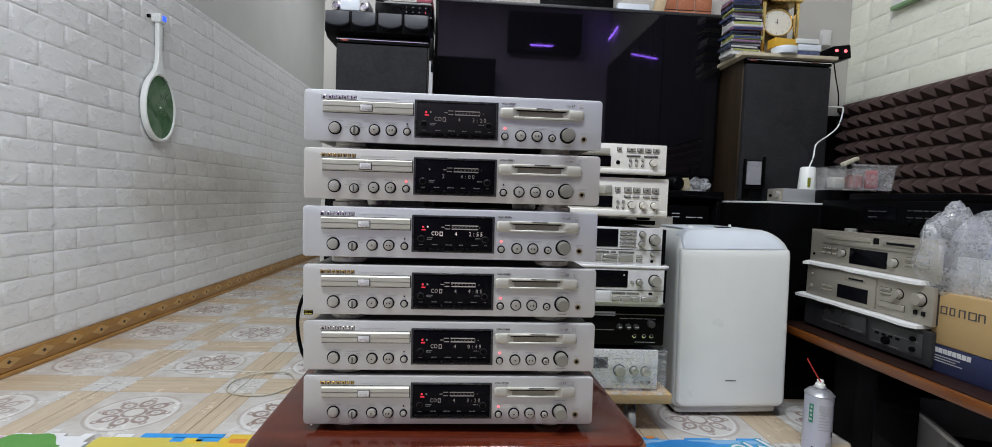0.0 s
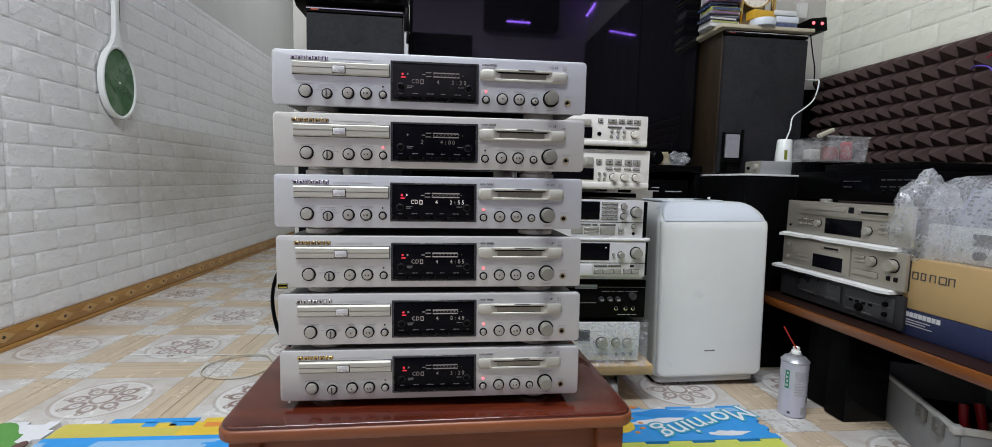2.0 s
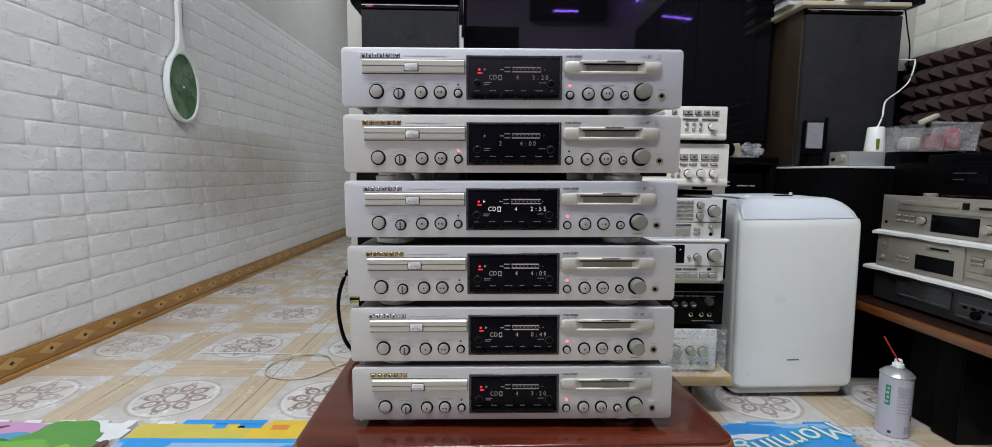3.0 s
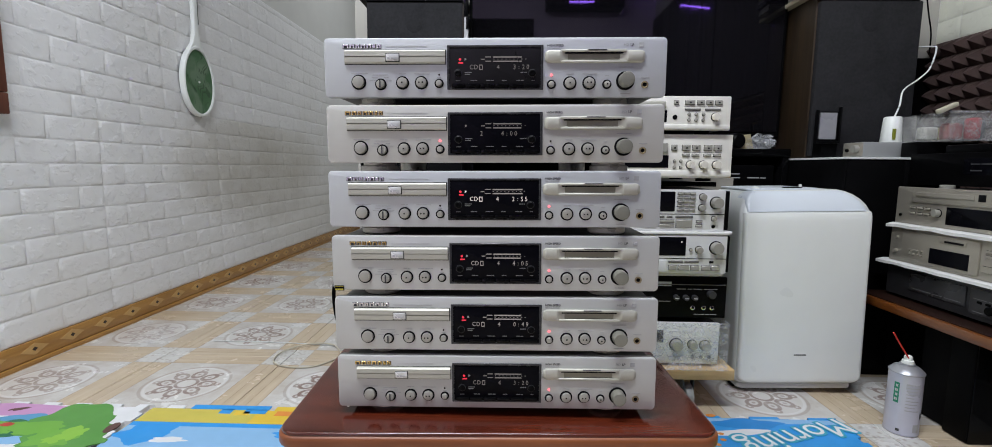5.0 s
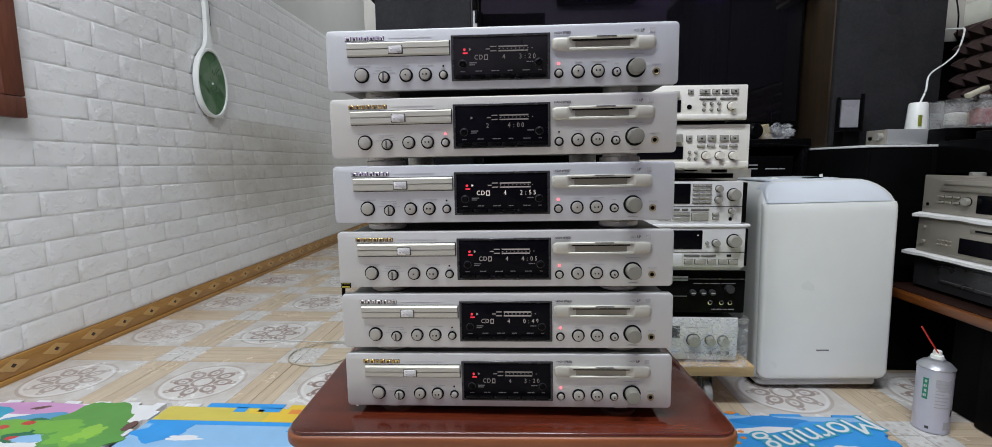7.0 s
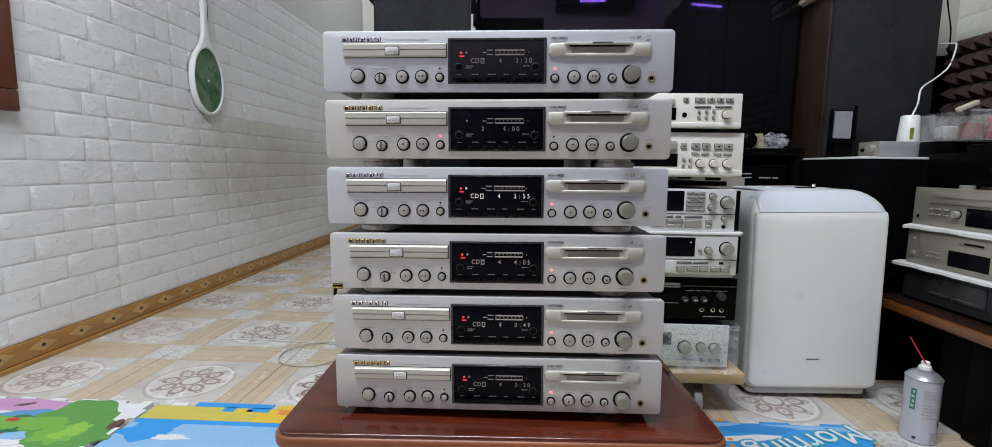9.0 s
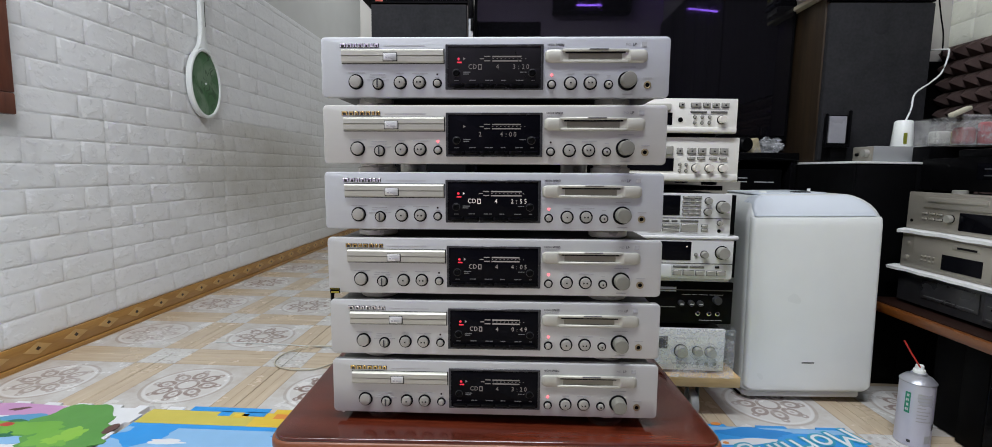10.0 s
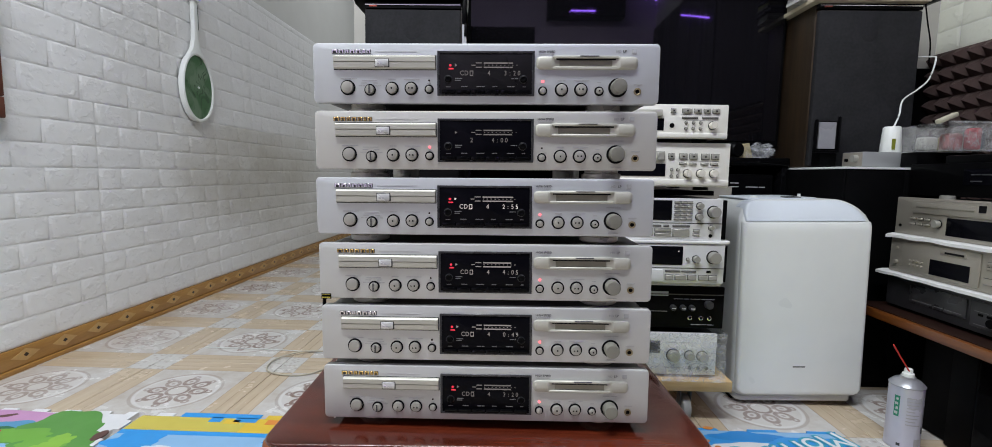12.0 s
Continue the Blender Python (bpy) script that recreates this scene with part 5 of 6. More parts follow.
knob(fr, 0.175, 0.058, 0.0145, 0.015, M_gold)
for z in (0.055, 0.066):
    key(fr, 0.080, z, 0.030, 0.006, M_gold)
key(fr, 0.098, 0.026, 0.075, 0.014, M_gold)
for x in (0.165, 0.185):
    key(fr, x, 0.026, 0.008, 0.010, M_ring)
solid("packing_sheet", wavy_sheet(1.100, 1.39, 0.346, 0.745, 0.4650, 0.4745, 8), M_foam_sheet, "white packing foam sheet between hi-fi units", "packing foam")
# upper champagne recorder
u, fr = hifi("disc_player", side(0.530, 1.118, 0.4755), 0.415, 0.098, 0.27, M_gold, M_chassis, "dull champagne disc and cassette recorder on white packing foam", "disc player", SG, feet=False)
part("raised_panel", Form().box(-0.155, 0.180, -0.004, 0.0005, 0.058, 0.092, 0.003), M_gold, fr)
part("disc_tray", Form().box(-0.140, 0.020, -0.007, 0.0, 0.074, 0.086, 0.002), M_gold, fr)
part("badge", Form().box(0.030, 0.046, -0.0065, -0.003, 0.072, 0.088, 0.001), M_ring, fr)
part("cassette_slot", Form().box(0.060, 0.168, -0.0072, 0.0, 0.070, 0.084, 0.002), M_gold, fr)
part("slot", Form().box(0.072, 0.150, -0.0078, -0.006, 0.074, 0.080), M_ring, fr)
window(fr, -0.052, 0.070, 0.010, 0.053)
knob(fr, -0.075, 0.036, 0.009, 0.012, M_button)
knob(fr, 0.092, 0.030, 0.010, 0.013, M_button)
for z in (0.030, 0.044):
    for k in range(3):
        key(fr, -0.150 + k * 0.022, z, 0.016, 0.005, M_gold)
    for k in range(2):
        key(fr, 0.135 + k * 0.035, z, 0.026, 0.007, M_gold)
part("socket_hole", Form().cyl((-0.19, 0.0, 0.022), 0.004, 0.002, "-y", 12), M_matt, fr)
part("top_knob", Form().lathe((-0.115, 0.05, 0.096), ((0.016, 0.0), (0.016, 0.008), (0.013, 0.010))), M_button, u)
# black amplifier above
u, fr = hifi("amplifier", side(0.575, 1.185, 0.5785), 0.43, 0.085, 0.27, M_black, M_black, "black amplifier with small pale print on the shelf stack", "amplifier", SG, feet=False)
window(fr, -0.05, 0.06, 0.030, 0.070)
part("printing", bars(-0.03, 0.03, 0.056, 0.003, -0.002, (3, 4)).take(bars(-0.03, 0.0, 0.040, 0.003, -0.002, (3,)).bm).take(bars(0.09, 0.18, 0.060, 0.003, -0.0002, (1, 2, 1, 2)).bm).take(bars(0.09, 0.16, 0.042, 0.003, -0.0002, (1, 1, 1)).bm), M_print_dark, fr)
for x in (0.10, 0.13, 0.16):
    knob(fr, x, 0.028, 0.006, 0.008, M_black, False)
part("headphone_socket", Form().lathe((0.190, 0.0, 0.035), ((0.007, -0.0002), (0.007, 0.002), (0.004, 0.0026), (0.004, 0.0004)), "-y", 18), M_chrome, fr)
solid("flat_box", Form().box(1.20, 1.44, 0.40, 0.70, 0.6615, 0.6845, 0.003), M_black, "flat black case lying on the amplifier", "case")

# carton with a wrapped unit on it
M_tan = plain("brown_carton", (0.46, 0.31, 0.14), 0.7, 0, 0.08, 14, 0.0005)
M_navy = plain("navy_print", (0.014, 0.020, 0.066), 0.55, 0, 0.25, 20)
bx = thing("carton", pose(1.13, 0.343, 0.270), "tan and navy printed cardboard carton on the shelf", "carton")
part("upper", Form().box(0.0, 0.33, -0.46, 0.0, 0.064, 0.184, 0.003), M_tan, bx)
part("lower", Form().box(-0.0005, 0.3305, -0.4605, 0.0005, 0.0, 0.0635, 0.003), M_navy, bx)


def on_carton(y0, y1, z0, z1, mat, name="print", out=0.0006):
    return part(name, Form().box(-out - 0.0005, 0.0, -y1, -y0, z0, z1), mat, bx)


for k, w in enumerate((0.015, 0.012, 0.014, 0.017, 0.014)):
    a = 0.021 + k * 0.0205
    on_carton(a, a + 0.0022, 0.136, 0.1535, M_print_dark)
    on_carton(a + w - 0.0022, a + w, 0.136, 0.1535, M_print_dark)
    on_carton(a + 0.0022, a + w - 0.0022, 0.1513, 0.1535, M_print_dark)
    if k not in (2, 4):
        on_carton(a + 0.0022, a + w - 0.0022, 0.136, 0.1382, M_print_dark)
for k in range(8):
    on_carton(0.014 + k * 0.0105, 0.0225 + k * 0.0105, 0.046, 0.057, M_print_white, out=0.0012)
for k, w in enumerate((0.06, 0.05, 0.065)):
    on_carton(0.014, 0.014 + w, 0.038 - k * 0.006, 0.040 - k * 0.006, M_print, out=0.0012)
on_carton(0.232, 0.29, 0.12, 0.166, plain("red_label", (0.5, 0.03, 0.02), 0.5), "label")
on_carton(0.240, 0.282, 0.128, 0.150, M_white, "label", 0.0014)


def film_material(name, cover, scale, tint=(0.8, 0.82, 0.85)):
    """Clear plastic film: mostly see-through, with sharp white creases."""
    n = Nodes(name)
    v = n.coords()
    a = n.noise(v, scale, 3.0, 0.6)
    b = n.noise(n.add("Mapping", Vector=v, Rotation=(0.4, 0.9, 0.3), Scale=(1.0, 1.0, 2.2)).outputs[0], scale * 0.7, 2.0, 0.5)
    crease = n.ramp(n.math("ABSOLUTE", n.math("SUBTRACT", a, 0.5)), 0.003, 0.018, 1.0, 0.0)
    fold = n.ramp(n.math("ABSOLUTE", n.math("SUBTRACT", b, 0.52)), 0.002, 0.014, 1.0, 0.0)
    veil = n.ramp(a, 0.42, 0.72, cover * 0.3, cover)
    lines = n.math("MULTIPLY", n.math("MAXIMUM", crease, fold), cover * 0.55)
    n.put(Base_Color=tint, Roughness=0.14, Alpha=n.math("ADD", veil, lines, True), Specular_IOR_Level=0.9)
    n.bump(n.math("ADD", n.noise(v, scale * 2.2, 3.0), lines), 0.8, 0.003)
    return n.mat


def bubble_material():
    n = Nodes("bubble_wrap")
    v = n.coords()
    d = n.add("TexVoronoi", Vector=v, Scale=140.0).outputs[0]
    cell = n.ramp(d, 0.25, 0.55)
    a = n.math("ADD", n.math("MULTIPLY", cell, 0.12), n.ramp(n.noise(v, 9.0, 2.0), 0.38, 0.75, 0.17, 0.40))
    n.put(Base_Color=(0.80, 0.82, 0.86), Roughness=0.16, Alpha=a, Specular_IOR_Level=0.9)
    n.bump(d, 0.5, 0.002)
    return n.mat


M_film = film_material("clear_film", 0.40, 26.0)
M_bubble = bubble_material()
wu = thing("wrapped_receiver", pose(1.165, 0.349, 0.456), "silver receiver wrapped in bubble film on the carton", "receiver")
part("front_panel", Form().box(0.0, 0.02, -0.43, -0.012, 0.0, 0.080, 0.004), M_silver, wu)
part("body", Form().box(0.02, 0.30, -0.42, -0.02, 0.0, 0.078, 0.003), M_grey_case, wu)
part("display_window", Form().box(-0.002, 0.004, -0.29, -0.12, 0.040, 0.066, 0.001), M_chassis, wu)
for k in range(6):
    part("knob", Form().cyl((0.0, -0.14 - k * 0.040, 0.020), 0.0095, 0.012, "-x", 18), M_chassis, wu)
for k in range(3):
    part("button", Form().cyl((0.0, -0.045 - k * 0.026, 0.030 + 0.012 * (k % 2)), 0.005, 0.006, "-x", 14), M_button, wu)
M_mesh = plain("blue_grey_mesh", (0.24, 0.26, 0.36), 0.5, 0.3, 0.2, 160)
part("grille_cage", Form().prism(((0.012, 0.081), (0.05, 0.165), (0.29, 0.165), (0.29, 0.081)), -0.40, -0.065, "y", 0.004), M_mesh, wu, "blue-grey slotted ventilation cover")
for j in range(9):
    for i in range(14):
        t = j / 8.5
        part("vent_slot", Form().box(0.0155 + 0.036 * t - 0.002, 0.0185 + 0.036 * t, -0.392 + i * 0.0232, -0.378 + i * 0.0232, 0.0865 + 0.080 * t, 0.0905 + 0.080 * t), M_chassis, wu)
b = bmesh.new()
prof = [(-0.012, -0.002), (-0.020, 0.05), (-0.012, 0.10), (0.010, 0.150), (0.045, 0.188), (0.15, 0.196), (0.31, 0.188)]
N = 40
rows_ = []
for i in range(N + 1):
    y = 0.020 - 0.50 * i / N
    pinch = 1.0 if i > 4 else 0.45 + 0.55 * i / 4
    ring = []
    for (px, pz) in prof:
        q = noise.noise(Vector((px * 18, y * 22, pz * 18)))
        ring.append(b.verts.new((0.12 + (px - 0.12) * (0.75 + 0.25 * pinch) + 0.006 * q, y + 0.006 * q - (0.012 if i == 0 else 0), pz * (0.8 + 0.2 * pinch) + 0.007 * noise.noise(Vector((px * 25, y * 25, 3))))))
    rows_.append(ring)
for a, c in zip(rows_, rows_[1:]):
    for k in range(len(prof) - 1):
        b.faces.new((a[k], a[k + 1], c[k + 1], c[k]))
b.faces.new(rows_[0])
f = Form()
f.take(b)
part("bubble_film", f, M_bubble, wu, "crumpled clear bubble film")
b = bmesh.new()
bmesh.ops.create_icosphere(b, subdivisions=4, radius=1.0)
for v in b.verts:
    q = noise.noise(v.co * 2.2) * 0.22 + noise.noise(v.co * 6) * 0.06
    v.co = Vector((v.co.x * 0.070, v.co.y * (0.062 - 0.016 * v.co.z), v.co.z * 0.108)) * (1 + q)
bmesh.ops.translate(b, verts=b.verts, vec=(0.0, -0.012, 0.088))
f = Form()
f.take(b)
part("film_tail", f, M_bubble, wu, "gathered end of the bubble film")

# film over the silver amplifier on the cart
b = bmesh.new()
g = [[b.verts.new((0.148 + 0.443 * i / 30, 0.545 - 0.004 - 0.010 * abs(noise.noise(Vector((i * 0.5, j * 0.7, 1)))) - (0.012 if j == 0 else 0), 0.120 + 0.118 * j / 9 + (0.004 * noise.noise(Vector((i, j, 5))) if 0 < j < 9 else 0))) for j in range(10)] for i in range(31)]
for i in range(30):
    for j in range(9):
        b.faces.new((g[i][j], g[i + 1][j], g[i + 1][j + 1], g[i][j + 1]))
s = [[b.verts.new((0.591 + 0.006 * noise.noise(Vector((k, j, 9))), 0.545 + 0.29 * k / 8, 0.120 + 0.118 * j / 9)) for j in range(10)] for k in range(9)]
for k in range(8):
    for j in range(9):
        b.faces.new((s[k][j], s[k + 1][j], s[k + 1][j + 1], s[k][j + 1]))
f = Form()
f.take(b)
solid("plastic_film", f, M_film, "clear wrinkled plastic film round the silver amplifier", "plastic film")

# open aluminium case on the floor
M_alu = plain("scuffed_aluminium", (0.27, 0.275, 0.28), 0.4, 0.15, 0.12, 25)
M_alu_light = plain("bare_aluminium_edge", (0.50, 0.50, 0.49), 0.5, 0.0, 0.2, 40)
ca = thing("tool_case", pose(1.100, 0.17, 0.0, 0, 0, -23.6), "open aluminium tool case on the floor under the shelf", "tool case")
part("side_panel", Form().box(0.0, 0.012, 0.0, 0.43, 0.0, 0.122, 0.002), M_alu, ca)
part("side_panel", Form().box(0.012, 0.29, 0.0, 0.012, 0.0, 0.122, 0.002), M_alu, ca)
part("side_panel", Form().box(0.278, 0.29, 0.012, 0.43, 0.0, 0.122, 0.002), M_alu, ca)
part("side_panel", Form().box(0.012, 0.278, 0.418, 0.43, 0.0, 0.122, 0.002), M_alu, ca)
part("lining", Form().box(0.013, 0.277, 0.013, 0.417, 0.0, 0.030), M_matt, ca)
part("rim", Form().box(-0.002, 0.007, -0.003, 0.433, 0.114, 0.124, 0.001), M_alu_light, ca)
part("rim", Form().box(0.004, 0.293, -0.003, 0.004, 0.110, 0.125, 0.002), M_alu_light, ca)
for dy in (0.03, 0.10, 0.33):
    part("catch", Form().box(-0.010, 0.0, dy, dy + 0.035, 0.084, 0.116, 0.003).cyl((-0.008, dy + 0.017, 0.100), 0.006, 0.005, "-x", 12), M_grey_case, ca)
part("corner_cap", Form().box(-0.003, 0.016, -0.004, 0.016, 0.108, 0.126, 0.003), M_alu_light, ca)
M_redtool = plain("red_grip", (0.42, 0.015, 0.02), 0.4, 0, 0.2, 40)
pl = thing("pliers", pose(1.245, 0.235, 0.030), "pair of red handled pliers in the tool case", "pliers")
for k in range(2):
    part("grip", Form().tube(curve_points(((-0.02 + 0.035 * k, 0, 0.02), (-0.03 + 0.045 * k, 0.01, 0.06), (-0.025 + 0.040 * k, 0.02, 0.10))), 0.009, 10), M_redtool, pl)
b = bmesh.new()
bmesh.ops.create_icosphere(b, subdivisions=3, radius=0.03)
for v in b.verts:
    v.co *= 1 + 0.12 * noise.noise(v.co * 60)
bmesh.ops.translate(b, verts=b.verts, vec=(1.305, 0.235, 0.066))
f = Form()
f.take(b)
solid("tape_roll", f, plain("cream_wad", (0.5, 0.46, 0.38), 0.8, 0, 0.2, 60), "crumpled cream wad in the tool case", "wad")

# ---- acoustic foam on the right wall ----
def foam(y0, y1, z0, z1, label):
    ny, nz = round((y1 - y0) / 0.0505), round((z1 - z0) / 0.0505)
    py, pz = (y1 - y0) / ny, (z1 - z0) / nz
    verts, faces = [], []
    x0, x1 = WX1 - 0.018, WX1 - 0.062
    for j in range(nz):
        for i in range(ny):
            a, c, k = y0 + i * py, z0 + j * pz, len(verts)
            tip = 0.003 * noise.noise(Vector((i * 3.1, j * 2.7, 0)))
            verts += [(x0, a, c), (x0, a + py, c), (x0, a + py, c + pz), (x0, a, c + pz), (x1 + tip, a + py / 2, c + pz / 2)]
            faces += [(k + 1, k, k + 4), (k + 2, k + 1, k + 4), (k + 3, k + 2, k + 4), (k, k + 3, k + 4)]
    me = bpy.data.meshes.new("foam")
    me.from_pydata(verts, [], faces)
    bb = bmesh.new()
    bb.from_mesh(me)
    bmesh.ops.remove_doubles(bb, verts=bb.verts, dist=0.0005)
    bmesh.ops.recalc_face_normals(bb, faces=bb.faces)
    u = thing("acoustic_foam", pose(0, 0, 0), label, "acoustic foam", "acoustic foam panels")
    part("profiled_face", Form().take(bb), M_acoustic, u)
    part("backing", Form().box(WX1 - 0.0178, WX1 - 0.004, y0, y1, z0, z1), M_acoustic, u)
    return u


for k in range(4):
    foam(1.262 - 0.525 * (k + 1), 1.262 - 0.525 * k - 0.001, 0.65, 1.078, "brown pyramid acoustic foam panel on the wall")
    foam(1.262 - 0.525 * (k + 1), 1.262 - 0.525 * k - 0.001, 0.28, 0.648, "brown pyramid acoustic foam panel low on the wall")

# ---- small things on the stand cabinet ----
fb = thing("small_frame_box", pose(1.04, 0.935, 0.6552), "small black box with a grey framed window", "box")
part("body", Form().box(-0.010, 0.040, 0.012, 0.058, 0.0, 0.145, 0.003), M_matt, fb)
part("frame", Form().box(-0.036, -0.030, 0.0, 0.012, 0.045, 0.148, 0.002).box(0.034, 0.040, 0.0, 0.012, 0.045, 0.158, 0.002).box(-0.030, 0.034, 0.0, 0.012, 0.045, 0.053, 0.002), M_black, fb)
part("pane", Form().box(-0.024, 0.028, 0.006, 0.0115, 0.058, 0.140), plain("grey_pane", (0.30, 0.30, 0.32), 0.3, 0, 0.2, 25), fb, "cloudy grey pane")
M_warm_dull = silver("dull_silver_case", (0.40, 0.41, 0.41), 0.4)
am = thing("small_amplifier", pose(1.097, 0.86, 0.6552), "small silver headphone amplifier", "amplifier")
part("body", Form().box(0.003, 0.205, 0.0, 0.085, 0.002, 0.046, 0.002), M_warm_dull, am)
part("front_panel", Form().box(0.0, 0.003, 0.001, 0.084, 0.003, 0.045, 0.0008), M_gold, am)
part("knob", Form().cyl((0.0, 0.022, 0.026), 0.011, 0.014, "-x", 18), M_button, am)
part("switch", Form().cyl((0.0, 0.062, 0.022), 0.005, 0.006, "-x", 12), M_black, am)
cup = thing("white_beaker", pose(1.209, 0.902, 0.7015), "white tapered plastic charger cup with a cable", "charger")
part("body", Form().lathe((0, 0, 0), ((0.026, 0.0), (0.0275, 0.004), (0.023, 0.074), (0.020, 0.078))), M_white, cup)
part("label", Form().box(-0.014, -0.007, -0.0275, -0.022, 0.008, 0.040), plain("olive_label", (0.22, 0.24, 0.02), 0.5), cup)
solid("white_cable", Form().tube(curve_points(((1.212, 0.90, 0.779), (1.228, 0.905, 0.815), (1.262, 0.94, 0.865), (1.335, 0.98, 0.905), (1.392, 1.01, 0.945), (1.412, 1.017, 1.008), (1.405, 1.03, 1.018), (1.372, 1.09, 1.028))), 0.0025, 8), M_white, "thick white cable rising beside the loudspeaker", "cable")
solid("black_cable", Form().tube(curve_points(((1.372, 1.03, 1.185), (1.386, 1.03, 1.12), (1.40, 1.03, 1.06), (1.41, 1.04, 1.0))), 0.0022, 6), M_black, "thin black cable beside the loudspeaker", "cable")
M_clear = film_material("clear_plastic_box", 0.34, 24.0, (0.75, 0.75, 0.74))
cb = thing("clear_box", pose(1.302, 0.735, 0.700) @ Matrix.Diagonal((0.78, 1.0, 1.0, 1.0)), "clear plastic box full of red and grey oddments", "storage box")
hb, wb0, wb1, d0 = 0.078, 0.080, 0.094, 0.16
for name_, o in (("wall", ((-wb0, 0), (wb0, 0), (wb1, hb), (-wb1, hb))),):
    part("side_wall", Form().prism(o, -0.002, 0.001, "y"), M_clear, cb)
    part("side_wall", Form().prism(o, d0, d0 + 0.003, "y"), M_clear, cb)
for sx in (-1, 1):
    b = bmesh.new()
    q = [b.verts.new(p) for p in ((sx * wb0, 0, 0), (sx * wb0, d0, 0), (sx * wb1, d0, hb), (sx * wb1, 0, hb))]
    b.faces.new(q)
    f = Form()
    f.take(b)
    part("side_wall", f, M_clear, cb)
part("rim", Form().box(-wb1 - 0.003, wb1 + 0.003, -0.004, 0.003, hb - 0.004, hb + 0.002, 0.001), M_clear, cb)
part("floor_sheet", Form().box(-wb0, wb0, 0.0, d0, 0.0, 0.003), M_clear, cb)
solid("box_riser", Form().box(1.205, 1.375, 0.795, 0.855, 0.6555, 0.6995, 0.004), M_black, "black case under the clear box", "case")
for k, (x, y, w, h_, c) in enumerate(((-0.065, 0.03, 0.03, 0.045, (0.32, 0.10, 0.10)), (-0.02, 0.05, 0.03, 0.035, (0.45, 0.42, 0.38)), (0.022, 0.02, 0.010, 0.060, (0.42, 0.07, 0.08)), (0.070, 0.05, 0.035, 0.055, (0.07, 0.08, 0.09)), (-0.075, 0.10, 0.03, 0.04, (0.5, 0.5, 0.47)), (0.02, 0.10, 0.03, 0.04, (0.40, 0.33, 0.18)))):
    o = solid("oddment", Form().box(-w * 0.7, w * 0.7, -0.018, 0.018, 0.0, h_, 0.008, 3), plain("oddment", c, 0.5, 0, 0.2, 60), "small plastic oddment in the clear box", "oddment", "oddments in the clear box")
    o.matrix_world = pose(1.302 + x * 0.56, 0.735 + y, 0.7035, 0, 0, 25 * (k % 3) - 20)
solid("cream_stick", Form().box(-0.03, 0.03, -0.008, 0.008, 0.0, 0.012, 0.003), plain("cream_plastic", (0.55, 0.52, 0.40), 0.5), "cream plastic stick lying across the clear box", "stick").matrix_world = pose(1.225, 0.735, 0.781, 0, -22, 10)

# ---- small things on the television cabinet ----
b = bmesh.new()
bmesh.ops.create_icosphere(b, subdivisions=4, radius=1.0)
for v in b.verts:
    q = 1 + 0.5 * noise.noise(v.co * 1.9) + 0.22 * noise.noise(v.co * 5.5)
    v.co = Vector((v.co.x * 0.055, v.co.y * 0.03, max(v.co.z, -0.75) * 0.028)) * q
f = Form()
f.take(b)
wad = solid("crumpled_bag", f, film_material("thin_white_bag", 0.42, 25.0, (0.8, 0.82, 0.84)), "crumpled thin white plastic bag on the television cabinet", "bag")
wad.matrix_world = pose(0.915, 1.105, 0.708)
solid("folded_paper", Form().prism(((-0.03, 0.0), (0.03, 0.0), (0.012, 0.05), (-0.012, 0.042)), -0.015, 0.015, "y", 0.0), plain("old_paper", (0.48, 0.41, 0.24), 0.7, 0, 0.15, 40), "folded yellowed paper on the television cabinet", "paper").matrix_world = pose(0.862, 1.105, 0.6875, 0, 0, 20)
solid("lens_cap", Form().lathe((0, 0, 0), ((0.026, 0.0), (0.026, 0.045), (0.022, 0.05)), "-y"), M_black, "short black cylinder lying on the television cabinet", "cylinder").matrix_world = pose(0.815, 1.115, 0.7135, 0, 0, 20)

# ---- cables on the floor ----
M_wire = plain("beige_wire", (0.50, 0.46, 0.36), 0.45)
solid("floor_wire", Form().tube(curve_points(((-0.30, 0.95, 0.004), (-0.42, 0.93, 0.004), (-0.49, 0.85, 0.004), (-0.545, 0.775, 0.004), (-0.62, 0.765, 0.004), (-0.685, 0.80, 0.004), (-0.695, 0.88, 0.006), (-0.63, 0.945, 0.009), (-0.55, 0.945, 0.008), (-0.50, 0.88, 0.005), (-0.46, 0.83, 0.004), (-0.36, 0.80, 0.004))), 0.0024, 8), M_wire, "loop of beige wire on the tiles", "cable")
solid("floor_wire", Form().tube(curve_points(((-0.98, 0.972, 0.003), (-0.80, 0.972, 0.003), (-0.64, 0.960, 0.003), (-0.55, 0.95, 0.003))), 0.0017, 6), M_white_side, "straight pale wire on the tiles", "cable")
solid("black_cord", Form().tube(curve_points(((-0.16, 0.292, 0.482), (-0.235, 0.275, 0.470), (-0.272, 0.255, 0.43), (-0.286, 0.25, 0.375), (-0.276, 0.25, 0.310), (-0.252, 0.25, 0.279))), 0.0036, 8), M_black, "black mains cable hanging beside the stack", "cable")

# Fixed cord added where a loose carried strap swung.
solid("black_cord", Form().tube(curve_points(((-0.245, 0.02, 0.10), (-0.285, -0.01, 0.055), (-0.315, 0.0, 0.018), (-0.335, 0.03, 0.017), (-0.38, 0.02, 0.017))), 0.0034, 8), M_black, "black cord added beside the low table", "cable")

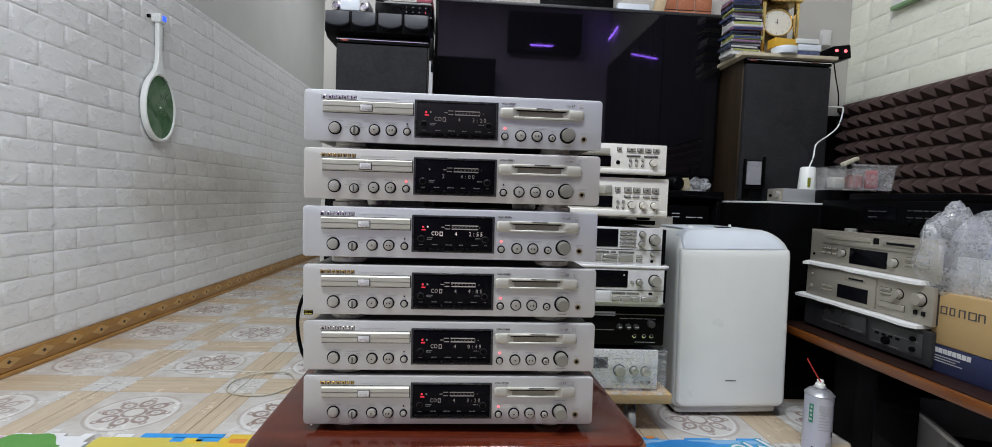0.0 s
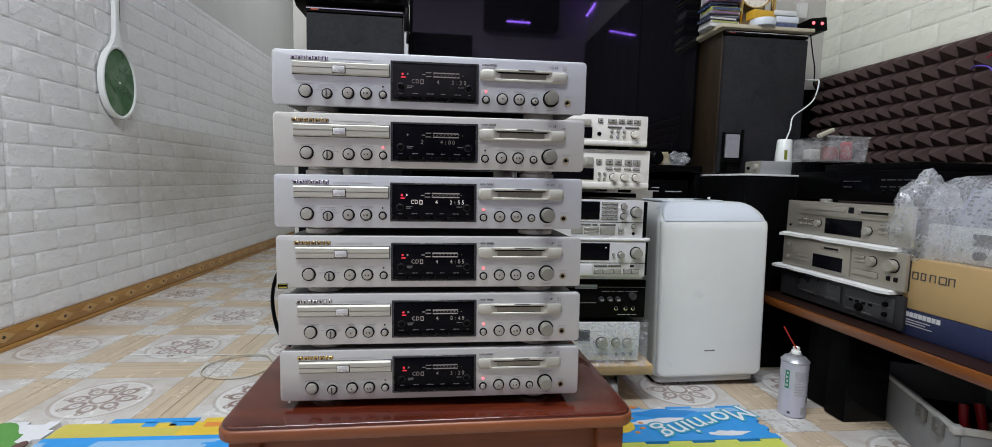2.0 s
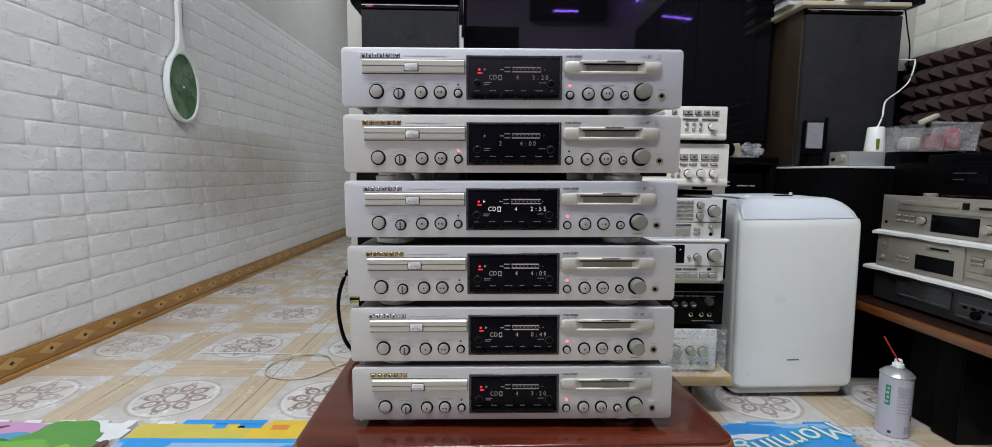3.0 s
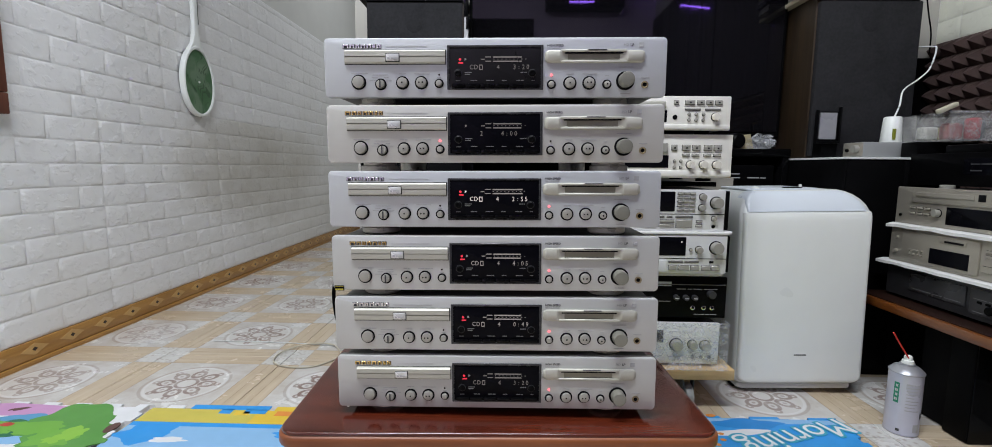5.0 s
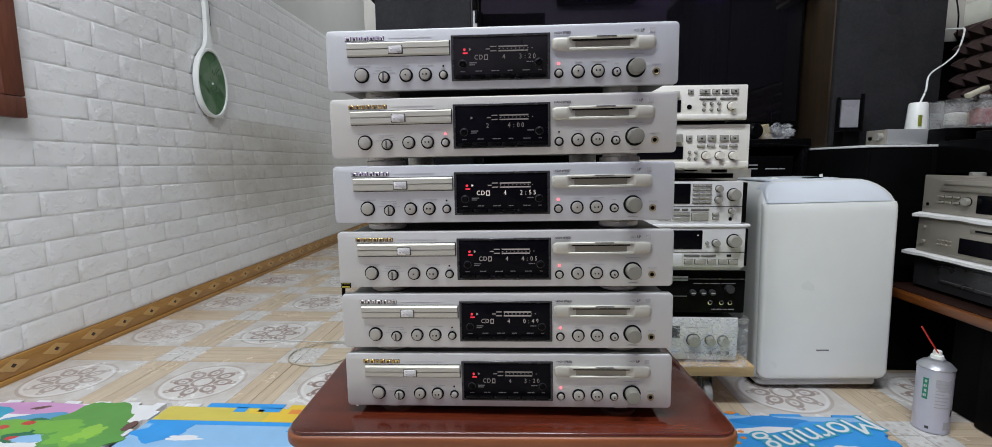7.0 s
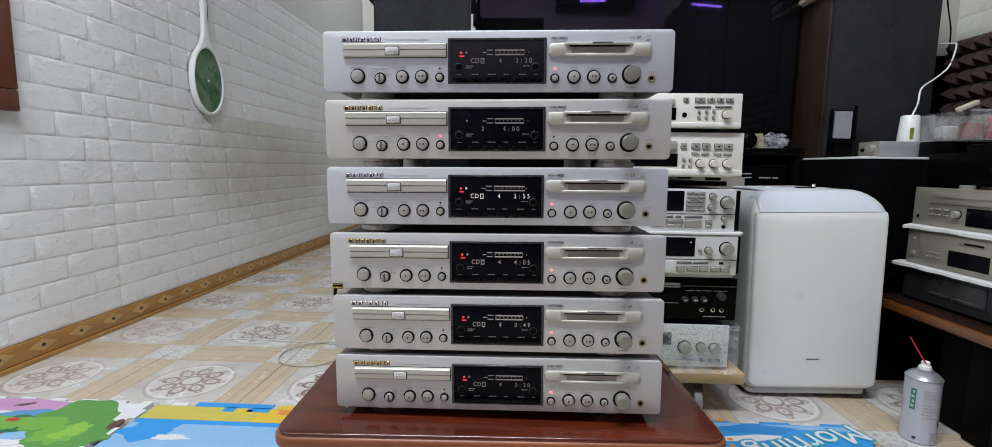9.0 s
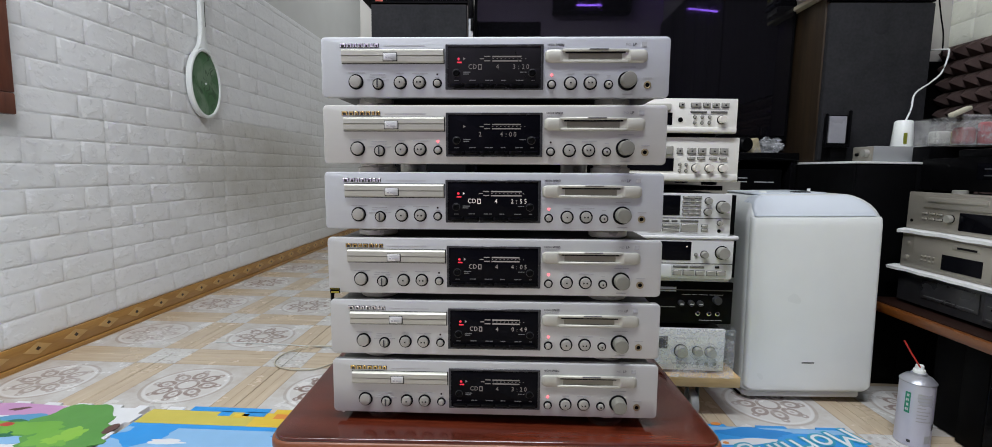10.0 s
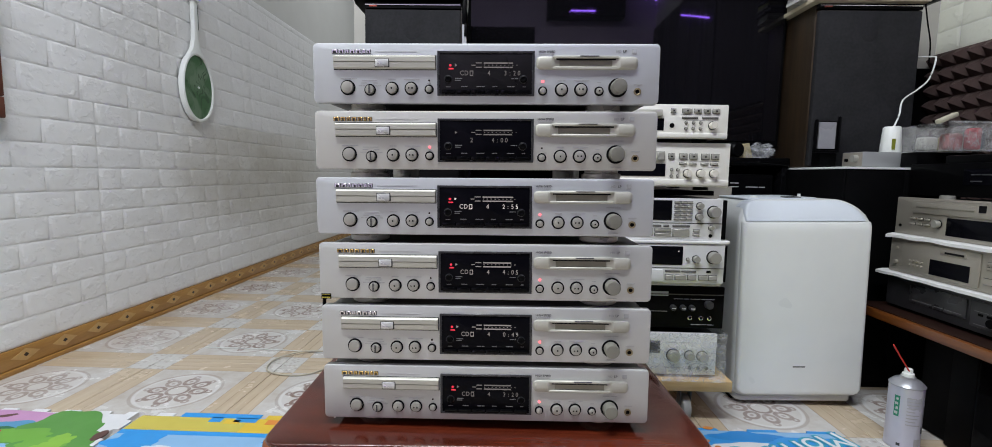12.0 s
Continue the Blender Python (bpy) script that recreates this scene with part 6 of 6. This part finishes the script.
# ---- electric swatter on the left wall ----
sw = thing("mosquito_swatter", pose(WX0 + 0.012, 1.621, 0.985), "white mosquito swatter with a green mesh hanging on the brick wall", "swatter")
bb = bmesh.new()
sect = ((0.0, 1.04), (0.018, 1.06), (0.024, 1.05), (0.026, 1.01), (0.024, 0.965), (0.014, 0.955))
loops = [[bb.verts.new((sx, 0.105 * s * math.cos(2 * math.pi * k / 48), (0.149 + 0.005 * math.sin(2 * math.pi * k / 48)) * s * math.sin(2 * math.pi * k / 48))) for k in range(48)] for sx, s in sect]
for a, c in zip(loops, loops[1:]):
    for k in range(48):
        bb.faces.new((a[k], a[(k + 1) % 48], c[(k + 1) % 48], c[k]))
bmesh.ops.recalc_face_normals(bb, faces=bb.faces)
f = Form()
f.take(bb)
part("head_ring", f, M_white, sw, "white plastic oval ring")
n = Nodes("green_mesh")
v = n.coords()
wp = n.add("VectorMath", i0=v, i1=n.add("CombineXYZ", X=0.0, Y=n.math("MULTIPLY", n.noise(v, 13.0, 1.0), 0.16), Z=0.0).outputs[0]).outputs[0]
wv = n.noise(n.add("Mapping", Vector=wp, Scale=(1.0, 26.0, 6.0)).outputs[0], 1.0, 2.0)
line = n.ramp(n.math("ABSOLUTE", n.math("SUBTRACT", wv, 0.47)), 0.004, 0.022, 1.0, 0.0)
gr = n.noise(v, 260.0, 1.0)
leaf = n.mix(n.ramp(n.noise(wp, 11.0, 2.0), 0.38, 0.62), (0.060, 0.155, 0.062), (0.155, 0.245, 0.150))
n.put(Base_Color=n.mix(n.math("MULTIPLY", line, 0.8), leaf, (0.022, 0.055, 0.022)), Roughness=0.55)
n.bump(gr, 0.6, 0.001)
part("mesh", Form().prism([(0.1015 * math.cos(radians(a)), (0.144 + 0.005 * math.sin(radians(a))) * math.sin(radians(a))) for a in range(0, 360, 10)], 0.013, 0.018, "x"), n.mat, sw, "green mesh with darker leaf shapes")
part("hub", Form().cyl((0.018, 0.0, 0.004), 0.0045, 0.004, "x", 10), M_white, sw)
part("neck", Form().prism(((-0.066, 0.128), (-0.030, 0.172), (-0.017, 0.215), (-0.0135, 0.27), (-0.0135, 0.40), (0.0135, 0.40), (0.0135, 0.27), (0.017, 0.215), (0.030, 0.172), (0.066, 0.128), (0.04, 0.146), (-0.04, 0.146)), 0.002, 0.022, "x", 0.003), M_white, sw, "white plastic grip")
part("grip_clip", Form().box(0.004, 0.018, 0.0175, 0.0225, 0.265, 0.375, 0.001), M_black, sw, "black clip along the grip")
part("hook", Form().box(-0.008, 0.030, -0.020, 0.022, 0.385, 0.425, 0.004), M_white, sw, "white hook")
part("charge_light", Form().box(0.030, 0.0325, -0.004, 0.020, 0.397, 0.420, 0.001), glow("blue_light", (0.02, 0.08, 1.0), 2.2), sw, "glowing blue light")
for dy in (-0.05,):
    part("nail", Form().cyl((-0.008, dy, 0.40), 0.008, 0.012, "x", 12), M_black, sw)

# ---- frames on the walls ----
pf = thing("picture_frame", pose(WX0 + 0.011, 0.42, 1.10), "mahogany picture frame on the brick wall", "picture frame")
for a, b_, c, d in ((-0.32, 0.32, -0.35, -0.29), (-0.32, 0.32, 0.29, 0.35), (-0.32, -0.26, -0.289, 0.289), (0.26, 0.32, -0.289, 0.289)):
    part("frame_bar", Form().box(0.0, 0.028, a, b_, c, d, 0.004), M_frame_wood, pf)
part("picture", Form().box(0.0, 0.010, -0.259, 0.259, -0.289, 0.289), M_paint, pf)
pf = thing("picture_frame", pose(WX1 - 0.010, 0.30, 1.38), "wooden picture frame on the white brick wall", "picture frame")
for a, b_, c, d in ((-0.26, 0.26, -0.26, -0.215), (-0.26, 0.26, 0.215, 0.26), (-0.26, -0.215, -0.214, 0.214), (0.215, 0.26, -0.214, 0.214)):
    part("frame_bar", Form().box(-0.028, 0.0, a, b_, c, d, 0.004), M_frame_wood, pf)
part("picture", Form().box(-0.010, 0.0, -0.214, 0.214, -0.214, 0.214), M_paint, pf)
cal = thing("wall_board", pose(WX1 - 0.011, 0.90, 1.385), "white wall board with a green lower edge", "board")
part("board", Form().box(-0.02, 0.0, -0.14, 0.14, 0.014, 0.45, 0.003), M_white, cal)
part("edge", Form().box(-0.024, 0.0, -0.142, 0.142, 0.0, 0.0135, 0.002), plain("green_edge", (0.25, 0.42, 0.22), 0.5), cal)
solid("blue_cable", Form().tube(curve_points(((1.56, 0.61, 0.972), (1.545, 0.584, 0.974), (1.54, 0.54, 0.957), (1.54, 0.505, 0.885), (1.545, 0.480, 0.812), (1.555, 0.472, 0.77))), 0.0025, 6), plain("violet_wire", (0.12, 0.08, 0.45), 0.4), "violet blue wire hanging over the foam", "cable")
solid("red_cable", Form().tube(curve_points(((1.56, 0.57, 0.995), (1.545, 0.53, 1.003), (1.54, 0.485, 0.975), (1.54, 0.455, 0.90), (1.545, 0.44, 0.80))), 0.0025, 6), plain("red_wire", (0.42, 0.03, 0.05), 0.4), "red wire lying along the foam", "cable")

# ---- violet light strips at the rear of the room, mirrored in the screen ----
M_violet = glow("violet_strip", (0.30, 0.13, 1.0), 38.0)
solid("light_strip", Form().box(0.66, 0.92, -2.412, -2.398, 2.345, 2.355, 0.002), M_violet, "short violet light strip on the rear wall", "light strip", "violet light strips")
solid("light_strip", Form().tube(((1.57, -2.50, 2.49), (1.60, -2.42, 2.54), (1.60, -2.30, 2.56)), 0.008, 8), M_violet, "short violet light strip in the rear corner", "light strip", "violet light strips")
solid("light_strip", Form().tube(((1.560, -1.63, 2.07), (1.560, -0.975, 1.84)), 0.004, 8), M_violet, "thin violet light strip on the added dark curtain", "light strip", "violet light strips")

# dark blocks added at the rear to give the screen dark shapes to mirror
solid("reflected_block_high", Form().box(0.42, 1.24, -2.598, -2.42, 2.30, 2.72, 0.004), M_matt, "high dark block standing in for a dark shape mirrored in the screen", "cupboard")
solid("reflected_block_tall", Form().box(-0.55, 0.28, -2.598, -2.20, 0.0, 2.12, 0.004), M_matt, "tall dark block standing in for a dark shape mirrored in the screen", "cupboard")
solid("reflected_block_low", Form().box(0.45, 1.45, -2.598, -2.15, 0.0, 1.35, 0.004), M_matt, "unseen low dark block added to darken the screen's reflection", "cupboard")

# ---- foam play mats ----
MT = 0.012


def mat_outline(x0, x1, y0, y1, teeth=7, deep=0.014):
    """A jigsaw mat's outline with square teeth along its far and side edges."""
    out = [(x0, y0), (x1, y0)]
    st = (y1 - y0) / (2 * teeth)
    for k in range(2 * teeth):
        e = deep if k % 2 else 0.0
        out += [(x1 - e, y0 + k * st + 0.001), (x1 - e, y0 + (k + 1) * st - 0.001)]
    st = (x1 - x0) / (2 * teeth)
    for k in range(2 * teeth):
        e = deep if k % 2 else 0.0
        out += [(x1 - k * st - 0.001, y1 - e), (x1 - (k + 1) * st + 0.001, y1 - e)]
    return out


def mat_paint(name, c):
    return plain(name, c, 0.55, 0, 0.06, 25, 0.0004)


P_blue, P_sky, P_yellow, P_green, P_leaf = mat_paint("mat_blue", (0.03, 0.30, 0.72)), mat_paint("mat_sky", (0.25, 0.47, 0.72)), mat_paint("mat_yellow", (0.72, 0.50, 0.05)), mat_paint("mat_green", (0.10, 0.30, 0.06)), mat_paint("mat_leaf", (0.16, 0.40, 0.055))
P_pink, P_white, P_deep, P_red, P_orange, P_teal = mat_paint("mat_pink", (0.55, 0.29, 0.50)), mat_paint("mat_white", (0.72, 0.73, 0.74)), mat_paint("mat_deep_blue", (0.02, 0.24, 0.62)), mat_paint("mat_red", (0.50, 0.05, 0.04)), mat_paint("mat_orange", (0.70, 0.25, 0.05)), mat_paint("mat_teal", (0.04, 0.34, 0.50))
P_blue_soft = mat_paint("mat_soft_blue", (0.09, 0.30, 0.50))
P_dark, P_lime, P_brown = mat_paint("mat_dark_green", (0.02, 0.15, 0.07)), mat_paint("mat_lime", (0.25, 0.50, 0.06)), mat_paint("mat_brown", (0.12, 0.06, 0.05))


layer = [4]


def blot(mat, x, y, rx, ry, paint, level, seed, rough=0.22, turn=0):
    """A printed shape with a wavy outline, lying on a mat."""
    layer[0] += 1
    pts = []
    for k in range(36):
        a = 2 * math.pi * k / 36
        r = 1 + rough * noise.noise(Vector((math.cos(a) * 2.2, math.sin(a) * 2.2, seed * 3.7)))
        px, py = rx * r * math.cos(a), ry * r * math.sin(a)
        c, s_ = math.cos(radians(turn)), math.sin(radians(turn))
        pts.append((x + px * c - py * s_, y + px * s_ + py * c))
    return part("print", Form().prism(pts, MT - 0.001, MT + 0.00007 * layer[0], "z"), paint, mat)


M1 = thing("play_mat", pose(0, 0, 0), "foam play mat printed with green trees and pink ground", "play mat", "jigsaw play mats")
part("sheet", Form().prism(mat_outline(-1.398, -0.842, -0.06, 0.505), 0.0, MT, "z", 0.0), P_white, M1)
blot(M1, -1.17, 0.465, 0.17, 0.030, P_pink, 1, 1, 0.15)
blot(M1, -1.275, 0.43, 0.07, 0.045, P_teal, 2, 2, 0.3)
blot(M1, -1.155, 0.468, 0.022, 0.007, P_brown, 2, 13, 0.4, 20)
blot(M1, -1.11, 0.405, 0.085, 0.040, P_blue_soft, 3, 12, 0.2, 8)
blot(M1, -1.09, 0.375, 0.075, 0.042, P_dark, 3, 3)
blot(M1, -1.145, 0.365, 0.075, 0.045, P_leaf, 4, 4)
blot(M1, -1.09, 0.395, 0.035, 0.016, P_leaf, 4, 14, 0.2, 10)
blot(M1, -1.075, 0.338, 0.040, 0.022, P_dark, 4, 15)
for k, (x, y) in enumerate(((-1.156, 0.377), (-1.112, 0.397), (-1.084, 0.334), (-1.20, 0.34))):
    blot(M1, x, y, 0.016, 0.009, P_red, 5, k, 0.2)
blot(M1, -0.985, 0.405, 0.095, 0.085, P_green, 2, 5, 0.35)
blot(M1, -0.915, 0.37, 0.055, 0.070, P_green, 2, 16, 0.35)
blot(M1, -1.025, 0.385, 0.055, 0.033, P_leaf, 3, 6, 0.35)
blot(M1, -1.035, 0.335, 0.045, 0.016, P_sky, 4, 10, 0.4, 10)
blot(M1, -0.93, 0.335, 0.090, 0.055, P_green, 4, 7, 0.4)
blot(M1, -0.955, 0.345, 0.055, 0.035, P_leaf, 5, 17, 0.4)
blot(M1, -0.925, 0.368, 0.026, 0.030, P_lime, 6, 8, 0.6)
blot(M1, -0.948, 0.342, 0.022, 0.016, P_lime, 6, 18, 0.6)
blot(M1, -0.862, 0.395, 0.012, 0.022, P_brown, 2, 11, 0.3)
blot(M1, -1.045, 0.305, 0.05, 0.012, P_white, 2, 19, 0.3)
layer[0] = 4
M2 = thing("play_mat", pose(0, 0, 0), "foam play mat printed with blue sky and a yellow border", "play mat", "jigsaw play mats")
part("sheet", Form().prism(mat_outline(-0.836, -0.280, -0.06, 0.492), 0.0, MT, "z", 0.0), P_sky, M2)
part("print", Form().box(-0.834, -0.565, 0.4255, 0.488, MT - 0.001, MT + 0.0004), mat_paint("mat_olive", (0.58, 0.49, 0.09)), M2)
part("print", Form().box(-0.565, -0.282, 0.425, 0.488, MT - 0.001, MT + 0.0003), P_yellow, M2)
part("print", Form().box(-0.834, -0.282, 0.408, 0.4245, MT - 0.001, MT + 0.0002), P_blue, M2)
for x0, x1, y0, y1, pt in ((-0.74, -0.545, 0.487, 0.508, P_blue), (-0.66, -0.63, 0.468, 0.49, P_blue), (-0.60, -0.545, 0.470, 0.49, P_blue), (-0.62, -0.585, 0.462, 0.480, P_yellow), (-0.53, -0.30, 0.487, 0.506, P_yellow), (-0.52, -0.48, 0.463, 0.484, P_orange), (-0.41, -0.36, 0.470, 0.487, P_orange), (-0.80, -0.76, 0.488, 0.503, P_white)):
    part("print", Form().box(x0, x1, y0, y1, MT - 0.001, MT + 0.0007), pt, M2)
blot(M2, -0.77, 0.38, 0.06, 0.045, P_blue, 1, 21, 0.4)
blot(M2, -0.70, 0.352, 0.035, 0.010, P_white, 1, 22, 0.5)
blot(M2, -0.42, 0.385, 0.06, 0.018, P_blue, 2, 23, 0.5)
blot(M2, -0.47, 0.27, 0.05, 0.03, P_yellow, 1, 24, 0.3)
part("print", Form().box(-0.545, -0.425, 0.298, 0.306, MT - 0.001, MT + 0.0009), P_brown, M2)
M3 = thing("play_mat", pose(0, 0, 0), "plain blue foam play mat under the low table", "play mat", "jigsaw play mats")
part("sheet", Form().prism(mat_outline(-0.274, 0.276, -0.06, 0.505), 0.0, MT, "z", 0.0), P_sky, M3)
layer[0] = 2
M4 = thing("play_mat", pose(0, 0, 0), "blue foam play mat printed with a white word", "play mat", "jigsaw play mats")
part("sheet", Form().prism(mat_outline(0.282, 0.850, 0.344, 0.512, 4, 0.010), 0.0, MT, "z", 0.0), P_blue, M4)
part("print", Form().box(0.284, 0.838, 0.480, 0.500, MT - 0.001, MT + 0.0002), P_sky, M4)
blot(M4, 0.62, 0.478, 0.085, 0.022, P_deep, 2, 31, 0.4)
blot(M4, 0.58, 0.438, 0.075, 0.012, P_white, 2, 32, 0.4, 6)
blot(M4, 0.475, 0.42, 0.040, 0.034, P_yellow, 2, 33, 0.1)
for k, (x, y) in enumerate(((0.52, 0.455), (0.535, 0.43), (0.53, 0.405), (0.51, 0.385))):
    blot(M4, x, y, 0.007, 0.005, P_orange, 3, 40 + k, 0.1)
blot(M4, 0.735, 0.372, 0.05, 0.011, P_white, 2, 34, 0.5)
for k, dx in enumerate((0.47, 0.505, 0.545)):
    blot(M4, dx, 0.512, 0.012, 0.007, (P_brown, P_yellow, P_orange)[k], 3, 50 + k, 0.1)
word = lettering("Morning", 0.092, 0.0002)
part("word", moved(moved(word, 0, 0, 0, -90), 0.708, 0.428, MT + 0.0016, 0, 0, 201), P_white, M4, "white printed word")
for ox, oz in ((0.005, 0.0), (-0.005, 0.0), (0.0, 0.006), (0.0, -0.006), (0.004, -0.005), (-0.004, 0.005), (0.004, 0.005), (-0.004, -0.005)):
    word = lettering("Morning", 0.092, 0.0002)
    for v in word.bm.verts:
        v.co.x, v.co.z = v.co.x + ox, v.co.z + oz
    part("word_outline", moved(moved(word, 0, 0, 0, -90), 0.708, 0.428, MT + 0.0012 + 0.00003 * (ox * 1000 + oz * 170), 0, 0, 201), P_teal, M4, "teal outline of the word")
M5 = thing("play_mat", pose(0, 0, 0), "yellow green foam play mat edge", "play mat", "jigsaw play mats")
part("sheet", Form().prism(mat_outline(0.282, 0.850, -0.06, 0.342, 5, 0.010), 0.0, MT, "z", 0.0), mat_paint("mat_yellow_green", (0.55, 0.62, 0.10)), M5)

# Black panel added to darken the wall corner behind the loudspeaker.
solid("corner_panel", Form().box(1.375, 1.60, BACK - 0.022, BACK - 0.002, 0.30, 1.03, 0.004), M_matt, "matt black panel added in the corner behind the loudspeaker", "acoustic panel")

# unseen dark curtain added along the side wall to darken the screen's reflection
fold = [(1.582 + 0.013 * math.sin(k * 1.25) + 0.003 * math.sin(k * 2.9), -2.55 + 1.65 * k / 90) for k in range(91)]
solid("curtain", Form().prism(fold + [(1.606, -0.90), (1.606, -2.55)], 0.02, 2.2, "z"), plain("reflection_darkener_cloth", (0.036, 0.030, 0.046), 0.9, 0, 0.3, 40), "unseen dark curtain added to darken the screen's reflection", "curtain")
fold = [(1.582 + 0.013 * math.sin(k * 1.25), -0.89 + 1.04 * k / 56) for k in range(57)]
solid("curtain", Form().prism(fold + [(1.606, 0.15), (1.606, -0.89)], 1.09, 2.2, "z"), bpy.data.materials["reflection_darkener_cloth"], "unseen short dark curtain added above the foam to darken the screen's reflection", "curtain")

# ---- pieces of floor and walls ----
def tile_mesh(x0, x1, y0, y1):
    """A tile of a 0.4 m module about the origin, cut to the given extent."""
    g = 0.0008
    f = Form().box(x0 + g, x1 - g, y0 + g, y1 - g, -0.008, 0.0, 0.0009, 1)
    me = finish(f, M_tile)
    return me


full_tile = tile_mesh(-0.2, 0.2, -0.2, 0.2)
left_tile = tile_mesh(-0.158, 0.2, -0.2, 0.2)
for i in range(8):
    for j in range(-7, 12):
        ob = new("tile", left_tile if i == 0 else full_tile)
        ob.location = (-1.26 + 0.4 * i, 0.65 + 0.4 * j, 0.0)
        ob.parent = floor


def brick_mesh(w, h, paint, deep=0.005, face=1):
    """An embossed brick on a wall, its back in the plane x = 0; face tells the side that it looks to."""
    bb = bmesh.new()
    rings = []
    for x, near, off, dz in ((0.0, 0.0004, 0.0004, 0.0004), (0.70, 0.0085, 0.0030, 0.0034), (0.95, 0.0130, 0.0085, 0.0075), (1.0, 0.0240, 0.0200, 0.0170)):
        rings.append([bb.verts.new((face * deep * x, y, z)) for y, z in ((near, dz), (w - off, dz), (w - off, h - dz), (near, h - dz))])
    for a, b in zip(rings, rings[1:]):
        for k in range(4):
            bb.faces.new((a[k], a[(k + 1) % 4], b[(k + 1) % 4], b[k]))
    bb.faces.new(rings[-1])
    bmesh.ops.recalc_face_normals(bb, faces=bb.faces)
    if sum(f.normal.x for f in bb.faces) * face < 0:
        bmesh.ops.reverse_faces(bb, faces=bb.faces)
    me = bpy.data.meshes.new("brick")
    bb.to_mesh(me)
    bb.free()
    me.polygons.foreach_set("use_smooth", [True] * len(me.polygons))
    me.materials.append(paint)
    return me


made = {}


def lay(wall, paint, plane, face, y0, y1, z0, z1, pitch, seam, panel, half, split, label):
    """Courses in running bond on panels of one width, whose pattern begins anew at each seam; past split they are joined into one part."""
    joined = Form()
    r = 0
    while z0 + r * pitch < z1 - 0.012:
        h = min(pitch, z1 - z0 - r * pitch)
        cuts = []
        for m in range(-6, 9):
            cuts += [round(seam + m * panel + j * half, 4) for j in range(7) if j == 0 or j % 2 == (r + 1) % 2]
        for ya, yb in zip(cuts, cuts[1:]):
            if yb <= y0 + 0.02 or ya >= y1 - 0.02:
                continue
            ya, yb = max(ya, y0), min(yb, y1)
            key_ = (round(yb - ya, 3), round(h, 4), face, paint.name)
            if key_ not in made:
                made[key_] = brick_mesh(yb - ya, h, paint, 0.0030, face)
            if ya > split:
                n0 = len(joined.bm.verts)
                joined.bm.from_mesh(made[key_])
                joined.bm.verts.ensure_lookup_table()
                for v in joined.bm.verts[n0:]:
                    v.co += Vector((plane, ya, z0 + r * pitch))
                continue
            ob = new("brick", made[key_])
            ob.location = (plane, ya, z0 + r * pitch)
            ob.parent = wall
        r += 1
    if joined.bm.verts:
        tagged(part("brick", joined, paint, wall, label), kind="stuff")


solid("brick_panel_backing", Form().box(WX0 + 0.0005, WX0 + 0.003, 0.3, 5.1, 0.074, 1.566), M_panel_base, "white foam brick wall panel backing", "wall panel", kind="structure")
solid("brick_panel_backing", Form().box(WX1 - 0.003, WX1 - 0.0005, -0.4, BACK - 0.001, 0.95, 2.3), M_panel_base, "white foam brick wall panel backing", "wall panel", kind="structure")
lay(wall_left, M_brick, WX0 + 0.003, 1, 0.45, 5.0, 0.842, 1.566, 0.0863, 1.417, 0.710, 0.105, 2.1, "far white embossed bricks")
lay(wall_left, M_brick_low, WX0 + 0.003, 1, 0.45, 5.0, 0.0755, 0.842, 0.07665, 1.077, 0.700, 0.1, 2.1, "far embossed bricks with a darker, browner patch")
lay(wall_right, M_brick_cream, WX1 - 0.003, -1, -0.2, BACK - 0.002, 1.0795, 1.70, 0.0785, 1.174, 0.700, 0.1, 9.0, "")

# inlays of the skirting
light_mesh = finish(Form().prism(((0.0, -0.019), (0.045, 0.0), (0.0, 0.019), (-0.045, 0.0)), 0.0, 0.0012, "x"), M_skirt_light)
dark_mesh = finish(Form().prism(((0.0, -0.0065), (0.0085, 0.0), (0.0, 0.0065), (-0.0085, 0.0)), 0.0, 0.0020, "x"), M_skirt_dark)
for k in range(34):
    for me, nm in ((light_mesh, "inlay"), (dark_mesh, "inlay")):
        ob = new(nm, me)
        ob.location = (WX0 + 0.0111, 0.375 + 0.13 * k, 0.046)
        ob.parent = skirting
